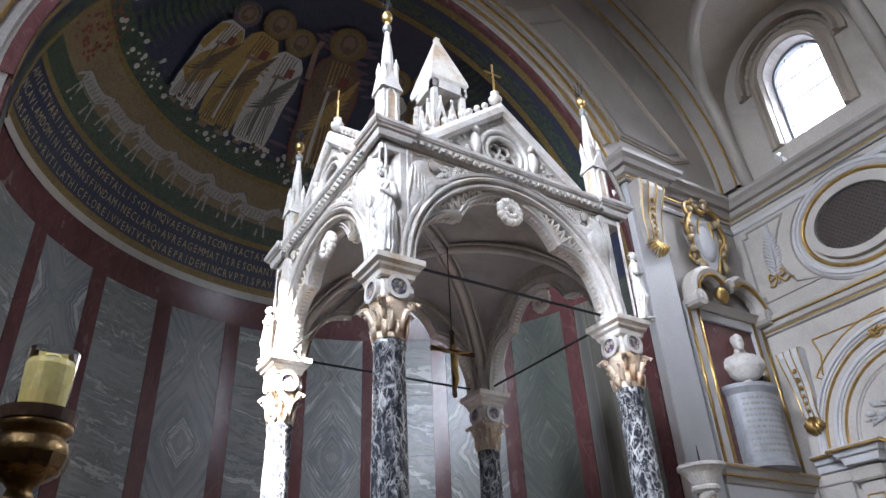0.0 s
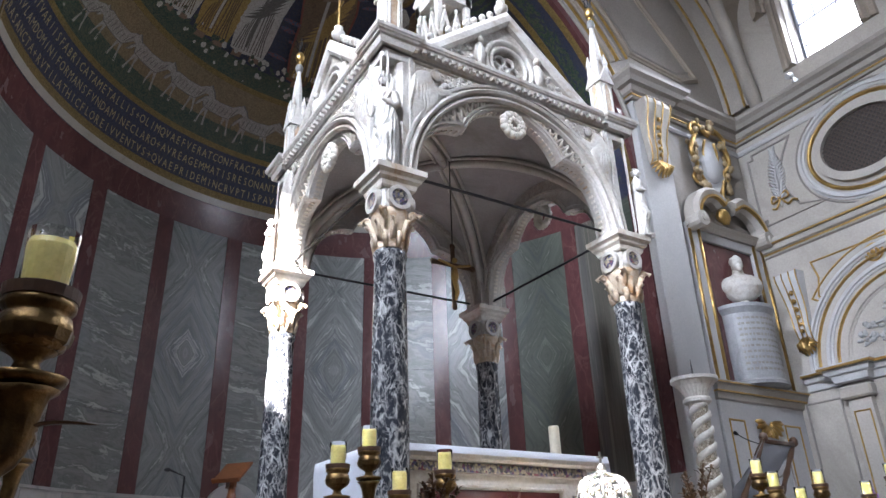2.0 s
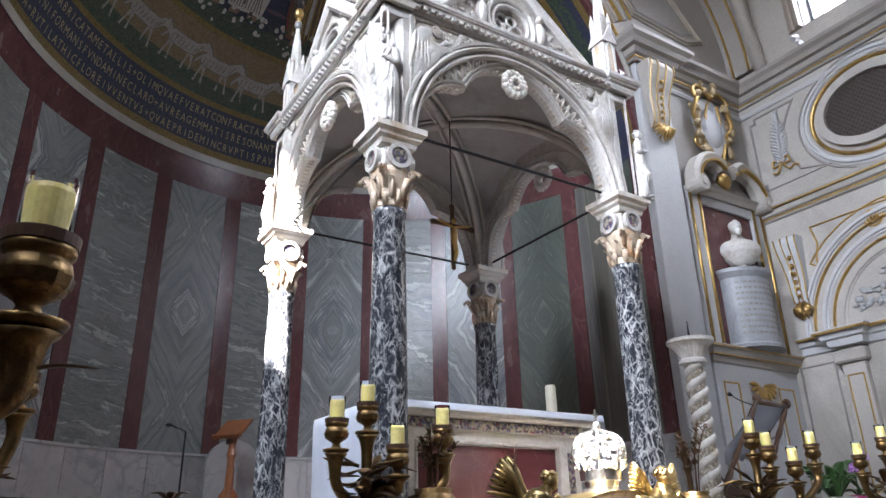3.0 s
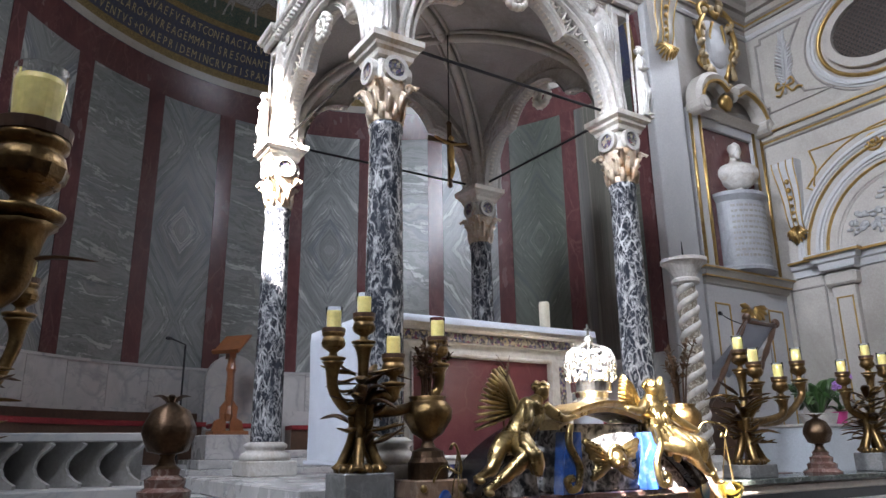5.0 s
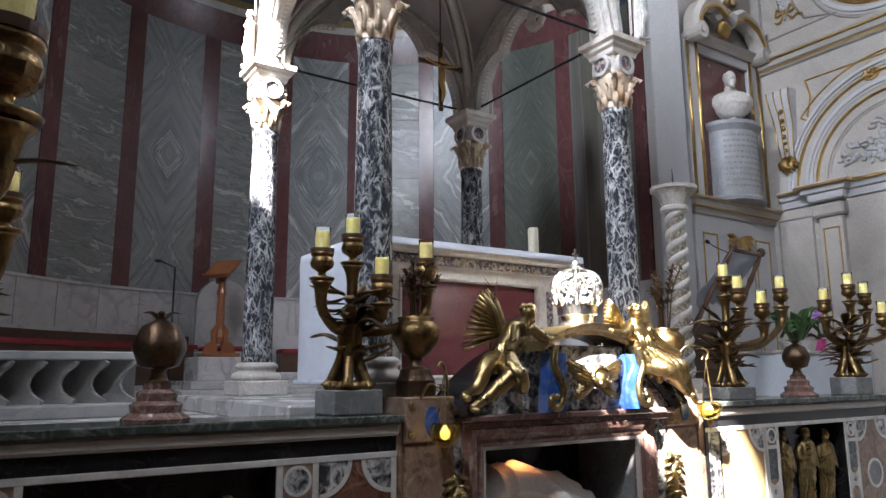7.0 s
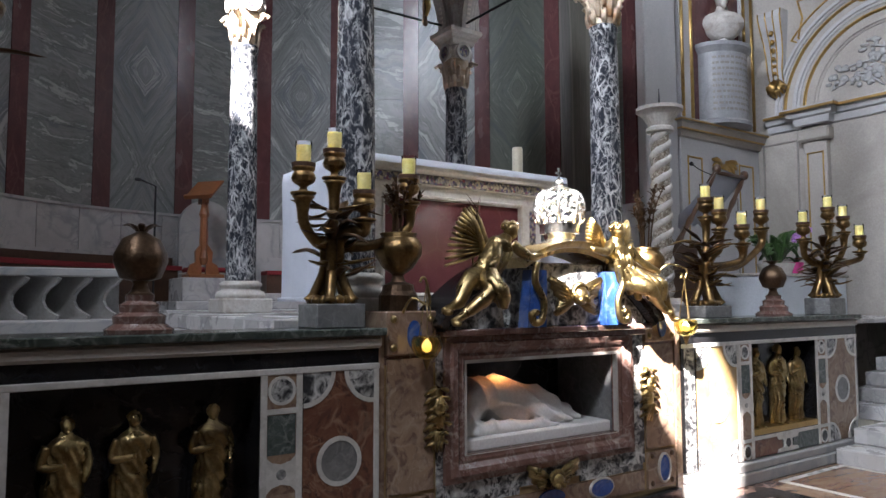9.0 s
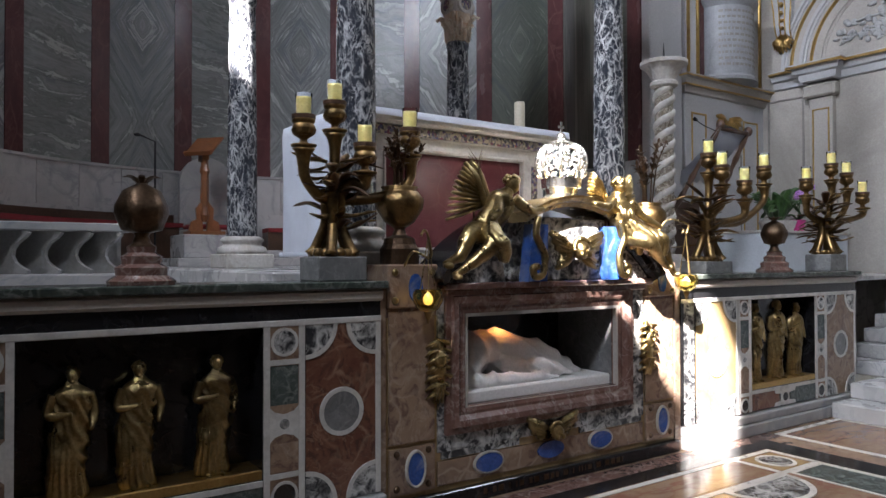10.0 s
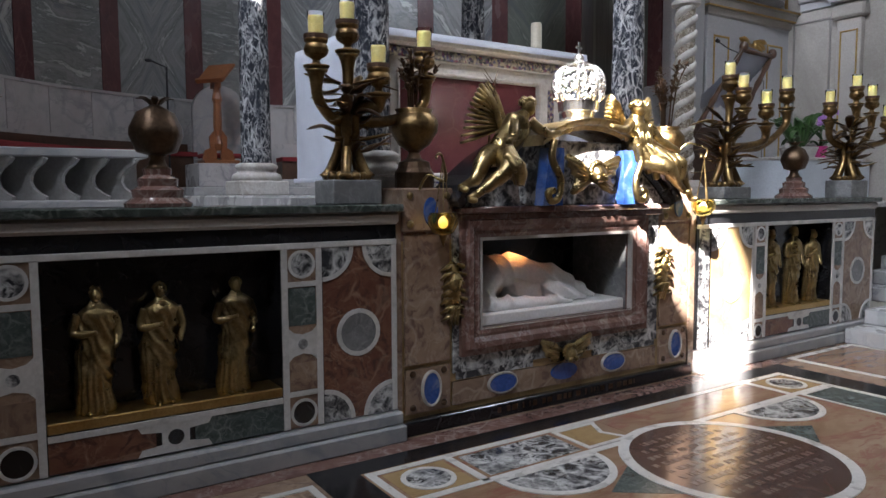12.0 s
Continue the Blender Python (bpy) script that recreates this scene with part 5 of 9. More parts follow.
def bust(h):
    bm = bmesh.new()
    lathe(bm, [(0.13 * h, 0), (0.14 * h, 0.03 * h), (0.07 * h, 0.07 * h), (0.08 * h, 0.14 * h)], 18)
    prof = [(0.10, 0.08), (0.14, 0.20), (0.24, 0.30), (0.36, 0.355), (0.46, 0.35), (0.53, 0.29), (0.58, 0.17), (0.62, 0.10), (0.70, 0.085)]
    rings = []
    for i in range(30):
        t = 0.10 + 0.60 * i / 29
        r = float(np.interp(t, [q[0] for q in prof], [q[1] for q in prof])) * h
        rings.append([bm.verts.new((r * (1 + 0.10 * (abs(math.sin(5 * a + 9 * t)) - 0.5) * (t < 0.56)) * math.cos(a), 0.58 * r * (1 + 0.16 * (abs(math.sin(5 * a + 9 * t)) - 0.5) * (t < 0.56)) * math.sin(a), t * h)) for a in (2 * math.pi * q / 36 for q in range(36))])
    for lo, hi in zip(rings, rings[1:]):
        for q in range(36):
            bm.faces.new((lo[q], lo[(q + 1) % 36], hi[(q + 1) % 36], hi[q]))
    ball(bm, (0, -0.02 * h, 0.82 * h), (0.10 * h, 0.125 * h, 0.155 * h), 18, 14)
    ball(bm, (0, -0.12 * h, 0.72 * h), (0.055 * h, 0.045 * h, 0.085 * h), 10, 8)
    ball(bm, (0, -0.15 * h, 0.82 * h), (0.018 * h, 0.025 * h, 0.035 * h), 8, 6)
    ball(bm, (0, 0.03 * h, 0.88 * h), (0.108 * h, 0.11 * h, 0.10 * h), 14, 10)
    return roughen(bm, 0.012 * h, 16 / h, 3)


ob = tagged(part("bust", bust(0.95), WHITE_MARBLE, smooth=True), "white marble bust on a grey inscribed drum in the niche", "bust")
ob.matrix_basis = pose(10.16, WALL_Y - 0.16, 5.74, 0, 0, -38)
ped = thing("bust_pedestal", (10.18, WALL_Y - 0.06, 4.405), label="grey marble drum pedestal with a worn inscription", category="pedestal")
part("drum", turned([(0.54, 0), (0.54, 0.05), (0.49, 0.08), (0.48, 0.1), (0.48, 1.15), (0.52, 1.2), (0.55, 1.24), (0.55, 1.3), (0.3, 1.335)], 40, squash=(1, 0.85)), STONE_GREY, ped, smooth=False)
bm = bmesh.new()
random.seed(2)
for row in range(10):
    z = 1.04 - row * 0.092
    a = -64
    while a < 60:
        w = random.uniform(3, 9)
        q = [radians(x) for x in (a, a + w)]
        vs = []
        for zz in (z, z + 0.038):
            vs.append([bm.verts.new((0.484 * math.sin(t), -0.85 * 0.484 * math.cos(t), zz)) for t in q])
        bm.faces.new((vs[0][0], vs[0][1], vs[1][1], vs[1][0]))
        a += w + random.uniform(1.5, 3.5)
tagged(part("worn_lettering", bm, STUCCO_SHADE, ped, "worn dark lettering"), kind="stuff")

# ---- side wall ornament ----
OV_C, OV_Z = 4.63, 8.17
def oval(a, b, n=40):
    return [(OV_C + a * math.cos(2 * math.pi * i / n), OV_Z + b * math.sin(2 * math.pi * i / n)) for i in range(n)]


gr = thing("oval_grille", label="large oval brown lattice grille in a gilded plaster frame", category="grille", kind="structure")
# near-black sheet paints the shade behind the lattice; the wall is not opened
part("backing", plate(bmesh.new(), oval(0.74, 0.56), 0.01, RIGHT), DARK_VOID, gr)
for i in range(-17, 18):
    for sg in (1, -1):
        p = []
        for v in np.linspace(-0.56, 0.56, 41):
            u = sg * v * 0.9 + i * 0.088
            if (u / 0.74) ** 2 + (v / 0.56) ** 2 < 1:
                p.append((OV_C + u, OV_Z + v))
        if len(p) > 1:
            part("lattice_bar", sweep(bmesh.new(), [p[0], p[-1]], [(-0.014, 0.01), (-0.012, 0.025 + 0.006 * sg), (0.012, 0.025 + 0.006 * sg), (0.014, 0.01)], RIGHT), GRILLE, gr)
part("frame_ring", ring_plate(bmesh.new(), oval(0.86, 0.68), oval(0.72, 0.54), 0.10, RIGHT), PLASTER, gr)
part("gilt_ring", sweep(bmesh.new(), oval(0.98, 0.80), bead(0.035, 0.05), RIGHT, True), GILT, gr, "gilded oval moulding", smooth=True)
part("outer_ring", sweep(bmesh.new(), oval(1.12, 0.94), step_profile(0.06, 0.07), RIGHT, True), PLASTER_COOL, gr)
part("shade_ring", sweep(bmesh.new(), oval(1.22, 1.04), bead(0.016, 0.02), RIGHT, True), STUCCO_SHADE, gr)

def notched(u0, u1, v0, v1, c=0.12):
    return [(u0, v0 + c), (u0 + c * 0.6, v0 + c), (u0 + c * 0.6, v0), (u1 - c * 0.6, v0), (u1 - c * 0.6, v0 + c), (u1, v0 + c), (u1, v1 - c), (u1 - c * 0.6, v1 - c), (u1 - c * 0.6, v1), (u0 + c * 0.6, v1), (u0 + c * 0.6, v1 - c), (u0, v1 - c)]


def side_panel(u0, u1, v0, v1, bite):
    """A panel line that gives way to the oval."""
    p = [(u1 - 0.1, v0), (u1 - 0.1, v0 + 0.1), (u1, v0 + 0.1), (u1, v1 - 0.1), (u1 - 0.1, v1 - 0.1), (u1 - 0.1, v1), (u0 + 0.25, v1)]
    return p + [(u0 + 0.25 + 0.32 * math.sin(math.pi * k / 10), v1 + (v0 - v1) * k / 10) for k in range(1, 10)] + [(u0 - 0.15, v0)]


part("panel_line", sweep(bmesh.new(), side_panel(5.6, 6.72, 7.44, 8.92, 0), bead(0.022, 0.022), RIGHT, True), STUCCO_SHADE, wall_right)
bm = bmesh.new()
for sg in (-1, 1):
    for k in range(16):
        t = k / 15
        base = (6.32 - 0.02 * k * 0.2, 7.62 + 0.95 * t)
        tip = (base[0] + sg * (0.06 + 0.12 * math.sin(math.pi * min(1, t + 0.15))), base[1] + 0.14)
        tube(bm, [RIGHT @ Vector((*base, 0.02)), RIGHT @ Vector(((base[0] + tip[0]) / 2, (base[1] + tip[1]) / 2 + 0.01, 0.045)), RIGHT @ Vector((*tip, 0.015))], [0.018, 0.026, 0.006], 5)
tube(bm, [RIGHT @ Vector((6.34, 7.5, 0.02)), RIGHT @ Vector((6.31, 8.1, 0.03)), RIGHT @ Vector((6.24, 8.62, 0.02))], [0.02, 0.02, 0.01], 6)
palm = thing("palm_relief", (0, -0.06, 0.17), label="grey-white stucco palm feather with a gilded ribbon bow", category="relief")
part("feather", bm, PLASTER_COOL, palm, smooth=True)
bm = bmesh.new()
for pts in ([(6.32, 7.66), (6.46, 7.74), (6.48, 7.62), (6.34, 7.64)], [(6.32, 7.66), (6.2, 7.76), (6.16, 7.64), (6.3, 7.63)], [(6.32, 7.64), (6.42, 7.5), (6.5, 7.52)], [(6.3, 7.64), (6.2, 7.5), (6.1, 7.54), (6.02, 7.5)]):
    tube(bm, curve_pts([RIGHT @ Vector((*p, 0.04)) for p in pts], 5), 0.02, 6)
part("ribbon", bm, GILT, palm, "gilded ribbon bow", smooth=True)

# great blind arch over the side recess
ARC_C, ARC_Z = 4.72, 4.66
for r, w, h, mt, nm in ((1.72, 0.055, 0.07, PLASTER_COOL, "arch_moulding"), (1.60, 0.02, 0.05, GILT, "gilt_arch_line"), (1.42, 0.06, 0.06, PLASTER_COOL, "arch_moulding"), (1.28, 0.022, 0.05, GILT, "gilt_arch_line"), (1.12, 0.05, 0.05, PLASTER, "arch_moulding")):
    part(nm, sweep(bmesh.new(), arc(ARC_C, ARC_Z, r, 0, 180, 40), step_profile(w, h), RIGHT), mt, wall_right)
bm = bmesh.new()
random.seed(7)
for i in range(95):
    a, r = radians(random.uniform(12, 168)), random.uniform(0.25, 0.95)
    c = RIGHT @ Vector((ARC_C + r * math.cos(a), ARC_Z + 0.12 + r * 0.85 * math.sin(a), 0.02))
    ball(bm, c, (0.025, random.uniform(0.03, 0.07), random.uniform(0.02, 0.06)), 7, 5)
for k in range(7):
    a = radians(20 + 140 * k / 6)
    tube(bm, curve_pts([RIGHT @ Vector((ARC_C + r * math.cos(a + 0.5 * math.sin(3 * r)), ARC_Z + 0.1 + r * 0.85 * math.sin(a + 0.3 * math.sin(4 * r)), 0.02)) for r in (0.1, 0.4, 0.7, 0.95)], 4), 0.014, 5)
tym = thing("tympanum_relief", label="stucco flower and leaf scrolls filling the arch", category="relief")
part("flower_relief", roughen(bm, 0.012, 30), plain("grey_relief", (0.33, 0.33, 0.33), (0.44, 0.44, 0.43), 8, 0.6), tym, smooth=True)
# panel lines beside the arch, rosette
part("gilt_panel_line", sweep(bmesh.new(), [(6.05, 6.5), (5.98, 6.2), (6.06, 5.9), (5.98, 5.75)] + arc(ARC_C, ARC_Z, 1.9, 40, 88, 12) + [(4.78, 6.5)], bead(0.016, 0.018), RIGHT, True), GILT, wall_right, "gilded panel line")
ros = thing("rosette", label="round gilded rosette on the plaster wall", category="ornament")
bm = bmesh.new()
for i in range(10):
    a = 2 * math.pi * i / 10
    ball(bm, RIGHT @ Vector((5.03 + 0.075 * math.cos(a), 6.29 + 0.075 * math.sin(a), 0.02)), (0.02, 0.03, 0.03), 7, 5)
ball(bm, RIGHT @ Vector((5.03, 6.29, 0.03)), (0.03, 0.04, 0.04), 10, 8)
part("petals", bm, GILT, ros, smooth=True)
part("rim", sweep(bmesh.new(), blob_outline(5.03, 6.29, 0.135, 0.135, 24), bead(0.018, 0.02), RIGHT, True), GILT, ros)
# lower wall: panel, pilaster, recess
part("gilt_panel_line", sweep(bmesh.new(), rect(6.14, 6.72, 2.3, 4.22), bead(0.018, 0.016), RIGHT, True), STUCCO_SHADE, wall_right)
lp = thing("side_pilaster", label="low pale plaster pilaster with gilt-lined panel", category="pilaster", kind="structure")
part("shaft", boxed(WALL_X - 0.12, WALL_X - 0.005, 5.62, 5.98, PRES_Z, 4.14, bevel=0.01), PLASTER, lp)
part("cap", boxed(WALL_X - 0.2, WALL_X - 0.004, 5.55, 6.05, 4.14, 4.34, bevel=0.03), PLASTER, lp)
part("gilt_panel_line", sweep(bmesh.new(), rect(5.68, 5.92, 2.0, 3.95), bead(0.012, 0.012), wall_place((WALL_X - 0.12, 0, 0), (0, 1, 0), (-1, 0, 0)), True), GILT, lp)

# window in the side wall: frame, lead bars, panes, moulded surround
win = thing("window_1", label="bright arched window with leaded panes in a stucco surround", category="window", kind="structure")
def win_outline(g):
    return [(WIN_Y0 - g, WIN_Z0 - g), (WIN_Y1 + g, WIN_Z0 - g)] + arc(WIN_C, WIN_ZS, WIN_R + g, 0, 180, 20)


PANEW = wall_place((WALL_X + 0.34, 0, 0), (0, 1, 0), (-1, 0, 0))
part("window_frame", ring_plate(bmesh.new(), win_outline(0.0), win_outline(-0.05), 0.05, PANEW), LEAD, win)
p = part("pane", plate(bmesh.new(), win_outline(-0.02), 0.006, wall_place((WALL_X + 0.36, 0, 0), (0, 1, 0), (-1, 0, 0))), PANE, win)
p.visible_shadow = False
for u in (WIN_Y0 + 0.4, WIN_Y0 + 0.8):
    part("lead_bar", sweep(bmesh.new(), [(u, WIN_Z0), (u, WIN_ZS + 0.5)], [(-0.008, 0), (-0.008, 0.03), (0.008, 0.03), (0.008, 0)], PANEW), LEAD, win)
for v in (10.68, 11.18, 11.68):
    part("lead_bar", sweep(bmesh.new(), [(WIN_Y0, v), (WIN_Y1, v)], [(-0.008, 0), (-0.008, 0.034), (0.008, 0.034), (0.008, 0)], PANEW), LEAD, win)
part("surround", sweep(bmesh.new(), [(WIN_Y1 + 0.16, WIN_Z0 - 0.02)] + arc(WIN_C, WIN_ZS, WIN_R + 0.16, 0, 180, 24) + [(WIN_Y0 - 0.16, WIN_Z0 - 0.02)], [(-0.14, 0), (-0.12, 0.05), (-0.04, 0.08), (0.0, 0.06), (0.06, 0.12), (0.12, 0.13), (0.14, 0)], RIGHT), PLASTER_WARM, win)
part("hood_mould", sweep(bmesh.new(), arc(WIN_C, WIN_ZS + 0.05, WIN_R + 0.48, -8, 188, 28), [(-0.10, 0), (-0.1, 0.08), (0.0, 0.12), (0.05, 0.2), (0.1, 0.2), (0.1, 0)], RIGHT), PLASTER_WARM, win)
bm = bmesh.new()
random.seed(9)
for i in range(46):
    a = radians(-4 + 188 * i / 45)
    ball(bm, RIGHT @ Vector((WIN_C + (WIN_R + 0.33) * math.cos(a), WIN_ZS + (WIN_R + 0.33) * math.sin(a), 0.05)), (0.05, random.uniform(0.04, 0.07), random.uniform(0.04, 0.07)), 7, 5)
part("stucco_garland", roughen(bm, 0.015, 30), PLASTER_WARM, win, smooth=True)
cam2 = thing("security_camera", label="small white surveillance device on the cornice below the window", category="device")
part("body", tube(bmesh.new(), [(WALL_X - 0.36, 5.32, 9.78), (WALL_X - 0.46, 5.34, 9.72)], 0.055, 10), PLASTER_COOL, cam2)
part("bracket", boxed(WALL_X - 0.37, WALL_X - 0.2, 5.30, 5.34, 9.64, 9.76), PLASTER_COOL, cam2)

# spandrel mouldings of the back wall, and the gilded arch rings
for r, w, h, mt in ((ARCH_R + 0.16, 0.07, 0.06, PLASTER_TAUPE), (ARCH_R + 0.30, 0.02, 0.05, GILT), (ARCH_R + 0.44, 0.08, 0.08, PLASTER_WARM), (ARCH_R + 0.60, 0.03, 0.07, GILT), (ARCH_R + 0.74, 0.05, 0.05, PLASTER_TAUPE), (ARCH_R + 0.92, 0.018, 0.04, GILT)):
    part("arch_ring", sweep(bmesh.new(), arc(CX, SPRING, r, 30 if r > ARCH_R + 0.3 else 0, 150 if r > ARCH_R + 0.3 else 180, 64), step_profile(w, h), BACK), mt, wall_back)
inner = arc(CX, SPRING, ARCH_R + 1.05, 31, 64, 20)
outer = [(min(x, WALL_X - 0.7), z) for x, z in arc(CX, SPRING - 0.4, ARCH_R + 2.6, 60, 41, 14)]
loop = inner + outer + [(10.35, 10.55), (9.9, 10.35)]
part("spandrel_moulding", sweep(bmesh.new(), loop, step_profile(0.06, 0.07), BACK, True), PLASTER_WARM, wall_back)
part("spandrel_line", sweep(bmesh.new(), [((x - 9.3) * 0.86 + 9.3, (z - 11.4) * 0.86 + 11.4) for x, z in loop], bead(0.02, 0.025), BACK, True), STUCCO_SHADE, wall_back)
# transverse rib of the vault beside the back wall with gilt edges
def vault_rib(y0, y1, drop, mt, name, a0=0, a1=180):
    bm = bmesh.new()
    rows = []
    for i in range(65):
        a = radians(a0 + (a1 - a0) * i / 64)
        c, s = math.cos(a), math.sin(a)
        rows.append([bm.verts.new((CX + (WALL_X - CX - d) * c, y, CORNICE + 0.15 + (5.25 - d) * s)) for y, d in ((y0, -0.02), (y0, drop), (y1, drop), (y1, -0.02))])
    for a, b in zip(rows, rows[1:]):
        for k in range(3):
            bm.faces.new((a[k], a[k + 1], b[k + 1], b[k]))
    tagged(part(name, bm, mt), "curved plaster rib of the vault", "rib", kind="structure")


vault_rib(6.3, 6.92, 0.10, PLASTER_TAUPE, "trim_vault_rib")
vault_rib(6.42, 6.46, 0.13, GILT, "trim_gilt_line")
vault_rib(6.76, 6.80, 0.13, GILT, "trim_gilt_line")
vault_rib(2.4, 3.05, 0.10, PLASTER, "trim_vault_rib")
vault_rib(2.5, 2.54, 0.13, GILT, "trim_gilt_line")

# ---- the ciborium (canopy over the altar) ----
FX0, FX1, FY0, FY1 = 2.255, 5.14, 4.405, 7.06      # its outer faces
MX, MY = (FX0 + FX1) / 2, (FY0 + FY1) / 2
COLS = [(2.41, 4.57), (5.0, 4.57), (2.385, 6.93), (4.99, 6.93)]
TOP_Z0, TOP_Z1 = 6.10, 6.26
cib = thing("ciborium", label="Gothic white marble canopy with trefoil arches, gables and pinnacles", category="canopy")


def leaf_capital(h, r0, r1):
    """Curling leaves in two rows and corner volutes round a bell."""
    bm = bmesh.new()
    lathe(bm, [(r0 * 1.02, 0), (r0 * 1.08, h * 0.03), (r0, h * 0.06), (r0 * 1.05, h * 0.45), (r1 * 0.78, h * 0.85), (r1 * 0.8, h)], 20)
    for row, (n, z0, z1, out) in enumerate(((8, 0.04, 0.42, 1.28), (8, 0.2, 0.72, 1.55), (4, 0.5, 0.92, 2.05))):
        for i in range(n):
            a = 2 * math.pi * (i + 0.5 * (row == 1)) / n + (math.pi / 4 if n == 4 else 0)
            d, s = Vector((math.cos(a), math.sin(a), 0)), Vector((-math.sin(a), math.cos(a), 0))
            pts = [d * (r0 * 1.02) + Vector((0, 0, h * z0)), d * (r0 * 1.10) + Vector((0, 0, h * (z0 + 0.5 * (z1 - z0)))), d * (r0 * (0.3 + 0.7 * out)) + Vector((0, 0, h * z1)), d * (r0 * out) + Vector((0, 0, h * (z1 - 0.07))), d * (r0 * (out - 0.12)) + Vector((0, 0, h * (z1 - 0.14)))]
            tube(bm, pts, [r0 * 0.26, r0 * 0.30, r0 * 0.24, r0 * 0.16, r0 * 0.06], 7, flat=0.45)
            if n == 4:
                for sg in (-1, 1):
                    q = [d * (r0 * (1.5 + 0.28 * math.cos(t))) + s * sg * r0 * 0.14 + Vector((0, 0, h * (0.86 + 0.11 * math.sin(t)))) for t in np.linspace(0, 7.5, 14)]
                    tube(bm, [p.lerp(d * r0 * 1.5 + s * sg * r0 * 0.14 + Vector((0, 0, h * 0.86)), k / 16) for k, p in enumerate(q)], r0 * 0.10, 6)
    return roughen(bm, 0.008, 40)


def roundel_block():
    """The block between capital and abacus: two discs with mosaic on each side."""
    bm = bmesh.new()
    box(bm, -0.13, 0.13, -0.13, 0.13, 0.0, 0.20, bevel=0.02)
    return bm


cap_me = {}
for i, (x, y) in enumerate(COLS):
    col = thing("column", (x, y, STEP_Z), label="black and white veined marble column with gilded leaf capital", category="column", group="columns of the canopy")
    part("plinth", boxed(-0.24, 0.24, -0.24, 0.24, 0, 0.14, bevel=0.012), WHITE_MARBLE, col)
    part("base", turned([(0.235, 0.14), (0.24, 0.17), (0.225, 0.205), (0.185, 0.22), (0.18, 0.245), (0.205, 0.26), (0.205, 0.285), (0.165, 0.31)], 32), WHITE_MARBLE, col, "moulded white marble base", smooth=True)
    part("shaft", turned([(0.150, 0.30), (0.146, 0.33), (0.143, 0.9), (0.138, 1.5), (0.130, 2.2), (0.124, 2.58), (0.134, 2.60), (0.136, 2.63), (0.128, 2.66)], 40), COLUMN_MARBLE, col, "black and white breccia shaft", smooth=True)
    c = part("capital", leaf_capital(0.34, 0.125, 0.2), CAPITAL_GILT, col, "carved leaf capital with traces of gilding", smooth=True)
    c.matrix_basis = pose(0, 0, 2.655)
    rb = part("roundel_block", roundel_block(), WHITE_MARBLE, col)
    rb.matrix_basis = pose(0, 0, 2.98)
    for k in range(4):
        for s in (0, 1):
            pl = Matrix.Rotation(k * math.pi / 2, 4, "Z") @ wall_place((0.0, -0.13, 3.085), (1, 0, 0), (0, -1, 0))
            if s:
                part("roundel_mosaic", plate(bmesh.new(), blob_outline(0, 0, 0.075, 0.075, 20), 0.03, pl), COSMATI, col)
            else:
                part("roundel_rim", ring_plate(bmesh.new(), blob_outline(0, 0, 0.108, 0.108, 20), blob_outline(0, 0, 0.074, 0.074, 20), 0.045, pl), WHITE_MARBLE, col)
    ab = bmesh.new()
    rows = [[ab.verts.new((sx * w, sy * w, z)) for sx, sy in ((-1, -1), (1, -1), (1, 1), (-1, 1))] for w, z in ((0.14, 3.165), (0.155, 3.18), (0.165, 3.22), (0.19, 3.245), (0.196, 3.27), (0.226, 3.295), (0.228, 3.345), (0.18, 3.352))]
    for a, b in zip(rows, rows[1:]):
        for k in range(4):
            ab.faces.new((a[k], a[(k + 1) % 4], b[(k + 1) % 4], b[k]))
    ab.faces.new(rows[-1])
    ab.faces.new(rows[0])
    part("abacus", ab, OLD_MARBLE, col, "moulded stone abacus, stained")
AB = STEP_Z + 3.35

# corner piers
for x0 in (FX0, FX1 - 0.30):
    for y0 in (FY0, FY1 - 0.30):
        px, py = (x0, x0 + 0.30), (y0, y0 + 0.30)
        if x0 > MX:
            px = px[::-1]
        if y0 > MY:
            py = py[::-1]
        cut = [(px[0] + (px[1] - px[0]) * a, py[0] + (py[1] - py[0]) * b) for a, b in ((0.62, 0), (1, 0), (1, 1), (0, 1), (0, 0.62), (0.12, 0.5), (0.42, 0.42), (0.5, 0.12))]
        part("corner_pier", plate(bmesh.new(), cut, TOP_Z0 - 0.10 - AB, Matrix.Translation((0, 0, AB))), WHITE_MARBLE, cib)
        part("pier_head", boxed(x0, x0 + 0.30, y0, y0 + 0.30, TOP_Z0 - 0.10, TOP_Z0, bevel=0.008), WHITE_MARBLE, cib)


def trefoil(cx, z0, half, n=120):
    """Outer round arch and the three-lobed line within it, as many points each."""
    outer = arc(cx, z0, half, 180, 0, n)
    inner = []
    for i in range(n + 1):
        f = 180 - 180 * i / n
        g = radians(min(f, 180 - f))
        if g > radians(50):
            rho = 0.40 * math.sin(g) + math.sqrt(0.2916 - 0.16 * math.cos(g) ** 2)
        elif g > radians(22):
            d = g - radians(22)
            rho = 0.55 * math.cos(d) + math.sqrt(0.16 - 0.3025 * math.sin(d) ** 2)
        else:
            rho = 0.95
        inner.append((cx + half * rho * math.cos(radians(f)), z0 + half * rho * math.sin(radians(f))))
    return outer, inner


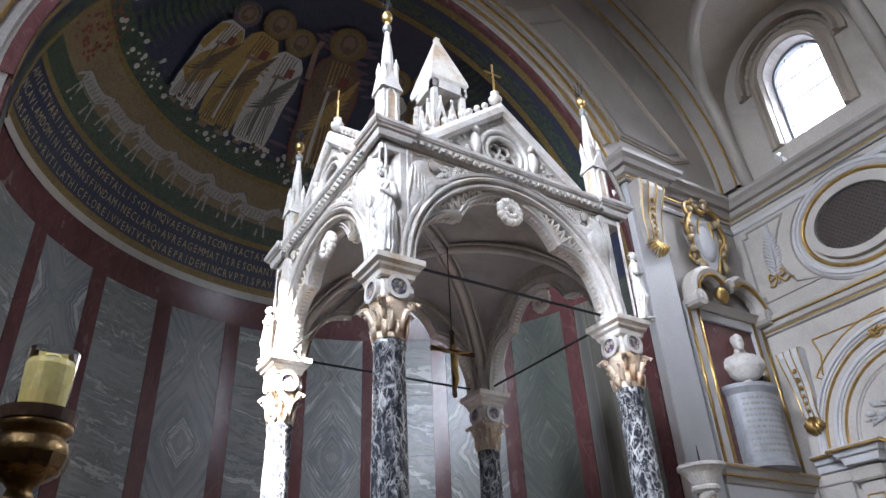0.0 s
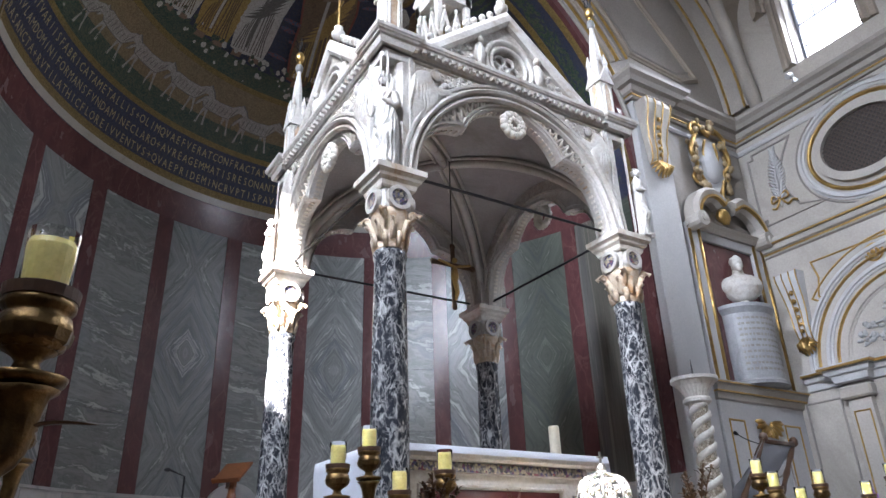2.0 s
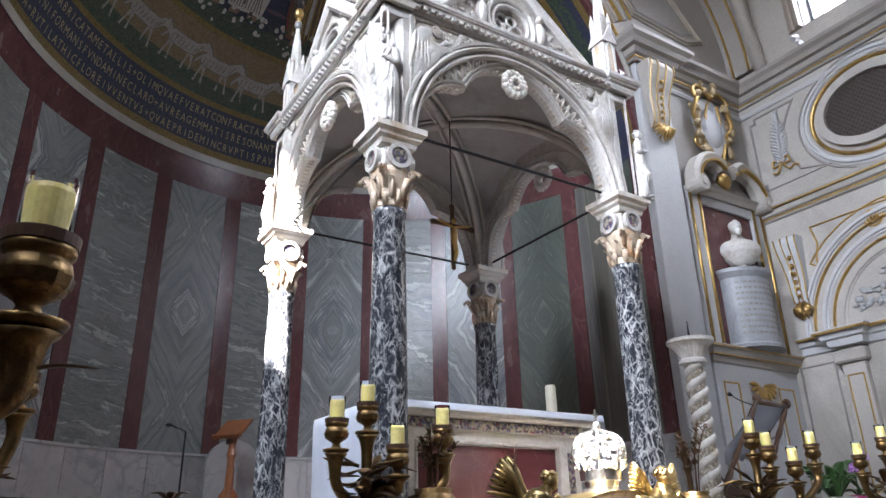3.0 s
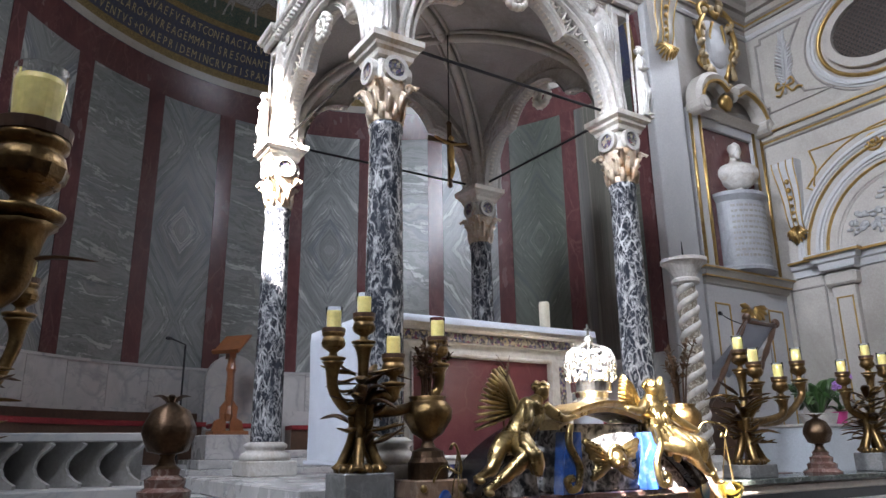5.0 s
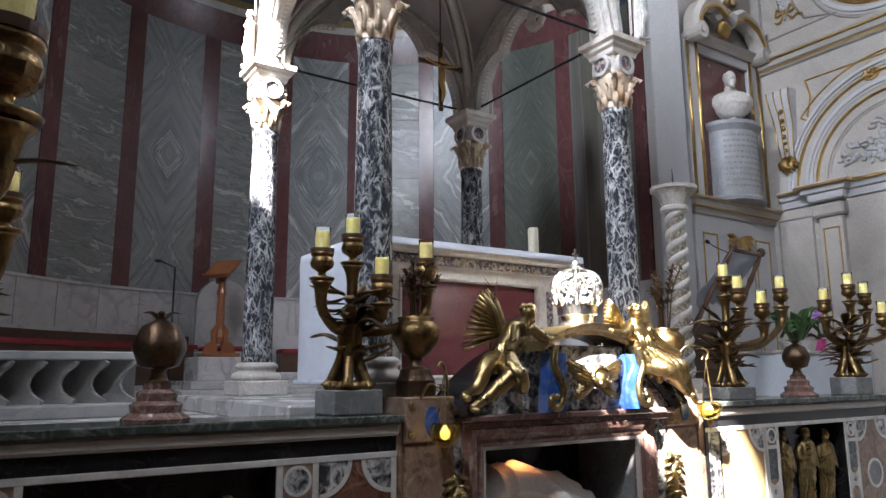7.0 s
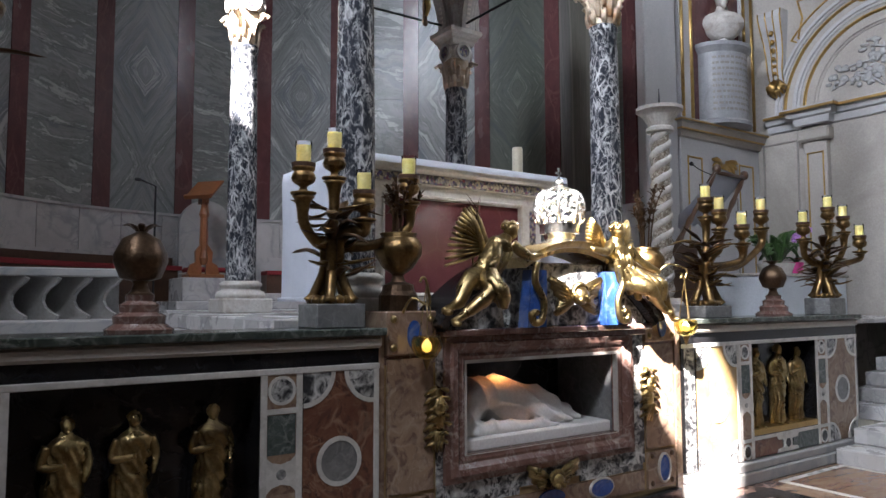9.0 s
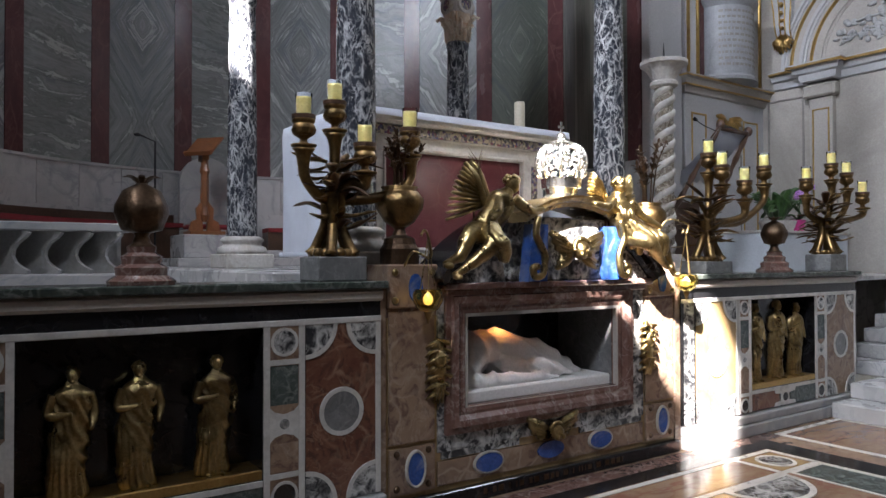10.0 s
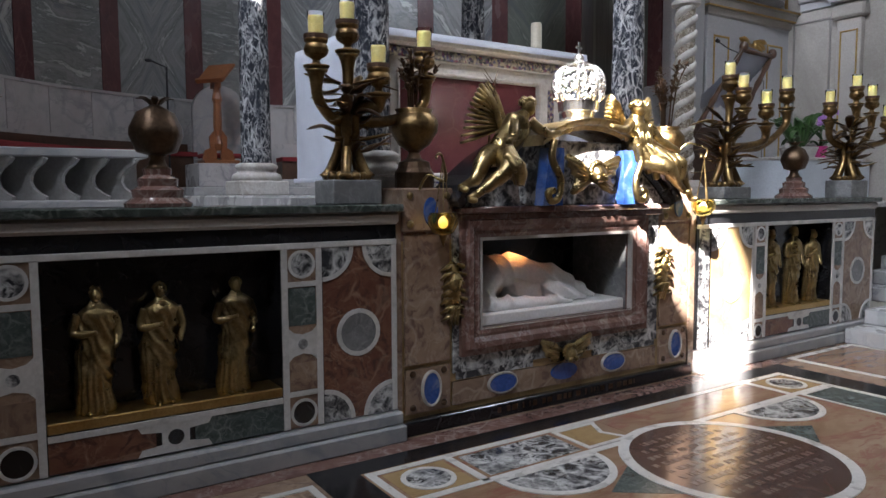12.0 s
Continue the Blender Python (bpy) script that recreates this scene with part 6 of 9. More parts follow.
def arch_side(place, width, name):
    """One side of the canopy: u from 0 to width between the outer faces."""
    half, c, z0, top = (width - 0.60) / 2 + 0.02, width / 2, AB - 0.03, TOP_Z0
    outer, inner = trefoil(c, z0, half)
    bm = bmesh.new()
    # spandrel wall: from the arch up to the cornice
    up = [(c + (p[0] - c) * 1.0, top) for p in outer]
    n = len(outer)
    for d0, d1 in ((-0.24, -0.03),):
        lo = [[bm.verts.new(place @ Vector((u, v, d))) for u, v in outer] for d in (d0, d1)]
        hi = [[bm.verts.new(place @ Vector((u, v, d))) for u, v in up] for d in (d0, d1)]
        for k in range(n - 1):
            bm.faces.new((lo[1][k], lo[1][k + 1], hi[1][k + 1], hi[1][k]))
            bm.faces.new((lo[0][k], hi[0][k], hi[0][k + 1], lo[0][k + 1]))
            bm.faces.new((lo[0][k], lo[0][k + 1], lo[1][k + 1], lo[1][k]))
    part("spandrel", bm, RELIEF_STONE, cib)
    part("arch_moulding", sweep(bmesh.new(), outer, [(-0.05, -0.10), (-0.05, -0.03), (-0.035, 0.0), (-0.015, 0.0), (-0.008, -0.03), (0.004, -0.03), (0.012, 0.02), (0.032, 0.034), (0.052, 0.02), (0.056, -0.012), (0.068, -0.012), (0.075, 0.016), (0.098, 0.022), (0.11, 0.004), (0.11, -0.06)], place), WHITE_MARBLE, cib)
    # cusped tracery
    bm = bmesh.new()
    v4 = [[bm.verts.new(place @ Vector((u, v, d))) for u, v in line] for line in (outer, inner) for d in (-0.20, -0.09)]
    for k in range(n - 1):
        bm.faces.new((v4[1][k], v4[1][k + 1], v4[3][k + 1], v4[3][k]))
        bm.faces.new((v4[0][k], v4[2][k], v4[2][k + 1], v4[0][k + 1]))
        bm.faces.new((v4[2][k], v4[3][k], v4[3][k + 1], v4[2][k + 1]))
    part("tracery", bm, WHITE_MARBLE, cib)
    part("tracery_bead", sweep(bmesh.new(), inner, [(-0.016, -0.22), (-0.022, -0.13), (-0.016, -0.075), (-0.004, -0.06), (0.008, -0.085), (0.014, -0.06), (0.03, -0.05), (0.04, -0.08), (0.04, -0.22)], place), WHITE_MARBLE, cib)
    # leaf boss at the crown and curls along the upper lobe
    bm = bmesh.new()
    for i in range(14):
        a = 2 * math.pi * i / 14
        ball(bm, place @ Vector((c + 0.115 * math.cos(a), z0 + 0.80 * half + 0.115 * math.sin(a), -0.08)), 0.042, 8, 6)
    for i in range(10):
        a = 2 * math.pi * i / 10
        ball(bm, place @ Vector((c + 0.06 * math.cos(a), z0 + 0.80 * half + 0.06 * math.sin(a), -0.06)), 0.026, 7, 5)
    part("boss", roughen(bm, 0.012, 40), OLD_MARBLE, cib, "carved leaf wreath", smooth=True)
    bm = bmesh.new()
    rnd = random.Random(5)
    for k in range(2, n - 2, 2):
        (u, v), (u2, v2) = inner[k], inner[k + 1]
        tan = Vector((u2 - u, v2 - v)).normalized()
        nor = Vector((tan.y, -tan.x))
        quad = [Vector((u, v)) + tan * a + nor * b for a, b in ((-0.011, -0.01), (0.011, -0.01), (0.011, 0.032), (-0.011, 0.032))]
        plate(bm, [tuple(q) for q in quad], 0.05, place @ Matrix.Translation((0, 0, -0.17)))
    tagged(part("soffit_block", bm, OLD_MARBLE, cib), kind="stuff")
    bm = bmesh.new()
    for k in range(8, n - 8, 3):
        (u, v), (u1, v1) = inner[k], outer[k]
        gap = math.hypot(u1 - u, v1 - v)
        if gap > 0.10 and abs(u - c) > 0.22:
            away = Vector((u1 - u, v1 - v)).normalized()
            side = Vector((-away.y, away.x))
            mid = Vector((u, v)) + away * gap * 0.5
            for sg in (-1, 1):
                pts = [mid - away * gap * 0.30, mid + side * sg * 0.022 + away * gap * 0.0, mid + side * sg * 0.040 + away * gap * 0.22, mid + side * sg * 0.018 + away * gap * 0.30]
                tube(bm, [place @ Vector((p.x, p.y, d)) for p, d in zip(pts, (-0.09, -0.065, -0.05, -0.07))], [0.010, 0.020, 0.016, 0.006], 6, flat=0.6)
            ball(bm, place @ Vector((mid.x, mid.y, -0.07)), 0.016, 7, 5)
    tagged(part("leaf_relief", roughen(bm, 0.006, 45), OLD_MARBLE, cib, smooth=True), kind="stuff")
    # relief figures and leaves in the spandrels
    for sg in (-1, 1):
        f = part("relief_figure", leaning_figure(sg, 4 + sg), WHITE_MARBLE, cib, "carved robed figure in relief leaning over the arch", smooth=True)
        f.matrix_basis = place @ Matrix.Translation((c + sg * (half - 0.02), TOP_Z0 - 0.40, -0.03)) @ Matrix.Diagonal((0.86, 0.86, 0.42, 1))
    bm = bmesh.new()
    for sg in (-1, 1):
        for i in range(26):
            t = rnd.random()
            u = c + sg * (half * (0.45 + 0.35 * t))
            v = min(top - 0.05, z0 + math.sqrt(max(0, half ** 2 - (u - c) ** 2)) + 0.12 + 0.1 * rnd.random())
            ball(bm, place @ Vector((u, v, -0.03)), (0.03, 0.03, 0.03), 6, 4)
    part("relief_ground", roughen(bm, 0.012, 50), WHITE_MARBLE, cib, smooth=True)
    bm = bmesh.new()
    for i in range(230):
        u = 0.32 + (width - 0.64) * rnd.random()
        lo_z = z0 + math.sqrt(max(0, half ** 2 - (u - c) ** 2)) + 0.13
        if lo_z < top - 0.04:
            v = lo_z + (top - 0.03 - lo_z) * rnd.random()
            ball(bm, place @ Vector((u, v, -0.03)), (0.011 + 0.008 * rnd.random(),) * 3, 5, 4)
    tagged(part("carved_ground", bm, OLD_MARBLE, cib), kind="stuff")
    part("panel_line", sweep(bmesh.new(), [(0.31, z0 + 0.1), (0.31, top - 0.02), (width - 0.31, top - 0.02), (width - 0.31, z0 + 0.1)], bead(0.014, 0.02), place @ Matrix.Translation((0, 0, -0.03))), OLD_MARBLE, cib)
    for u in (0.04, 0.26, width - 0.26, width - 0.04):
        part("pier_bead", sweep(bmesh.new(), [(u, AB + 0.06), (u, top - 0.04)], bead(0.012, 0.014), place), WHITE_MARBLE, cib)
    # dentil course under the cornice
    den = boxed(-0.018, 0.018, -0.02, 0.02, -0.022, 0.022)
    me = bpy.data.meshes.new("dentil")
    den.to_mesh(me)
    den.free()
    me.materials.append(WHITE_MARBLE)
    k = int(width / 0.075)
    for i in range(1, k):
        ob = part_mesh("dentil", me, None, cib)
        ob.matrix_basis = place @ Matrix.Translation((width * i / k, TOP_Z0 + 0.05, 0.045))


SIDES = [wall_place((FX0, FY0, 0), (1, 0, 0), (0, -1, 0)), wall_place((FX0, FY1, 0), (0, -1, 0), (-1, 0, 0)), wall_place((FX1, FY0, 0), (0, 1, 0), (1, 0, 0)), wall_place((FX1, FY1, 0), (-1, 0, 0), (0, 1, 0))]
WIDTHS = [FX1 - FX0, FY1 - FY0, FY1 - FY0, FX1 - FX0]
for pl, w in zip(SIDES, WIDTHS):
    arch_side(pl, w, "side")

# cornice that breaks forward over the corner piers
CPROF = [(0.0, -0.05), (0.0, 0.015), (0.035, 0.03), (0.05, 0.035), (0.10, 0.04), (0.11, 0.075), (0.14, 0.085), (0.15, 0.11), (0.165, 0.115), (0.18, 0.13), (0.23, 0.135), (0.24, 0.08), (0.25, -0.2)]
CPROF = [(0.66 * h, 0.62 * o) for h, o in CPROF]
e = 0.045
line = []
for (x, y, sx, sy) in ((FX0, FY0, -1, -1), (FX1, FY0, 1, -1), (FX1, FY1, 1, 1), (FX0, FY1, -1, 1)):
    a = [(x, y - sy * 0.26), (x + sx * e, y - sy * 0.26), (x + sx * e, y + sy * e), (x - sx * 0.26, y + sy * e), (x - sx * 0.26, y)]
    line += a if (sx, sy) in ((-1, -1), (1, 1)) else a[::-1]
cornice(line + line[:1], TOP_Z0, CPROF, WHITE_MARBLE, "cornice", cib)
part("cornice_top", boxed(FX0 - 0.02, FX1 + 0.02, FY0 - 0.02, FY1 + 0.02, TOP_Z1 - 0.06, TOP_Z1 - 0.01), WHITE_MARBLE, cib)

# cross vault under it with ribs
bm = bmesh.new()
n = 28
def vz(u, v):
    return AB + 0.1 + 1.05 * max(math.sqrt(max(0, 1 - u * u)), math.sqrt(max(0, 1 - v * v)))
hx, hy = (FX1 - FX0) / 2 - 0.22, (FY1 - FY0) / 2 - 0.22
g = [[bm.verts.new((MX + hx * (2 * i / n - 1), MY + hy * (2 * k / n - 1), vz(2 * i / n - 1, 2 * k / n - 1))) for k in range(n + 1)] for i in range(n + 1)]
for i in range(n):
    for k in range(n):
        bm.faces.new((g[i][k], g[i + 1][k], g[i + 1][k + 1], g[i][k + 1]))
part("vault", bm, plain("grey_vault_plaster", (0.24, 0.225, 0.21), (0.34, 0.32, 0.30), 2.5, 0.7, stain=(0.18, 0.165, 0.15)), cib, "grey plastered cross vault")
for sx, sy in ((1, 1), (1, -1), (-1, 1), (-1, -1)):
    pts = [(MX + sx * hx * t, MY + sy * hy * t, vz(t, t) - 0.03) for t in np.linspace(0, 0.995, 18)]
    part("vault_rib", tube(bmesh.new(), pts, 0.05, 8), MOULD_STONE, cib, "carved stone rib", smooth=True)
    for off in (-0.06, 0.06):
        part("rib_roll", tube(bmesh.new(), [(x + off * sy, y - off * sx, z + 0.02) for x, y, z in pts], 0.02, 6), MOULD_STONE, cib, smooth=True)


# gables with rose, crockets, cross
def gable(place, width, apex):
    base = TOP_Z1 + 0.0
    half = width / 2 - 0.40
    c = width / 2
    tri = [(c - half, base), (c + half, base), (c, apex)]
    bm = bmesh.new()
    # wall with the round hole
    k = 48
    hole = blob_outline(c, base + 0.24, 0.20, 0.20, k)
    def on_tri(a):
        d = Vector((math.cos(a), math.sin(a)))
        o = Vector((c, base + 0.24))
        best = 9
        for i in range(3):
            p, q = Vector(tri[i]), Vector(tri[(i + 1) % 3])
            ed = q - p
            den = d.x * ed.y - d.y * ed.x
            if abs(den) > 1e-9:
                t = ((p.x - o.x) * ed.y - (p.y - o.y) * ed.x) / den
                s = ((p.x - o.x) * d.y - (p.y - o.y) * d.x) / den
                if t > 0 and -1e-6 <= s <= 1 + 1e-6:
                    best = min(best, t)
        return tuple(o + d * best)
    edge = [on_tri(2 * math.pi * i / k) for i in range(k)]
    ring_plate(bm, edge, hole, 0.14, place @ Matrix.Translation((0, 0, -0.22)))
    part("gable_wall", bm, RELIEF_STONE, cib)
    bm = bmesh.new()
    sweep(bm, [tri[1], tri[2], tri[0]], [(-0.05, -0.24), (-0.05, -0.03), (0.0, 0.0), (0.06, 0.0), (0.09, -0.03), (0.09, -0.24)], place)
    part("gable_coping", bm, WHITE_MARBLE, cib)
    for r, w, h in ((0.285, 0.03, 0.05), (0.215, 0.022, 0.035)):
        part("rose_rim", sweep(bmesh.new(), blob_outline(c, base + 0.24, r, r, 40), bead(w, h), place @ Matrix.Translation((0, 0, -0.09)), True), WHITE_MARBLE, cib, smooth=True)
    bm = bmesh.new()
    for i in range(6):
        a = 2 * math.pi * i / 6
        sweep(bm, blob_outline(c + 0.115 * math.cos(a), base + 0.24 + 0.115 * math.sin(a), 0.062, 0.062, 14), bead(0.016, 0.03), place @ Matrix.Translation((0, 0, -0.16)), True)
    sweep(bm, blob_outline(c, base + 0.24, 0.04, 0.04, 12), bead(0.018, 0.04), place @ Matrix.Translation((0, 0, -0.16)), True)
    part("rose_tracery", bm, WHITE_MARBLE, cib, smooth=True)
    # brown disc closes the hole and paints the shade behind the tracery
    part("rose_void", plate(bmesh.new(), blob_outline(c, base + 0.24, 0.2, 0.2, 24), 0.01, place @ Matrix.Translation((0, 0, -0.215))), plain("pierced_shadow_stone", (0.20, 0.15, 0.12), (0.28, 0.22, 0.18), 9, 0.7), cib)
    bm = bmesh.new()
    rnd = random.Random(8)
    for sg in (-1, 1):
        ball(bm, place @ Vector((c + sg * 0.36, base + 0.24, -0.06)), (0.06, 0.06, 0.15), 10, 8)
        ball(bm, place @ Vector((c + sg * 0.36, base + 0.42, -0.05)), 0.045, 9, 7)
        for i in range(34):
            t = 0.42 + 0.48 * rnd.random()
            ball(bm, place @ Vector((c + sg * half * t, base + 0.05 + (apex - base) * (1 - t) * rnd.random() * 0.8, -0.08)), (0.035, 0.03, 0.025), 6, 4)
    part("gable_relief", roughen(bm, 0.015, 40), WHITE_MARBLE, cib, "carved angels and leaves in low relief", smooth=True)
    for sg in (-1, 1):
        for i in range(1, 10):
            t = i / 10
            u, v = c + sg * (half * (1 - t) + 0.05), base + (apex - base) * t + 0.11
            bm = ball(bmesh.new(), (0, 0, 0), 0.038, 8, 6)
            tube(bm, [(0, 0, -0.06), (0.012, 0, 0)], [0.018, 0.024], 6)
            ob = part("crocket", bm, WHITE_MARBLE, cib, smooth=True)
            ob.matrix_basis = Matrix.Translation(place @ Vector((u, v, -0.12)))
    top = place @ Vector((c, apex + 0.10, -0.12))
    bm = turned([(0.03, 0), (0.07, 0.05), (0.075, 0.09), (0.04, 0.14), (0.05, 0.17), (0.015, 0.2)], 12)
    ob = part("finial", bm, WHITE_MARBLE, cib, smooth=True)
    ob.matrix_basis = Matrix.Translation(top)
    bm = bmesh.new()
    tube(bm, [(0, 0, 0.18), (0, 0, 0.60)], 0.012, 6)
    ax = (place.to_3x3() @ Vector((1, 0, 0)))
    tube(bm, [-ax * 0.11 + Vector((0, 0, 0.46)), ax * 0.11 + Vector((0, 0, 0.46))], 0.012, 6)
    ob = part("cross", bm, GILT, cib, "thin gilded cross")
    ob.matrix_basis = Matrix.Translation(top)


GAB = 7.12
for pl, w in zip(SIDES, WIDTHS):
    gable(pl, w, GAB)

# crossing saddle roofs behind the gables
bm = bmesh.new()
for (ax, x0, x1, c, half) in (("x", FX0 + 0.2, FX1 - 0.2, MY, (FY1 - FY0) / 2 - 0.42), ("y", FY0 + 0.2, FY1 - 0.2, MX, (FX1 - FX0) / 2 - 0.42)):
    q = []
    for t in (x0, x1):
        for o, z in ((-half, TOP_Z1 - 0.02), (0, GAB - 0.05), (half, TOP_Z1 - 0.02)):
            q.append(bm.verts.new((t, c + o, z) if ax == "x" else (c + o, t, z)))
    bm.faces.new((q[0], q[1], q[4], q[3]))
    bm.faces.new((q[1], q[2], q[5], q[4]))
    bm.faces.new((q[0], q[3], q[5], q[2]))
part("roof", bm, OLD_MARBLE, cib)
bm = bmesh.new()
for i in range(24):
    ball(bm, (MX, FY0 + 0.3 + i * (FY1 - FY0 - 0.6) / 23, GAB + 0.02), 0.04, 8, 6)
    ball(bm, (FX0 + 0.3 + i * (FX1 - FX0 - 0.6) / 23, MY, GAB + 0.02), 0.04, 8, 6)
part("ridge_crest", bm, WHITE_MARBLE, cib, smooth=True)


# pinnacles
def pinnacle(x, y):
    p = part("pinnacle", boxed(-0.15, 0.15, -0.15, 0.15, 0, 0.06, bevel=0.01), WHITE_MARBLE, cib)
    p.matrix_basis = pose(x, y, TOP_Z1) @ Matrix.Diagonal((0.86, 0.86, 1.22, 1))
    part("pinnacle_shaft", boxed(-0.105, 0.105, -0.105, 0.105, 0.06, 0.50, bevel=0.01), WHITE_MARBLE, p)
    for k in range(4):
        pl = Matrix.Rotation(k * math.pi / 2, 4, "Z") @ wall_place((0, -0.105, 0), (1, 0, 0), (0, -1, 0))
        part("gablet", plate(bmesh.new(), [(-0.125, 0.42), (0.125, 0.42), (0.0, 0.60)], 0.03, pl), WHITE_MARBLE, p)
        part("lancet", sweep(bmesh.new(), [(-0.055, 0.10), (-0.055, 0.36), (0, 0.44), (0.055, 0.36), (0.055, 0.10)], bead(0.014, 0.018), pl, True), WHITE_MARBLE, p)
        part("lancet_panel", plate(bmesh.new(), [(-0.045, 0.11), (0.045, 0.11), (0.045, 0.35), (0, 0.42), (-0.045, 0.35)], 0.004, pl), CAPITAL_GILT, p)
        sp = Matrix.Rotation(k * math.pi / 2 + math.pi / 4, 4, "Z") @ Matrix.Translation((0.105, 0, 0.5))
        b = turned([(0.03, 0), (0.03, 0.16), (0.04, 0.17), (0.004, 0.29)], 6)
        ob = part("small_spire", b, WHITE_MARBLE, p)
        ob.matrix_basis = sp
    b = bmesh.new()
    lathe(b, [(0.115, 0.50), (0.085, 0.66), (0.062, 0.9), (0.034, 1.06), (0.03, 1.12)], 8)
    part("spire", b, WHITE_MARBLE, p)
    part("stone_ball", ball(bmesh.new(), (0, 0, 1.16), 0.056, 16, 10), GREY_BLOCK, p, "grey stone ball", smooth=True)
    b = ball(bmesh.new(), (0, 0, 1.30), 0.066, 16, 10)
    lathe(b, [(0.02, 1.2), (0.03, 1.24), (0.02, 1.26)], 10)
    part("gilt_ball", b, GILT, p, "gilded ball", smooth=True)
    b = bmesh.new()
    tube(b, [(0, 0, 1.34), (0, 0, 1.56)], 0.008, 5)
    for k in range(4):
        a = k * math.pi / 2
        tube(b, curve_pts([(0, 0, 1.38), (0.06 * math.cos(a), 0.06 * math.sin(a), 1.42), (0.05 * math.cos(a), 0.05 * math.sin(a), 1.48), (0.08 * math.cos(a), 0.08 * math.sin(a), 1.50)], 4), 0.006, 5)
    part("finial", b, IRON, p, "thin wrought finial")


for x in (FX0 + 0.12, FX1 - 0.12):
    for y in (FY0 + 0.12, FY1 - 0.12):
        pinnacle(x, y)

# central turret
tur = part("turret", boxed(-0.34, 0.34, -0.34, 0.34, 0, 0.4, bevel=0.02), WHITE_MARBLE, cib, "open gabled turret")
tur.matrix_basis = pose(MX + 0.0, MY - 0.1, GAB - 0.41) @ Matrix.Diagonal((0.74, 0.74, 1.0, 1))
for sx in (-1, 1):
    for sy in (-1, 1):
        part("turret_post", boxed(sx * 0.27 - 0.05, sx * 0.27 + 0.05, sy * 0.27 - 0.05, sy * 0.27 + 0.05, 0.4, 1.62, bevel=0.008), WHITE_MARBLE, tur)
        b = turned([(0.035, 0.4), (0.035, 0.9), (0.045, 0.92), (0.004, 1.12)], 6)
        ob = part("turret_spire", b, WHITE_MARBLE, tur)
        ob.matrix_basis = pose(sx * 0.37, sy * 0.37, 0.0)
for k in range(4):
    pl = Matrix.Rotation(k * math.pi / 2, 4, "Z") @ wall_place((0, -0.34, 0), (1, 0, 0), (0, -1, 0))
    for u in (-0.22, 0.0, 0.22):
        part("gablet", ring_plate(bmesh.new(), [(u - 0.11, 0.36), (u + 0.11, 0.36), (u + 0.11, 0.86), (u, 1.20), (u - 0.11, 0.86)], [(u - 0.07, 0.42), (u + 0.07, 0.42), (u + 0.07, 0.82), (u, 1.02), (u - 0.07, 0.82)], 0.05, pl), WHITE_MARBLE, tur)
        part("gablet_ball", ball(bmesh.new(), pl @ Vector((u, 1.23, 0.025)), 0.03, 8, 6), WHITE_MARBLE, tur, smooth=True)
    part("turret_lintel", boxed(-0.34, 0.34, -0.34, -0.22, 1.42, 1.60), WHITE_MARBLE, tur).matrix_basis = Matrix.Rotation(k * math.pi / 2, 4, "Z")
b = bmesh.new()
rows = [[b.verts.new((sx * w, sy * w, z)) for sx, sy in ((-1, -1), (1, -1), (1, 1), (-1, 1))] for w, z in ((0.34, 1.56), (0.37, 1.60), (0.36, 1.66), (0.04, 2.52), (0.05, 2.56), (0.0, 2.62))]
for p, q in zip(rows, rows[1:]):
    for k in range(4):
        b.faces.new((p[k], p[(k + 1) % 4], q[(k + 1) % 4], q[k]))
b.faces.new(rows[0])
part("turret_roof", b, OLD_MARBLE, tur, "scaled pyramid roof")

# corner statues on the abaci
for i, (x, y, h, turn, sd, lab) in enumerate(((FX0 + 0.035, FY0 + 0.035, 0.92, -45, 21, "crowned standing saint in white marble at the canopy corner"), (FX1 + 0.06, FY0 - 0.02, 0.82, 40, 22, "standing youth in white marble at the canopy corner"), (FX0 - 0.06, FY1 - 0.06, 0.66, -110, 23, "white marble corner figure lit by the sun"), (FX1 + 0.1, FY1 - 0.1, 0.9, 120, 24, "white marble corner figure of the canopy"))):
    s = tagged(part("statue", draped(h, sd, 0.01, 0.25, crown=i == 0), WHITE_MARBLE, smooth=True), lab, "statue")
    s.matrix_basis = pose(x, y, AB, 0, 0, turn)

# iron tie rods and the hanging crucifix
for a, b in ((0, 1), (0, 2), (1, 3), (2, 3)):
    (x0, y0), (x1, y1) = COLS[a], COLS[b]
    tagged(part("tie_rod", tube(bmesh.new(), [(x0, y0, AB + 0.06), (x1, y1, AB + 0.06)], 0.014, 8), IRON), "dark iron tie rod between the canopy's columns", "rod", "tie rods of the canopy")
cr = thing("hanging_crucifix", (MX, MY - 0.1, 4.32), label="small dark bronze crucifix hanging on a cord from the vault", category="crucifix")
b = boxed(-0.022, 0.022, -0.012, 0.012, 0.0, 0.66, bevel=0.004)
box(b, -0.24, 0.24, -0.012, 0.012, 0.43, 0.475, bevel=0.004)
for p in ((-0.24, 0.452), (0.24, 0.452), (0, 0.66), (0, 0.0)):
    ball(b, (p[0], 0, p[1]), (0.035, 0.015, 0.035), 8, 6)
part("cross", b, BRONZE_BROWN, cr)
b = ball(bmesh.new(), (0, -0.03, 0.33), (0.04, 0.03, 0.11), 10, 8)
ball(b, (0, -0.035, 0.49), 0.03, 8, 6)
tube(b, [(-0.19, -0.03, 0.47), (0, -0.03, 0.42), (0.19, -0.03, 0.47)], 0.014, 6)
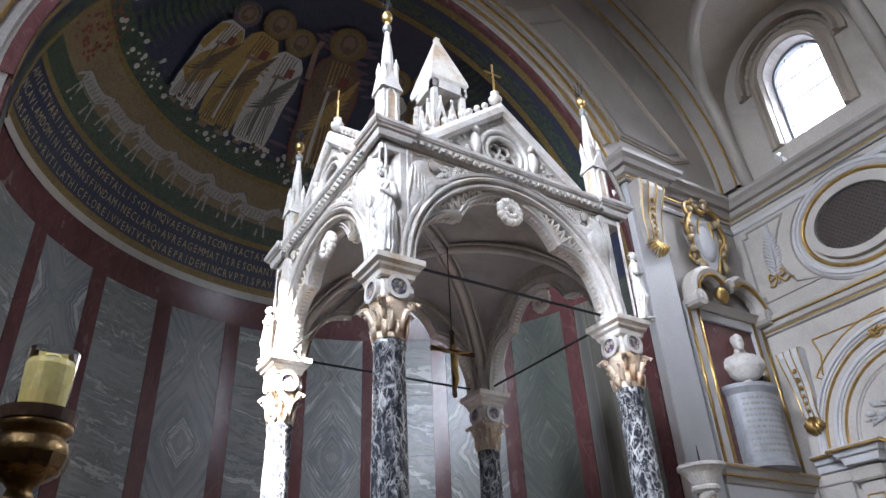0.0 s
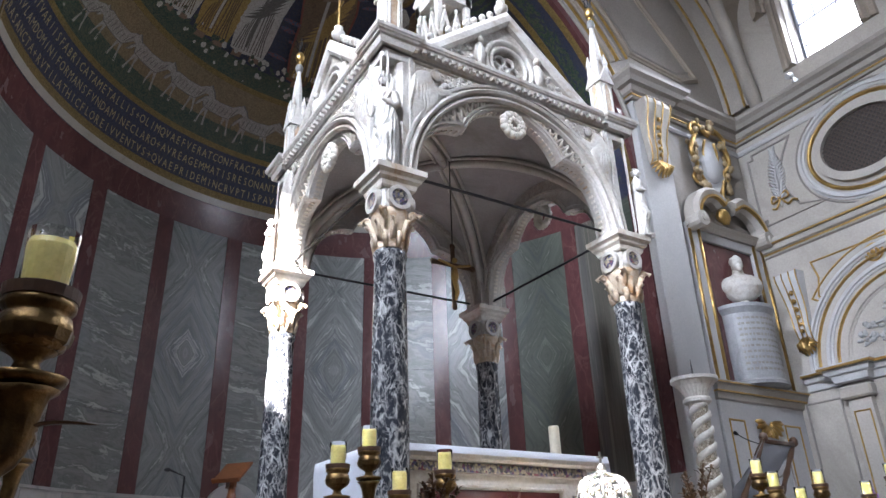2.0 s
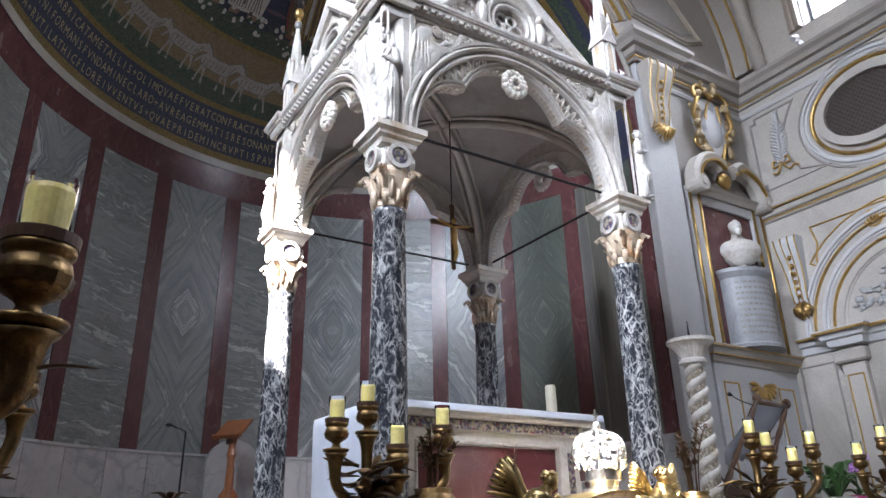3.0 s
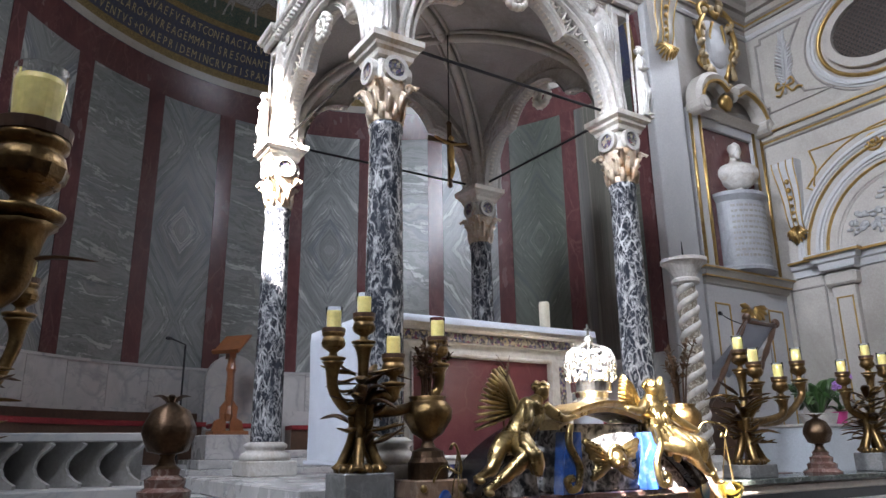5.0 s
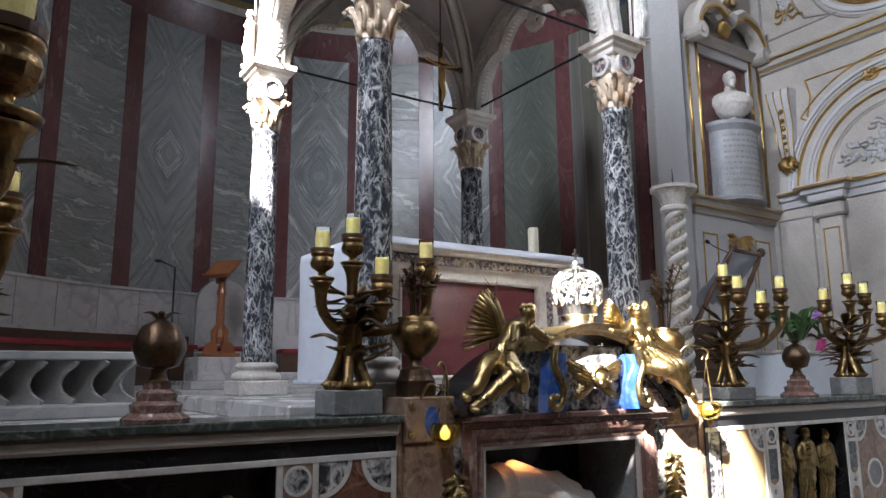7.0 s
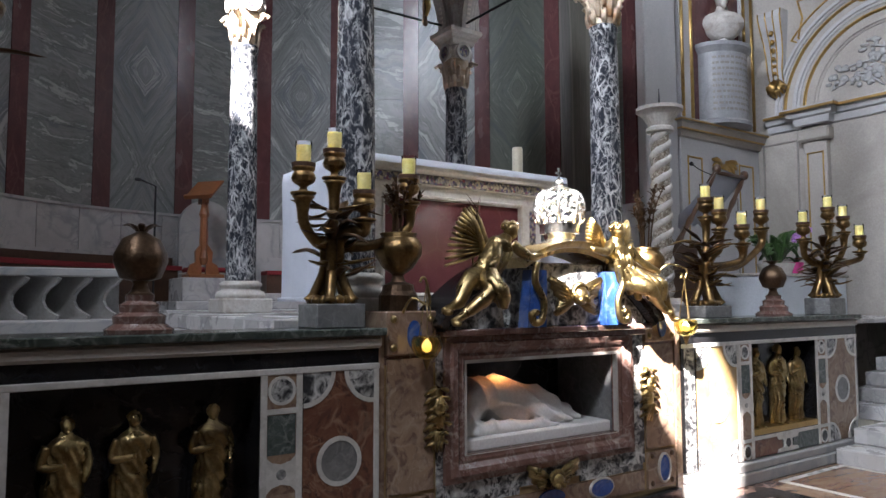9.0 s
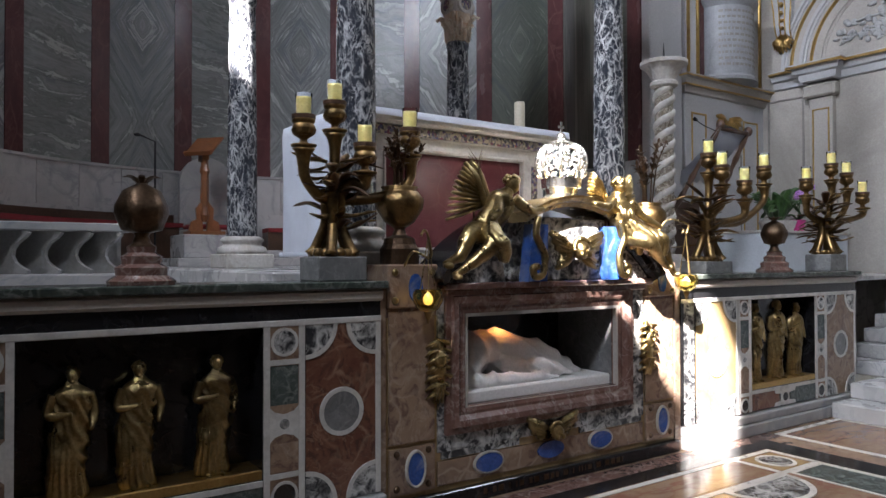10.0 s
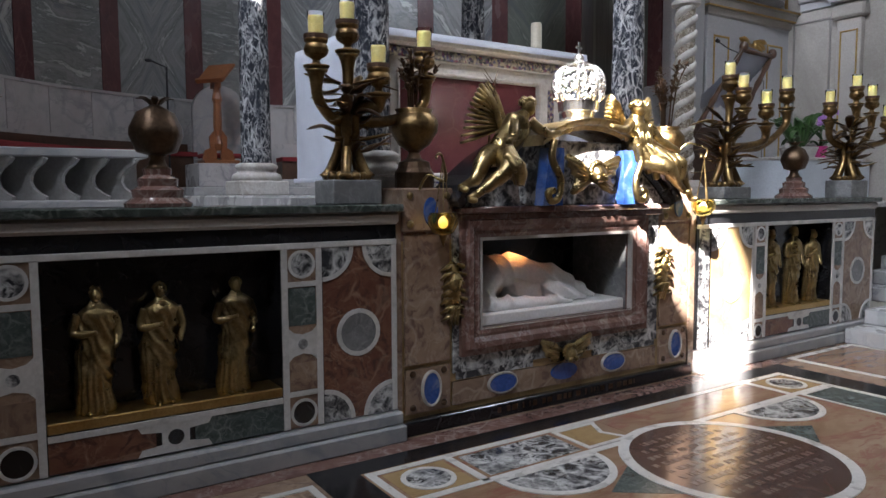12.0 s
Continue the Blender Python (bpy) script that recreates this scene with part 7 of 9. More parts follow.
tube(b, [(0, -0.03, 0.26), (0.015, -0.04, 0.15), (0, -0.03, 0.06)], [0.03, 0.024, 0.014], 7)
part("corpus", b, GILT, cr, "gilded plain figure")
part("cord", tube(bmesh.new(), [(0, 0, 0.66), (0, 0, 1.70)], 0.006, 6), IRON, cr)

# ---- the altar ----
alt = thing("altar", (3.65, 5.5, STEP_Z), label="block altar of dark red porphyry in white marble with inlaid bands", category="altar")
bx0, bx1, by0, by1 = -0.90, 0.90, -0.50, 0.55
part("body", boxed(bx0, bx1, by0, by1, 0, 1.07, bevel=0.008), WHITE_MARBLE, alt)
AF = wall_place((0, by0, 0), (1, 0, 0), (0, -1, 0))
part("front_panel", plate(bmesh.new(), rect(-0.78, 0.66, 0.16, 0.97), 0.004, AF), ALTAR_RED, alt, "dark red porphyry slab")
part("frame", ring_plate(bmesh.new(), rect(-0.90, 0.90, 0.0, 1.07), rect(-0.78, 0.66, 0.16, 0.97), 0.03, AF), WHITE_MARBLE, alt)
part("mosaic_band", plate(bmesh.new(), rect(-0.78, 0.84, 0.05, 0.11), 0.034, AF), COSMATI, alt, "red and blue inlaid band")
part("mosaic_band", plate(bmesh.new(), rect(0.76, 0.83, 0.16, 0.93), 0.034, AF), COSMATI, alt)
part("mosaic_band", plate(bmesh.new(), rect(-0.88, 0.88, 1.075, 1.15), 0.07, AF), COSMATI, alt, "red and blue inlaid band")
part("panel_moulding", sweep(bmesh.new(), rect(-0.78, 0.66, 0.16, 0.97), bead(0.02, 0.045), AF, True), WHITE_MARBLE, alt)
part("mensa_moulding", boxed(bx0 - 0.06, bx1 + 0.06, by0 - 0.05, by1 + 0.05, 1.065, 1.155, bevel=0.015), WHITE_MARBLE, alt)
part("mensa", boxed(bx0 - 0.22, bx1 + 0.22, by0 - 0.12, by1 + 0.12, 1.155, 1.255, bevel=0.02), WHITE_MARBLE, alt)
cl = thing("altar_cloth", (3.65, 5.5, STEP_Z), label="white linen altar cloth hanging down the side with a lace hem", category="cloth")
b = bmesh.new()
nx, ny = 30, 14
grid = {}
X0, X1, Y0, Y1 = bx0 - 0.24, bx1 + 0.24, by0 - 0.13, by1 + 0.13
for i in range(nx + 1):
    for k in range(ny + 1):
        y = Y0 + (Y1 - Y0) * k / ny
        grid[i, k] = b.verts.new((X0 + (X1 - X0) * i / nx, y, 1.262 + 0.006 * math.sin(5 * i) * math.sin(3 * k)))
for i in range(nx):
    for k in range(ny):
        b.faces.new((grid[i, k], grid[i + 1, k], grid[i + 1, k + 1], grid[i, k + 1]))
for edge, ox in ((0, -1), (nx, 1)):
    prev = [grid[edge, k] for k in range(ny + 1)]
    drop = 1.12 if ox < 0 else 0.9
    for r in range(1, 15):
        row = []
        for k in range(ny + 1):
            y = Y0 + (Y1 - Y0) * k / ny
            f = 0.018 * math.sin(k * 2.1) * min(1, r / 6)
            row.append(b.verts.new(((X0 if ox < 0 else X1) + ox * (0.012 + f + 0.004 * r * (1 + math.sin(1.3 * k)) * 0.3), y, 1.258 - drop * r / 14 + (0.012 * (k % 2) if r == 14 else 0))))
        for k in range(ny):
            b.faces.new((prev[k], prev[k + 1], row[k + 1], row[k]))
        prev = row
for k, (y, oy) in enumerate(((Y0, -1),)):
    prev = [grid[i, 0] for i in range(nx + 1)]
    row = [b.verts.new((X0 + (X1 - X0) * i / nx, y - 0.01 - 0.004 * math.sin(2 * i), 1.205)) for i in range(nx + 1)]
    for i in range(nx):
        b.faces.new((prev[i], prev[i + 1], row[i + 1], row[i]))
part("linen", b, CLOTH, cl, smooth=True)
b = bmesh.new()
for k in range(40):
    y = Y0 + (Y1 - Y0) * k / 39
    ball(b, (X0 - 0.03, y, 0.128), (0.008, 0.015, 0.022), 6, 4)
part("lace_hem", b, CLOTH, cl, "white lace hem")
ac = thing("altar_candle", (4.47, 5.2, STEP_Z + 1.27), label="tall ivory candle standing on the altar", category="candle")
part("wax", turned([(0.05, 0.015), (0.05, 0.28), (0.045, 0.30), (0.01, 0.305)], 20), WAX_WHITE, ac, smooth=False)
part("holder", turned([(0.07, 0), (0.075, 0.01), (0.055, 0.025), (0.053, 0.04)], 20), BRONZE_GILT, ac)
part("wick", tube(bmesh.new(), [(0, 0, 0.30), (0.003, 0, 0.32)], 0.002, 5), IRON, ac)

# ---- the confessio front: inlaid marble screen ----
FRONT = wall_place((0, FRONT_Y, 0), (1, 0, 0), (0, -1, 0))
LW0, LW1, RW0, RW1 = -3.2, 2.26, 5.20, 8.20


def wing(name, x0, x1, label):
    w = thing(name, label=label, category="marble screen")
    holes = WING_HOLES[name]
    edge = x0
    for a, b in holes:
        part("carcass", boxed(edge, a, FRONT_Y, 4.3, 0.2, 1.38), BLACK_MARBLE, w)
        part("carcass", boxed(a, b, FRONT_Y, 4.3, 0.2, 0.40), BLACK_MARBLE, w)
        part("carcass", boxed(a, b, FRONT_Y + 0.22, 4.3, 0.40, 1.26), BLACK_MARBLE, w, "black marble back of the niche")
        part("carcass", boxed(a, b, FRONT_Y, 4.3, 1.26, 1.38), BLACK_MARBLE, w)
        part("niche_floor", boxed(a, b, FRONT_Y - 0.005, FRONT_Y + 0.22, 0.40, 0.455, bevel=0.006), GILT, w, "gilded niche floor")
        edge = b
    part("carcass", boxed(edge, x1, FRONT_Y, 4.3, 0.2, 1.38), BLACK_MARBLE, w)
    pm = boxed(x0, x1 + 0.03, FRONT_Y - 0.08, 4.3, 0.0, 0.11, bevel=0.01)
    box(pm, x0, x1 + 0.02, FRONT_Y - 0.055, 4.3, 0.11, 0.19, bevel=0.012)
    part("plinth", pm, WAINSCOT, w, "white marble plinth")
    part("upper_moulding", boxed(x0, x1 + 0.015, FRONT_Y - 0.03, 4.3, 1.375, 1.452, bevel=0.018), MOULD_STONE, w, "grey-beige moulded course")
    part("top_strip", boxed(x0, x1, FRONT_Y - 0.014, FRONT_Y + 0.01, 1.25, 1.285, bevel=0.004), INLAY_WHITE, w)
    return w


WING_HOLES = {"left_screen": [(0.316, 1.505)], "right_screen": [(6.227, 7.353)]}
lw = wing("left_screen", LW0, LW1, "long inlaid marble screen with gilded saints in a black niche")
rw = wing("right_screen", RW0, RW1, "inlaid marble screen with gilded saints in a black niche")
for x0, x1 in ((LW0, LW1), (RW0, RW1)):
    sl = tagged(part("top_slab", boxed(x0, x1 + 0.03, FRONT_Y - 0.06, 4.34, 1.452, SLAB_Z, bevel=0.008), GREEN_SLAB), "dark green polished marble top slab of the screen", "slab")


def inlay(w, name, outline, mt, depth=0.006, label=""):
    part(name, plate(bmesh.new(), outline, depth, FRONT), mt, w, label)


def strip(w, u0, u1, v0, v1):
    inlay(w, "white_strip", rect(u0, u1, v0, v1), INLAY_WHITE, 0.012)


def ring(w, u, v, r, t=0.022, a0=0, a1=360, mt=INLAY_WHITE):
    if a1 - a0 == 360:
        part("white_ring", ring_plate(bmesh.new(), blob_outline(u, v, r, r, 28), blob_outline(u, v, r - t, r - t, 28), 0.012, FRONT), mt, w)
    else:
        part("white_ring", plate(bmesh.new(), arc(u, v, r, a0, a1, 14) + arc(u, v, r - t, a1, a0, 14), 0.012, FRONT), mt, w)


def roundel_column(w, u0, u1, v0, v1):
    """A narrow inlaid pilaster: rounds at both ends, green and brown slips, a pierced plaque in the middle."""
    c, h = (u0 + u1) / 2, (u1 - u0) / 2
    strip(w, u0 - 0.036, u0, v0, v1)
    strip(w, u1, u1 + 0.036, v0, v1)
    inlay(w, "ground", rect(u0, u1, v0, v1), BRECCIA_PINK, 0.004)
    for v in (v0 + h * 1.02, v1 - h * 1.02):
        inlay(w, "round_inlay", blob_outline(c, v, h * 0.8, h * 0.8, 22), BRECCIA_BW if v > 0.7 else BLACK_MARBLE, 0.008)
        ring(w, c, v, h * 0.95, 0.016)
    strip(w, u0, u1, v1 - 2 * h - 0.045, v1 - 2 * h - 0.015)
    strip(w, u0, u1, v0 + 2 * h + 0.015, v0 + 2 * h + 0.045)
    m = (v0 + v1) / 2 - 0.03
    inlay(w, "green_slip", rect(u0 + 0.004, u1 - 0.004, m + 0.11, v1 - 2 * h - 0.05), GREEN_PANEL, 0.007)
    inlay(w, "brown_slip", rect(u0 + 0.004, u1 - 0.004, v0 + 2 * h + 0.05, m - 0.11), BRECCIA_PINK, 0.007)
    inlay(w, "white_plaque", [(u0, m - 0.10), (u0 + 0.03, m - 0.07), (c, m - 0.055), (u1 - 0.03, m - 0.07), (u1, m - 0.10), (u1, m + 0.10), (u1 - 0.03, m + 0.07), (c, m + 0.055), (u0 + 0.03, m + 0.07), (u0, m + 0.10)], INLAY_WHITE, 0.009)
    inlay(w, "plaque_round", blob_outline(c, m, h * 0.34, h * 0.34, 16), BRECCIA_BW, 0.011)


def disc_panel(w, u0, u1, v0, v1, mt=BRECCIA_RED):
    """A panel with a round in the middle and quarter rounds in its corners."""
    inlay(w, "ground", rect(u0, u1, v0, v1), mt, 0.004)
    c, m = (u0 + u1) / 2, (v0 + v1) / 2
    inlay(w, "round_inlay", blob_outline(c, m, 0.118, 0.118, 28), GREY_BLOCK, 0.008)
    ring(w, c, m, 0.145, 0.027)
    r = min(0.20, (u1 - u0) * 0.46)
    for u, v, a in ((u0, v0, 0), (u1, v0, 90), (u1, v1, 180), (u0, v1, 270)):
        inlay(w, "quarter_inlay", [(u, v)] + arc(u, v, r - 0.026, a, a + 90, 12), BRECCIA_BW, 0.008)
        ring(w, u, v, r, 0.026, a, a + 90)
    strip(w, u1, u1 + 0.034, v0, v1)


def base_band(w, u0, u1, v0, v1):
    c, m = (u0 + u1) / 2, (v0 + v1) / 2
    strip(w, u0, u1, v1 - 0.002, v1 + 0.03)
    inlay(w, "brown_slip", rect(u0, c - 0.1, v0, v1), BRECCIA_RED, 0.005)
    inlay(w, "green_slip", rect(c + 0.1, u1, v0, v1), GREEN_PANEL, 0.005)
    inlay(w, "white_plaque", [(c - 0.19, v1), (c - 0.17, v1 - 0.035), (c - 0.07, v1 - 0.045), (c - 0.07, v0 + 0.045), (c - 0.17, v0 + 0.035), (c - 0.19, v0), (c + 0.19, v0), (c + 0.17, v0 + 0.035), (c + 0.07, v0 + 0.045), (c + 0.07, v1 - 0.045), (c + 0.17, v1 - 0.035), (c + 0.19, v1)], INLAY_WHITE, 0.009)
    inlay(w, "plaque_round", blob_outline(c, m, 0.042, 0.042, 16), BLACK_MARBLE, 0.011)


V0, V1 = 0.20, 1.25
roundel_column(lw, 1.545, 1.719, V0, V1)
disc_panel(lw, 1.762, 2.222, V0, V1)
roundel_column(lw, 0.095, 0.275, V0, V1)
base_band(lw, 0.316, 1.505, 0.205, 0.365)
disc_panel(lw, -0.45, 0.05, V0, V1)
base_band(lw, -2.6, -0.5, 0.205, 0.365)
inlay(lw, "ground", rect(-2.6, -0.5, 0.4, V1), BRECCIA_RED, 0.004)
disc_panel(rw, 5.40, 5.985, V0, V1, SIENA)
inlay(rw, "breccia_slip", rect(5.235, 5.37, V0, V1), BRECCIA_BW, 0.005)
roundel_column(rw, 6.045, 6.185, V0, V1)
roundel_column(rw, 7.392, 7.54, V0, V1)
disc_panel(rw, 7.585, 8.15, V0, V1, BRECCIA_PINK)
base_band(rw, 6.227, 7.353, 0.205, 0.365)
for x, sd, tl in ((0.545, 31, 0.02), (0.875, 32, -0.02), (1.255, 33, 0.03)):
    s = tagged(part("gilded_saint", draped(0.66, sd, tl, 0.32), BRONZE_GILT, smooth=True), "gilded bronze draped saint standing in the black niche", "statue", "gilded saints of the screen")
    s.matrix_basis = pose(x, FRONT_Y + 0.10, 0.455, 0, 0, 0)
for x, sd, h in ((6.42, 34, 0.76), (6.80, 35, 0.78), (7.14, 36, 0.74)):
    s = tagged(part("gilded_saint", draped(h, sd, 0.02, 0.27), BRONZE_GILT, smooth=True), "gilded bronze draped saint standing in the black niche", "statue", "gilded saints of the screen")
    s.matrix_basis = pose(x, FRONT_Y + 0.10, 0.455, 0, 0, -8)

# ---- centre: the shrine with the lying statue ----
sh = thing("shrine", label="altar front of coloured marbles with an open black recess", category="shrine")
SX0, SX1 = 2.305, 5.13
OX0, OX1, OZ0, OZ1 = 2.915, 4.396, 0.64, 1.262
SY = FRONT_Y + 0.03
part("base", boxed(SX0 - 0.02, SX1 + 0.02, SY - 0.05, 4.3, 0.0, 0.10, bevel=0.006), BLACK_MARBLE, sh, "black marble base with cut lettering")
part("lower_body", boxed(SX0, SX1, SY, 4.9, 0.10, OZ0), SIENA, sh)
part("side_body", boxed(SX0, OX0, SY, 4.9, OZ0, OZ1), SIENA, sh)
part("side_body", boxed(OX1, SX1, SY, 4.9, OZ0, OZ1), SIENA, sh)
part("upper_body", boxed(SX0, SX1, SY, 4.9, OZ1, 1.46), FRAME_RED, sh)
part("recess_back", boxed(OX0, OX1, SY + 0.62, SY + 0.66, OZ0, OZ1), BLACK_MARBLE, sh)
# added warm fill for the statue's orange glow; its housing is invented too
lamp = window_light("recess_warm_fill", (3.46, SY + 0.26, OZ1 - 0.045), (3.46, SY + 0.30, 0.95), 0.10, 0.05, 0.022, (1.0, 0.36, 0.10), 120)
part("lamp_housing", boxed(3.40, 3.52, SY + 0.23, SY + 0.29, OZ1 - 0.04, OZ1 - 0.005, bevel=0.005), IRON, sh, "small dark housing added under the lintel for the warm fill")
for x0, x1 in ((2.262, SX0), (SX1, 5.198)):
    part("return_strip", boxed(x0, x1, FRONT_Y + 0.012, 4.3, 0.0, 1.46), BRECCIA_PINK, sh)
part("recess_cheek", boxed(OX1 - 0.012, OX1 - 0.002, SY + 0.02, SY + 0.62, OZ0, OZ1), GREY_BLOCK, sh)
SF = wall_place((0, SY, 0), (1, 0, 0), (0, -1, 0))
fr = rect(OX0, OX1, OZ0, OZ1)
part("frame", sweep(bmesh.new(), fr[::-1], [(-0.005, -0.05), (-0.005, 0.03), (0.03, 0.045), (0.05, 0.04), (0.08, 0.07), (0.12, 0.075), (0.13, 0.05), (0.17, 0.05), (0.17, 0.0)], SF, True), FRAME_RED, sh, "red and grey marble frame mouldings")
part("frame_ground", ring_plate(bmesh.new(), rect(2.70, 4.72, 0.36, 1.40), rect(OX0 - 0.16, OX1 + 0.16, OZ0 - 0.16, OZ1 + 0.13), 0.02, SF), BRECCIA_BW, sh, "black and white breccia ground")
part("inner_lip", ring_plate(bmesh.new(), rect(OX0 - 0.004, OX1 + 0.004, OZ0 - 0.004, OZ1 + 0.004), rect(OX0 + 0.012, OX1 - 0.012, OZ0 + 0.0, OZ1 - 0.018), 0.04, SF), MOULD_STONE, sh)


def onsh(name, outline, mt, depth=0.01, label=""):
    part(name, plate(bmesh.new(), outline, depth, SF), mt, sh, label)


# side piers with brown slabs, ovals of blue stone and bosses
for x0, x1 in ((2.33, 2.67), (4.755, 5.10)):
    onsh("pier_slab", rect(x0, x1, 0.46, 1.30), BRECCIA_PINK, 0.02)
    onsh("pier_foot", rect(x0, x1, 0.14, 0.43), BRECCIA_PINK, 0.024)
    c = (x0 + x1) / 2
    onsh("blue_oval", blob_outline(c + 0.02, 0.29, 0.062, 0.105, 24), LAPIS, 0.034, "blue stone oval")
    part("oval_rim", sweep(bmesh.new(), blob_outline(c + 0.02, 0.29, 0.07, 0.113, 24), bead(0.01, 0.02), SF @ Matrix.Translation((0, 0, 0.024)), True), MOULD_STONE, sh)
    for u, v in ((x0 + 0.05, 0.18), (x1 - 0.05, 0.18), (x0 + 0.05, 0.40), (x1 - 0.05, 0.40)):
        part("boss", ball(bmesh.new(), SF @ Vector((u, v, 0.024)), (0.024, 0.02, 0.024), 10, 6), BRONZE_BROWN, sh, smooth=True)
    # block above the slab course
    part("pier_block", boxed(x0 - 0.02, x1 + 0.02, SY - 0.04, SY + 0.3, 1.32, 1.60, bevel=0.01), BRECCIA_PINK, sh)
    BF = wall_place((0, SY - 0.04, 0), (1, 0, 0), (0, -1, 0))
    part("blue_oval", plate(bmesh.new(), blob_outline(c + 0.01, 1.45, 0.05, 0.09, 22), 0.012, BF), LAPIS, sh)
    for u, v in ((x0 + 0.03, 1.37), (x1 - 0.03, 1.37), (x0 + 0.03, 1.55), (x1 - 0.03, 1.55)):
        part("boss", ball(bmesh.new(), BF @ Vector((u, v, 0)), (0.026, 0.02, 0.026), 10, 6), BRONZE_GILT, sh, smooth=True)
# lower band: slips and ovals
onsh("lower_slip", rect(2.70, 4.72, 0.14, 0.30), BRECCIA_PINK, 0.012)
for u in (3.12, 4.22):
    onsh("blue_oval", blob_outline(u, 0.235, 0.115, 0.062, 24), LAPIS, 0.03, "blue stone oval")
    part("oval_rim", sweep(bmesh.new(), blob_outline(u, 0.235, 0.124, 0.07, 24), bead(0.01, 0.018), SF @ Matrix.Translation((0, 0, 0.012)), True), MOULD_STONE, sh)
onsh("blue_oval", blob_outline(3.70, 0.235, 0.13, 0.062, 24), LAPIS, 0.024)
onsh("grey_slip", rect(2.73, 3.40, 0.31, 0.36), BRECCIA_BW, 0.014)
onsh("grey_slip", rect(4.0, 4.70, 0.31, 0.36), BRECCIA_BW, 0.014)
# worn cut lettering of the base as plain bars
bm = bmesh.new()
random.seed(3)
u = 3.05
while u < 4.45:
    w = random.choice((0.012, 0.03, 0.04, 0.045))
    plate(bm, rect(u, u + w, 0.035, 0.075), 0.003, wall_place((0, SY - 0.05, 0), (1, 0, 0), (0, -1, 0)))
    u += w + random.choice((0.018, 0.02, 0.05))
tagged(part("worn_lettering", bm, BRONZE_BROWN, sh, "dull cut lettering"), kind="stuff")


def winged_head(place, s, material, wing=1.0):
    """Winged head ornament, a plain mesh: four spread wings of broad feathers behind a round curled head."""
    bm = bmesh.new()
    for sg in (-1, 1):
        for up, size in ((1, 1.0), (-1, 0.8)) if wing < 1 else ((1, 1.1),):
            edge = [(0.03, -0.02), (0.06, 0.07), (0.15, 0.14), (0.30, 0.19), (0.325, 0.155), (0.29, 0.12), (0.30, 0.085), (0.26, 0.06), (0.26, 0.02), (0.21, 0.005), (0.19, -0.03), (0.13, -0.035), (0.10, -0.06)]
            edge = [(sg * u * s * size, up * v * s * size) for u, v in edge]
            plate(bm, edge if sg * up > 0 else edge[::-1], 0.03 * s, place @ Matrix.Translation((0, 0, 0.015 * s)))
            for k in range(5):
                q = [(0.06, 0.05 - 0.02 * k), (0.17 - 0.012 * k, 0.10 - 0.032 * k), (0.29 - 0.028 * k, 0.15 - 0.042 * k)]
                tube(bm, [place @ Vector((sg * u * s * size, up * v * s * size, 0.048 * s)) for u, v in q], [0.012 * s, 0.017 * s, 0.008 * s], 6)
    ball(bm, place @ Vector((0, 0.02 * s, 0.08 * s)), (0.08 * s,) * 3, 14, 10)
    ball(bm, place @ Vector((0, 0.01 * s, 0.16 * s)), (0.016 * s,) * 3, 8, 6)
    for sg in (-1, 1):
        ball(bm, place @ Vector((sg * 0.04 * s, -0.015 * s, 0.135 * s)), (0.03 * s,) * 3, 8, 6)
    for i in range(13):
        a = math.pi * (i / 12) * 1.2 - 0.3
        ball(bm, place @ Vector((0.08 * s * math.cos(a), 0.045 * s + 0.07 * s * math.sin(a), 0.085 * s)), 0.027 * s, 7, 5)
    return roughen(bm, 0.008 * s, 34 / s)


for x, z, s, y, lab in ((3.69, 0.36, 0.72, SY - 0.03, "gilded winged cherub head below the recess"),):
    tagged(part("cherub_ornament", winged_head(wall_place((x, y, z), (1, 0, 0), (0, -1, 0)), s, BRONZE_GILT), BRONZE_GILT, smooth=True), lab, "ornament")
for x, z in ((2.69, 0.93), (4.76, 0.93)):
    bm = bmesh.new()
    ball(bm, SF @ Vector((x, z, 0.02)), (0.062, 0.05, 0.19), 18, 14)
    ball(bm, SF @ Vector((x, z + 0.05, 0.06)), (0.048, 0.04, 0.065), 14, 10)
    ball(bm, SF @ Vector((x, z + 0.04, 0.105)), (0.012, 0.014, 0.024), 8, 6)
    for sg in (-1, 1):
        ball(bm, SF @ Vector((x + sg * 0.02, z + 0.075, 0.09)), (0.016, 0.012, 0.010), 8, 6)
        for k in range(7):
            v = z + 0.17 - 0.055 * k
            tube(bm, [SF @ Vector((x + sg * 0.02, v, 0.05)), SF @ Vector((x + sg * (0.055 + 0.012 * math.sin(2 * k)), v - 0.012, 0.06)), SF @ Vector((x + sg * 0.078, v - 0.045, 0.02))], [0.014, 0.024, 0.008], 6, flat=0.6)
    for k in range(3):
        tube(bm, [SF @ Vector((x + 0.02 * (k - 1), z - 0.10, 0.06)), SF @ Vector((x + 0.026 * (k - 1), z - 0.24, 0.03))], [0.026, 0.010], 7)
    bmesh.ops.scale(bm, vec=(1.1, 1, 1), space=Matrix.Translation((-x, 0, 0)), verts=bm.verts)
    tagged(part("gilt_mask", roughen(bm, 0.012, 35), BRONZE_GILT, smooth=True), "gilded mask with fruit and leaves beside the recess", "ornament")

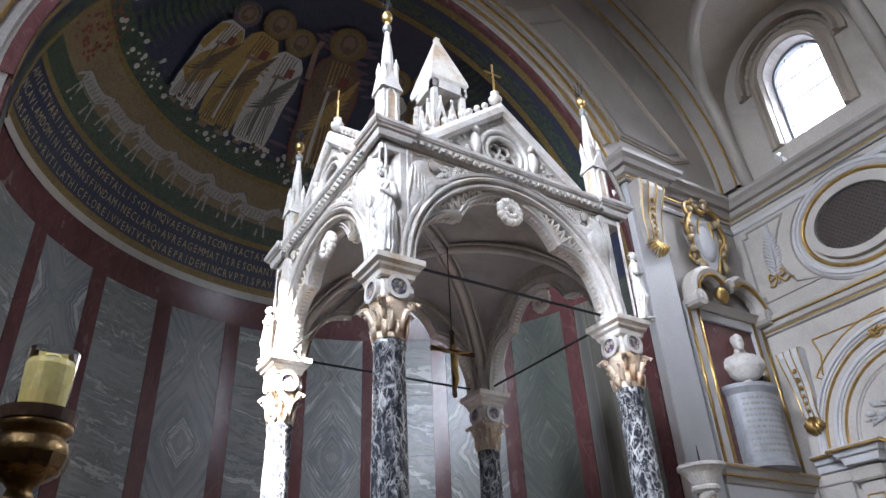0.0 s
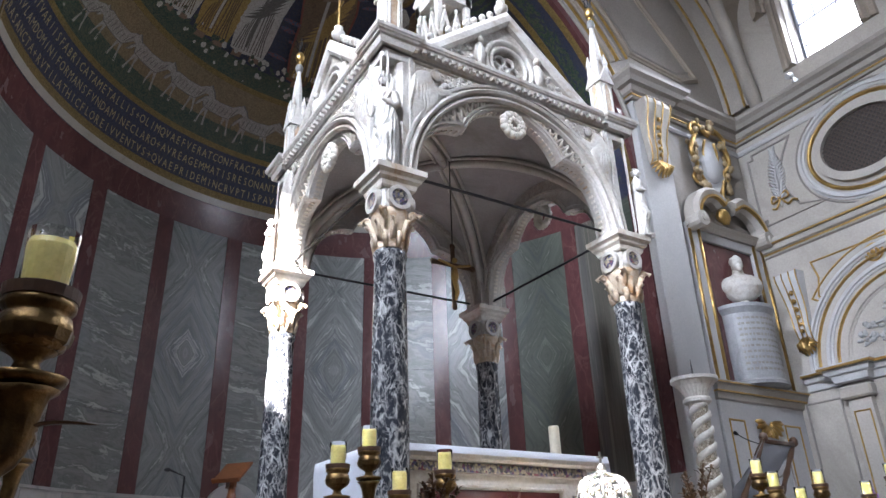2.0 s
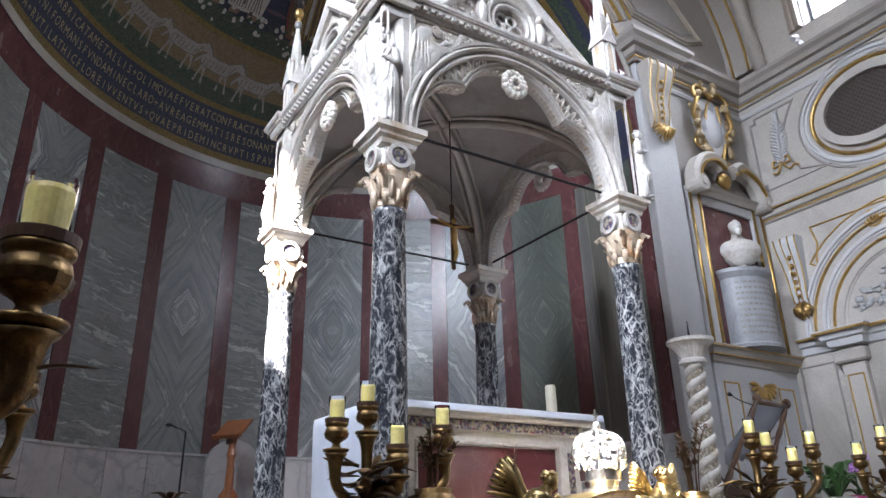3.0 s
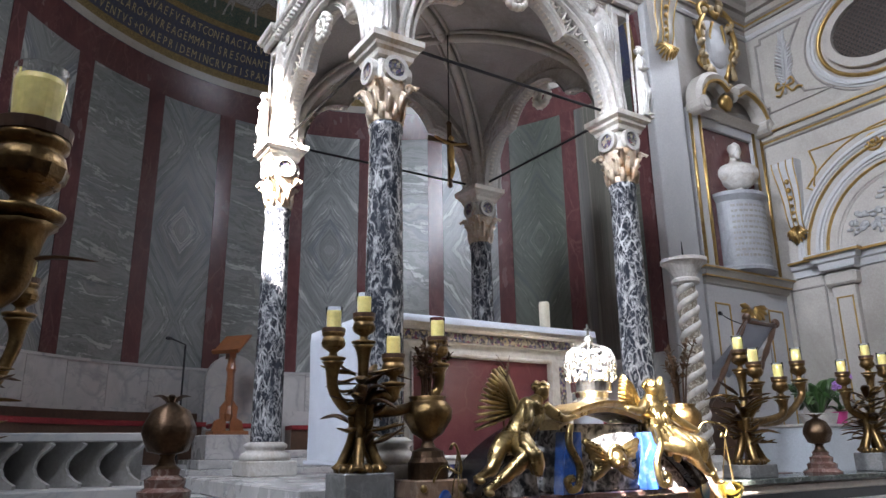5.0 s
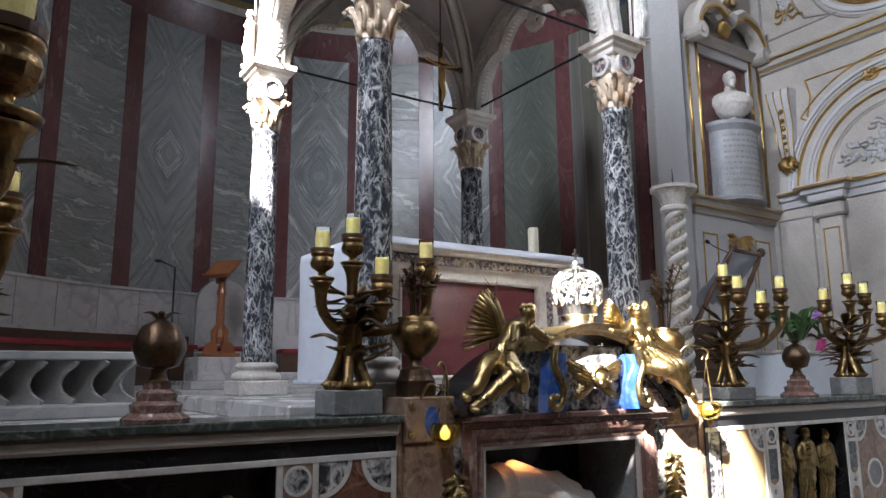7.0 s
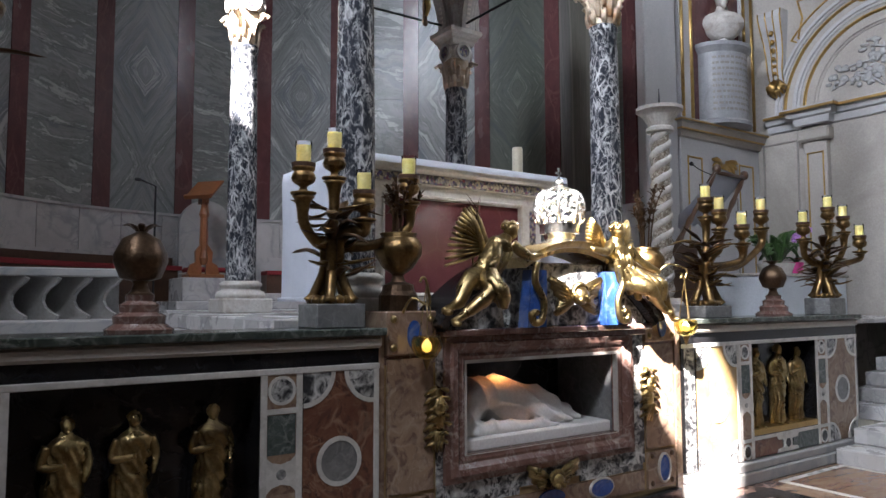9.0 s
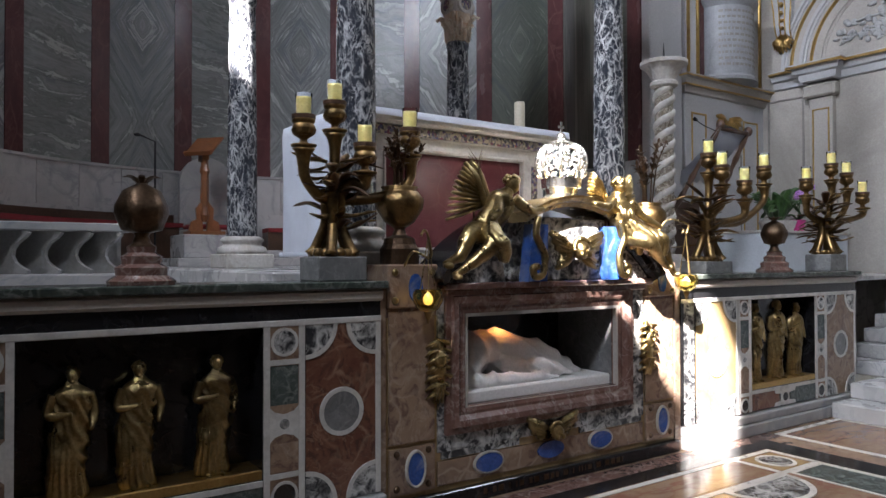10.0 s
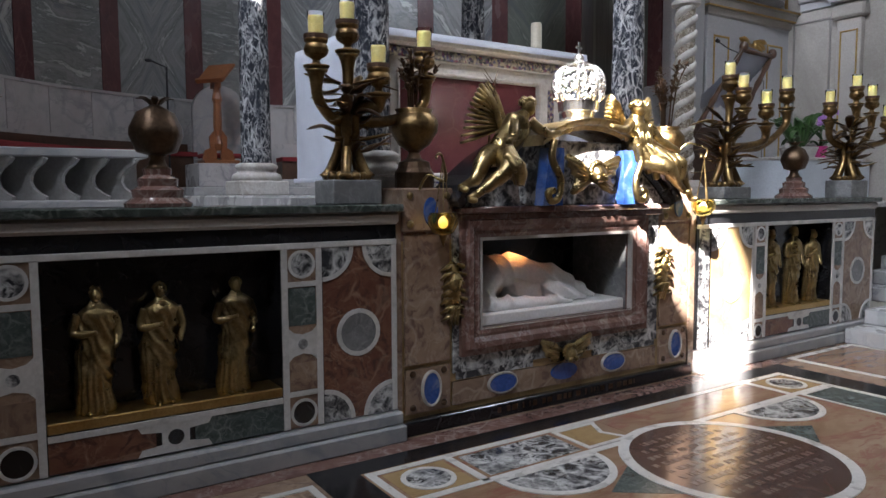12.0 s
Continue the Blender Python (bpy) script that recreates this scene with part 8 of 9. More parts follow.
# lying statue on its white slab: plain shape, one closed mesh
def lying_figure():
    """A draped body on its side: smooth union of rounded limbs over the slab, with folds."""
    caps = [((3.06, 4.15, 0.75), (3.22, 4.22, 0.97), 0.065, 0.10), ((3.14, 4.30, 0.80), (3.30, 4.30, 0.97), 0.10, 0.13), ((3.24, 4.30, 0.975), (3.44, 4.31, 0.97), 0.125, 0.135),
            ((3.44, 4.31, 0.97), (3.76, 4.26, 0.90), 0.135, 0.12), ((3.76, 4.26, 0.90), (3.96, 4.23, 0.83), 0.12, 0.085), ((4.00, 4.25, 0.80), (4.12, 4.25, 0.79), 0.085, 0.07),
            ((4.12, 4.24, 0.78), (4.22, 4.20, 0.745), 0.055, 0.025), ((3.12, 4.11, 0.76), (3.45, 4.10, 0.755), 0.062, 0.055), ((3.45, 4.10, 0.755), (3.72, 4.085, 0.75), 0.055, 0.038),
            ((3.72, 4.085, 0.748), (3.86, 4.06, 0.738), 0.030, 0.016), ((3.70, 4.17, 0.83), (3.93, 4.13, 0.785), 0.07, 0.055), ((3.46, 4.29, 0.84), (3.82, 4.20, 0.80), 0.115, 0.085), ((3.06, 4.24, 0.76), (3.18, 4.28, 0.90), 0.09, 0.12), ((3.93, 4.13, 0.785), (4.06, 4.12, 0.75), 0.045, 0.02)]
    bm = bmesh.new()
    for a, b, r0, r1 in caps:
        a, b = Vector(a), Vector(b)
        tube(bm, [a.lerp(b, t) for t in np.linspace(0, 1, 7)], list(np.linspace(r0, r1, 7)), 18)
        ball(bm, a, r0, 18, 12)
        ball(bm, b, r1, 18, 12)
    me = bpy.data.meshes.new("figure")
    bm.to_mesh(me)
    bm.free()
    ob = bpy.data.objects.new("figure", me)
    scene.collection.objects.link(ob)
    union = ob.modifiers.new("union", "REMESH")
    union.mode, union.voxel_size = "VOXEL", 0.0095
    dg = bpy.context.evaluated_depsgraph_get()
    solid = ob.evaluated_get(dg)
    bm = bmesh.new()
    bm.from_mesh(solid.to_mesh())
    solid.to_mesh_clear()
    bpy.data.objects.remove(ob)
    bpy.data.meshes.remove(me)
    for _ in range(3):
        bmesh.ops.smooth_vert(bm, verts=bm.verts, factor=0.5, use_axis_x=True, use_axis_y=True, use_axis_z=True)
    bm.normal_update()
    shift = []
    for v in bm.verts:
        x, y, z = v.co
        wob = math.sin(5 * x + 9 * y) + 0.6 * math.sin(13 * x - 7 * y + 6 * z)
        way = 1 / (1 + math.exp(-(x - 3.42) * 12))
        back = 1 - abs(math.sin(20 * (x + 0.25 * z + 0.3 * y) + 0.9 * wob)) ** 0.55
        legs = 1 - abs(math.sin(24 * (z + 0.42 * x - 0.5 * y) + 0.9 * wob)) ** 0.55
        bare = min(1.0, max(0.0, (z - 0.745) / 0.04))
        shift.append(v.normal * (0.030 * back * (1 - way) + 0.028 * legs * way - 0.009) * bare)
    for v, d in zip(bm.verts, shift):
        v.co += d
        v.co.z = max(v.co.z, 0.7235)
        v.co.y = max(v.co.y, 4.004)
    return bm


tagged(part("lying_statue", lying_figure(), STATUE_MARBLE, smooth=True), "white marble statue of a draped figure lying on its side", "statue")
tagged(part("statue_slab", boxed(OX0 + 0.005, OX1 - 0.02, SY + 0.02, SY + 0.60, OZ0, 0.725, bevel=0.01), STATUE_MARBLE), "white marble slab under the lying statue", "slab")

# cornice over the recess and the broken pediment
TF = wall_place((0, SY - 0.06, 0), (1, 0, 0), (0, -1, 0))
cm = boxed(2.74, 4.72, SY - 0.06, SY + 0.3, 1.385, 1.43, bevel=0.008)
box(cm, 2.70, 4.76, SY - 0.10, SY + 0.3, 1.43, 1.475, bevel=0.01)
part("cornice", cm, FRAME_RED, sh, "red marble cornice")
for sg in (-1, 1):
    a = arc(3.74, 0.62, 1.36, 90 + 51, 90 + 24, 14) if sg < 0 else arc(3.74, 0.62, 1.36, 90 - 24, 90 - 51, 14)
    part("pediment_arc", sweep(bmesh.new(), a, [(-0.05, -0.28), (-0.05, 0.02), (-0.02, 0.05), (0.02, 0.06), (0.03, 0.09), (0.06, 0.10), (0.06, -0.28)], TF), BLACK_MARBLE, sh, "dark moulded arc of the broken pediment")
    part("tympanum", plate(bmesh.new(), [(3.74 + sg * 1.0, 1.47)] + ([(p[0], p[1] - 0.05) for p in a] if sg < 0 else [(p[0], p[1] - 0.05) for p in a[::-1]]) + [(3.74 + sg * 0.5, 1.47)], 0.05, wall_place((0, SY - 0.01, 0), (1, 0, 0), (0, -1, 0))), BRECCIA_BW, sh)
att = thing("shrine_attic", label="breccia block with blue scrolled sides and a gilded curved top", category="attic")
part("block", boxed(3.50, 4.24, SY - 0.06, SY + 0.32, 1.475, 1.94, bevel=0.01), BRECCIA_BW, att)
for sg in (-1, 1):
    c = 3.87 + sg * 0.40
    part("blue_side", plate(bmesh.new(), [(c - 0.09, 1.475), (c + 0.09, 1.475), (c + 0.07 - 0.03 * sg, 1.88), (c - 0.07 - 0.03 * sg, 1.88)], 0.10, wall_place((0, SY - 0.04, 0), (1, 0, 0), (0, -1, 0))), LAPIS, att, "blue stone side panel")
    q = curve_pts([(c + 0.02 * sg, SY - 0.17, 1.93), (c + 0.05 * sg, SY - 0.18, 1.80), (c - 0.02 * sg, SY - 0.19, 1.66), (c - 0.0 * sg, SY - 0.19, 1.53), (c + 0.07 * sg, SY - 0.19, 1.51), (c + 0.09 * sg, SY - 0.19, 1.57), (c + 0.04 * sg, SY - 0.19, 1.58)], 6)
    part("scroll", tube(bmesh.new(), q, 0.026, 8), BRONZE_GILT, att, "gilded scroll", smooth=True)
top = arc(3.87, 1.10, 0.98, 90 + 30, 90 - 30, 16)
part("gilt_top", sweep(bmesh.new(), top, [(-0.06, -0.30), (-0.06, 0.04), (-0.03, 0.06), (-0.02, 0.09), (0.0, 0.11), (0.02, 0.12), (0.02, -0.30)], TF), BRONZE_GILT, att, "gilded curved cornice")
tagged(part("cherub_ornament", winged_head(wall_place((3.87, SY - 0.10, 1.68), (1, 0, 0), (0, -1, 0)), 0.85, BRONZE_GILT, 0.8), BRONZE_GILT, smooth=True), "gilded winged cherub head on the attic block", "ornament")

# crown
crn = thing("crown_ornament", (3.97, SY + 0.14, 2.075), label="pierced silver crown ornament with jewelled bands on the attic", category="crown")
part("stand", turned([(0.15, 0), (0.155, 0.03), (0.12, 0.06), (0.13, 0.10)], 28), STEEL, crn)
part("rim", turned([(0.13, 0.10), (0.155, 0.105), (0.16, 0.18), (0.14, 0.185)], 32), STEEL, crn, "silver rim")
for k in range(8):
    a = 2 * math.pi * k / 8
    d = Vector((math.cos(a), math.sin(a), 0))
    q = curve_pts([d * 0.155 + Vector((0, 0, 0.18)), d * 0.195 + Vector((0, 0, 0.30)), d * 0.155 + Vector((0, 0, 0.42)), d * 0.04 + Vector((0, 0, 0.47))], 6)
    part("rib", tube(bmesh.new(), q, 0.013, 6), STEEL, crn, smooth=True)
    bm = bmesh.new()
    rnd = random.Random(k)
    b2 = a + math.pi / 8
    for i in range(34):
        z = rnd.uniform(0.20, 0.42)
        r = 0.187 - 0.8 * max(0, z - 0.33) ** 1.2
        aa = b2 + rnd.uniform(-0.28, 0.28)
        ball(bm, (r * math.cos(aa), r * math.sin(aa), z), rnd.uniform(0.011, 0.019), 7, 5)
    tagged(part("filigree", bm, STEEL, crn, smooth=True), kind="stuff")
part("orb", ball(bmesh.new(), (0, 0, 0.505), 0.04, 12, 8), STEEL, crn, smooth=True)
bm = boxed(-0.008, 0.008, -0.006, 0.006, 0.54, 0.63)
box(bm, -0.03, 0.03, -0.006, 0.006, 0.58, 0.596)
part("cross", bm, STEEL, crn)


# angels: one plain mesh each
def limb(bm, pts, radii, seg=10):
    q = curve_pts(pts, 6)
    tube(bm, q, list(np.interp(np.linspace(0, 1, len(q)), np.linspace(0, 1, len(radii)), radii)), seg)


def wing(bm, root, tip, low, n=11):
    """Overlapping feathers between an upper and a lower tip, with a thick leading edge."""
    root, tip, low = Vector(root), Vector(tip), Vector(low)
    for k in range(n):
        t = k / (n - 1)
        end = tip.lerp(low, t) + (tip - root) * 0.10 * math.sin(math.pi * t)
        beg = root.lerp(tip, 0.45 * (1 - t)) + Vector((0, 0.004 * k, 0))
        tube(bm, [beg, beg.lerp(end, 0.6), end], [0.028, 0.048, 0.022], 8, flat=0.35)
    limb(bm, [root, root.lerp(tip, 0.6) + Vector((0, -0.01, 0.02)), tip], [0.03, 0.028, 0.012], 7)


def angel(head, neck, waist, hip, legs, arms, wings):
    bm = bmesh.new()
    head, neck, waist, hip = (Vector(v) for v in (head, neck, waist, hip))
    limb(bm, [hip, waist, neck.lerp(waist, 0.3), neck, neck.lerp(head, 0.6)], [0.10, 0.10, 0.092, 0.102, 0.10, 0.06, 0.038], 14)
    ball(bm, head, (0.052, 0.056, 0.066), 14, 10)
    rnd = random.Random(int(head.x * 100))
    for i in range(26):
        a, e = rnd.uniform(0, 6.28), rnd.uniform(0.0, 1.4)
        ball(bm, head + Vector((0.048 * math.cos(a) * math.cos(e), 0.012 + 0.05 * math.sin(a) * math.cos(e), 0.012 + 0.05 * math.sin(e))), 0.022, 6, 5)
    for pts in legs:
        limb(bm, [hip] + pts, [0.085, 0.08, 0.062, 0.05, 0.042, 0.03, 0.024])
        ball(bm, Vector(pts[-1]) + Vector((0.01, -0.02, -0.01)), (0.028, 0.05, 0.022), 8, 6)
    for pts in arms:
        limb(bm, pts, [0.042, 0.038, 0.032, 0.026, 0.02], 9)
        ball(bm, pts[-1], (0.026, 0.02, 0.02), 8, 6)
    for root, tip, low in wings:
        wing(bm, root, tip, low)
    # drapery over hips and thighs
    knee = Vector(legs[0][0])
    for k in range(9):
        t = k / 8
        c = hip.lerp(knee, t * 0.9)
        up = waist.lerp(knee, t * 0.8)
        limb(bm, [up + Vector((-0.05, -0.03, 0.03)), c + Vector((0.02 * math.sin(5 * k), -0.10, -0.02)), c + Vector((0.05, -0.07, -0.12 - 0.03 * math.sin(4 * k)))], [0.03, 0.042, 0.026], 7)
    for k in range(4):
        limb(bm, [neck + Vector((-0.05 + 0.03 * k, -0.05, -0.02)), waist + Vector((-0.04 + 0.035 * k, -0.085, 0.02)), hip + Vector((-0.03 + 0.03 * k, -0.08, 0.03))], [0.016, 0.022, 0.024], 6)
    return roughen(bm, 0.009, 18)


left_angel = angel((3.27, 3.88, 2.15), (3.21, 3.90, 2.06), (3.13, 3.90, 1.94), (3.03, 3.90, 1.83), [[(2.98, 3.72, 1.74), (2.84, 3.74, 1.62), (2.69, 3.76, 1.53)], [(2.88, 3.86, 1.78), (2.80, 3.84, 1.66), (2.66, 3.82, 1.60)]], [[(3.25, 3.84, 2.05), (3.36, 3.80, 1.97), (3.49, 3.82, 1.98)], [(3.14, 3.86, 2.04), (3.06, 3.78, 1.94), (3.0, 3.76, 1.90)]], [((3.12, 3.98, 2.0), (2.97, 4.02, 2.30), (2.80, 4.0, 1.90)), ((3.16, 4.0, 2.03), (3.08, 4.10, 2.33), (3.02, 4.10, 2.12))])
s = tagged(part("angel_statue", left_angel, BRONZE_GILT, smooth=True), "gilded bronze winged angel reclining on the broken pediment", "statue", "angels of the shrine")
right_angel = angel((4.34, 3.86, 2.20), (4.35, 3.89, 2.10), (4.34, 3.88, 1.95), (4.38, 3.90, 1.83), [[(4.62, 3.74, 1.80), (4.74, 3.74, 1.66), (4.86, 3.76, 1.52)], [(4.48, 3.70, 1.76), (4.62, 3.72, 1.66), (4.74, 3.74, 1.58)]], [[(4.26, 3.86, 2.09), (4.14, 3.80, 2.03), (4.01, 3.82, 2.05)], [(4.45, 3.86, 2.08), (4.56, 3.82, 1.97), (4.74, 3.80, 1.89)]], [((4.28, 3.94, 2.06), (4.12, 3.94, 2.30), (4.06, 3.92, 2.0)), ((4.40, 3.94, 2.08), (4.54, 3.94, 2.30), (4.60, 3.94, 2.06))])
s = tagged(part("angel_statue", right_angel, BRONZE_GILT, smooth=True), "gilded bronze winged angel in sunlight on the broken pediment", "statue", "angels of the shrine")
for x, tl, n in ((3.02, -25, 9),):
    pb = thing("palm_branch", (x, SY + 0.02, 1.95), label="thin bronze palm branch held beside the angel", category="branch")
    bm = bmesh.new()
    tube(bm, [(0, 0, -0.1), (0.02, 0, 0.15), (0.06, 0, 0.38)], [0.008, 0.007, 0.003], 5)
    for k in range(n):
        z = 0.12 + 0.03 * k
        for sg in (-1, 1):
            tube(bm, [(0.02 + 0.1 * (z - .12), 0, z), (0.02 + sg * 0.06, 0.0, z + 0.09)], [0.006, 0.002], 4, flat=0.4)
    part("frond", bm, BRONZE_BROWN, pb)

# ---- things on the slab ----
def candle_cup(parent, p, s=1.0, mt=BRONZE_DARK, lit=False):
    """A branch's end: drip bowl, bulb, cup, glass and candle, at p."""
    x, y, z = p
    cup = part("candle_cup", turned([(0.02 * s, 0), (0.075 * s, 0.012 * s), (0.08 * s, 0.025 * s), (0.03 * s, 0.035 * s), (0.022 * s, 0.055 * s), (0.03 * s, 0.065 * s), (0.062 * s, 0.085 * s), (0.072 * s, 0.12 * s), (0.066 * s, 0.145 * s), (0.058 * s, 0.15 * s), (0.062 * s, 0.156 * s), (0.07 * s, 0.165 * s), (0.07 * s, 0.18 * s), (0.056 * s, 0.185 * s)], 24), mt, parent, smooth=True)
    cup.matrix_basis = pose(x, y, z)
    part("fluted_band", lathe(bmesh.new(), [(0.052 * s, 0.078 * s), (0.068 * s, 0.095 * s), (0.0735 * s, 0.118 * s)], 36, flute=(12, 0.03)), mt, cup)
    part("rim_band", turned([(0.058 * s, 0.178 * s), (0.072 * s, 0.18 * s), (0.074 * s, 0.205 * s), (0.06 * s, 0.207 * s)], 24), WOOD_DARK, cup)
    part("wax", turned([(0.043 * s, 0.205 * s), (0.045 * s, 0.30 * s), (0.04 * s, 0.312 * s), (0.004, 0.308 * s)], 20), WAX, cup, "yellow candle stump")
    gl = part("glass_cup", turned([(0.047 * s, 0.205 * s), (0.0515 * s, 0.335 * s), (0.0500 * s, 0.335 * s), (0.0465 * s, 0.208 * s)], 24), GLASS, cup, "clear glass cup", smooth=True)
    gl.visible_shadow = False
    return cup


def leafy(bm, base, tip, w, bend=0.05):
    base, tip = Vector(base), Vector(tip)
    mid = base.lerp(tip, 0.5) + Vector((0, 0, bend))
    tube(bm, curve_pts([base, mid, tip], 5), list(np.interp(np.linspace(0, 1, 11), [0, 0.4, 0.8, 1], [0.3 * w, w, 0.6 * w, 0.05 * w])), 6, flat=0.3)


def candelabrum(at, cups, block=None, seed=1, height=0.62, mt=BRONZE_DARK, label="", s=1.0):
    """Branching bronze candelabrum: twisted stems, leaf sprays, a clawed foot on a marble block."""
    g = thing("candelabrum", at, label=label, category="candelabrum", group="candelabra of the shrine")
    rnd = random.Random(seed)
    bz = 0.0
    if block:
        part("marble_block", boxed(-block[0], block[0], -block[1], block[1], 0, block[2], bevel=0.008), GREY_BLOCK, g, "grey speckled marble block")
        bz = block[2]
    for k in range(5):
        a = 2 * math.pi * k / 5 + 0.4
        d = Vector((math.cos(a), math.sin(a), 0))
        q = curve_pts([d * 0.14 * s + Vector((0, 0, bz + 0.01)), d * 0.10 * s + Vector((0, 0, bz + 0.08 * s)), d * 0.045 * s + Vector((0, 0, bz + 0.22 * s)), d * 0.05 * s + Vector((0, 0, bz + 0.40 * s))], 5)
        part("stem", tube(bmesh.new(), q, list(np.interp(np.linspace(0, 1, len(q)), [0, 0.2, 1], [0.045 * s, 0.032 * s, 0.038 * s])), 9), mt, g, smooth=True)
    foot = bmesh.new()
    for i in range(16):
        a = 2 * math.pi * i / 16
        ball(foot, (0.13 * s * math.cos(a), 0.11 * s * math.sin(a), bz + 0.02 * s), (0.035 * s, 0.03 * s, 0.03 * s), 7, 5)
    part("foot", roughen(foot, 0.012, 40), mt, g, smooth=True)
    for c in cups:
        x, y, z = c
        r = math.hypot(x, y)
        z0 = bz + 0.36 * s
        q = curve_pts([(x * 0.10, y * 0.10, z0), (x * 0.55, y * 0.55, z0 + (0.02 if r > 0.2 * s else 0.10) * s), (x * 0.97, y * 0.97, max(z0 + 0.08 * s, z - 0.16 * s)), (x, y, z)], 6)
        part("branch", tube(bmesh.new(), q, list(np.interp(np.linspace(0, 1, len(q)), [0, 0.5, 0.8, 0.93, 1], [0.042 * s, 0.032 * s, 0.036 * s, 0.05 * s, 0.072 * s])), 10), mt, g, smooth=True)
        candle_cup(g, (x, y, z), s, mt)
    for i in range(54):
        a, z = rnd.uniform(0, 2 * math.pi), bz + rnd.uniform(0.14, 0.60) * s
        d = Vector((math.cos(a), math.sin(a), 0))
        ln = rnd.uniform(0.12, 0.33) * s
        bm = bmesh.new()
        leafy(bm, d * 0.04 * s + Vector((0, 0, z)), d * ln + Vector((0, 0, z + rnd.uniform(-0.06, 0.12) * s)), rnd.uniform(0.026, 0.05) * s, rnd.uniform(-0.03, 0.05))
        part("leaf", bm, mt if i % 2 else BRONZE_BROWN, g, smooth=True)
    return g


ITEM_Y = 4.12
candelabrum((2.02, ITEM_Y, SLAB_Z), [(0.02, 0.02, 0.92), (-0.21, -0.03, 0.80), (0.17, -0.10, 0.655), (0.55, -0.02, 0.80)], (0.165, 0.14, 0.15), 1, mt=BRONZE_DARK, label="branched gilt bronze candelabrum with four yellow candles on a marble block")
candelabrum((5.80, ITEM_Y, SLAB_Z), [(0.10, 0.04, 0.92), (0.16, -0.06, 0.80), (0.52, -0.06, 0.68), (0.98, 0.02, 0.86)], (0.20, 0.14, 0.11), 2, mt=BRONZE_DARK, label="branched gilt bronze candelabrum with leafy stem and yellow candles")
candelabrum((7.92, ITEM_Y, SLAB_Z), [(0.14, 0.0, 0.98), (0.47, 0.0, 0.90), (0.62, -0.1, 0.68), (-0.2, 0.1, 0.8)], (0.17, 0.14, 0.18), 3, mt=BRONZE_DARK, label="branched dark bronze candelabrum near the end of the screen")
candelabrum((-0.10, ITEM_Y, SLAB_Z), [(0.24, 0.0, 0.93), (-0.2, 0.0, 0.95), (0.0, 0.1, 1.1)], (0.17, 0.14, 0.15), 4, mt=BRONZE_DARK, label="branched dark bronze candelabrum with yellow candles on the slab")

# candelabrum beside the viewer, on its own marble post
NEAR = (-0.352, 2.02)
post = thing("marble_post", (NEAR[0], NEAR[1], 0), label="square white marble post carrying a candelabrum", category="post")
part("shaft", boxed(-0.2, 0.2, -0.2, 0.2, 0.12, 1.42, bevel=0.015), WAINSCOT, post)
part("foot", boxed(-0.25, 0.25, -0.25, 0.25, 0, 0.12, bevel=0.015), WAINSCOT, post)
part("cap", boxed(-0.24, 0.24, -0.24, 0.24, 1.42, 1.50, bevel=0.015), GREEN_SLAB, post)
near_candelabrum = candelabrum((NEAR[0], NEAR[1], 1.50), [(0.415, -0.01, 0.825), (-0.2, 0.1, 1.05), (-0.1, -0.2, 0.9)], (0.18, 0.15, 0.12), 6, mt=BRONZE_DARK, label="large gilt bronze candelabrum with a glass-cupped yellow candle", s=1.25)


near_leaf = bmesh.new()
leafy(near_leaf, (NEAR[0] + 0.34, NEAR[1] - 0.02, 2.17), (NEAR[0] + 0.60, NEAR[1] - 0.02, 2.255), 0.02, 0.035)
leaf_ob = part("long_leaf", near_leaf, BRONZE_BROWN, near_candelabrum, smooth=True)
leaf_ob.matrix_basis = near_candelabrum.matrix_basis.inverted()


def pomegranate(at, r, label, mt=BRONZE_BROWN):
    g = thing("bronze_fruit", at, label=label, category="ornament", group="fruit finials on the slab")
    part("stone_foot", turned([(0.17, 0), (0.175, 0.02), (0.13, 0.05), (0.135, 0.09), (0.10, 0.11), (0.105, 0.15), (0.07, 0.17), (0.075, 0.2)], 24), FRAME_RED, g, "reddish marble foot", smooth=False)
    part("stem", turned([(0.075, 0.2), (0.05, 0.22), (0.035, 0.26), (0.05, 0.28)], 18), mt, g, smooth=True)
    part("fruit", lathe(bmesh.new(), [(0.03, 0.27), (r * 0.75, 0.29), (r, 0.27 + r * 0.8), (r * 0.98, 0.27 + r * 1.1), (r * 0.7, 0.27 + r * 1.7), (r * 0.25, 0.27 + r * 1.95), (r * 0.2, 0.27 + r * 2.0)], 36, flute=(6, 0.035)), mt, g, smooth=True)
    for k in range(7):
        a = 2 * math.pi * k / 7
        bm = bmesh.new()
        leafy(bm, (0.1 * r * math.cos(a), 0.1 * r * math.sin(a), 0.27 + r * 1.92), (0.75 * r * math.cos(a), 0.75 * r * math.sin(a), 0.27 + r * 2.25), 0.018, 0.02)
        part("crown_leaf", bm, mt, g)
    return g


pomegranate((0.90, ITEM_Y, SLAB_Z), 0.135, "large brown bronze pomegranate on a reddish marble foot")
pomegranate((6.92, ITEM_Y, SLAB_Z), 0.125, "ribbed bronze fruit finial on a marble foot")
pomegranate((-1.2, ITEM_Y, SLAB_Z), 0.13, "large brown bronze pomegranate on a reddish marble foot")


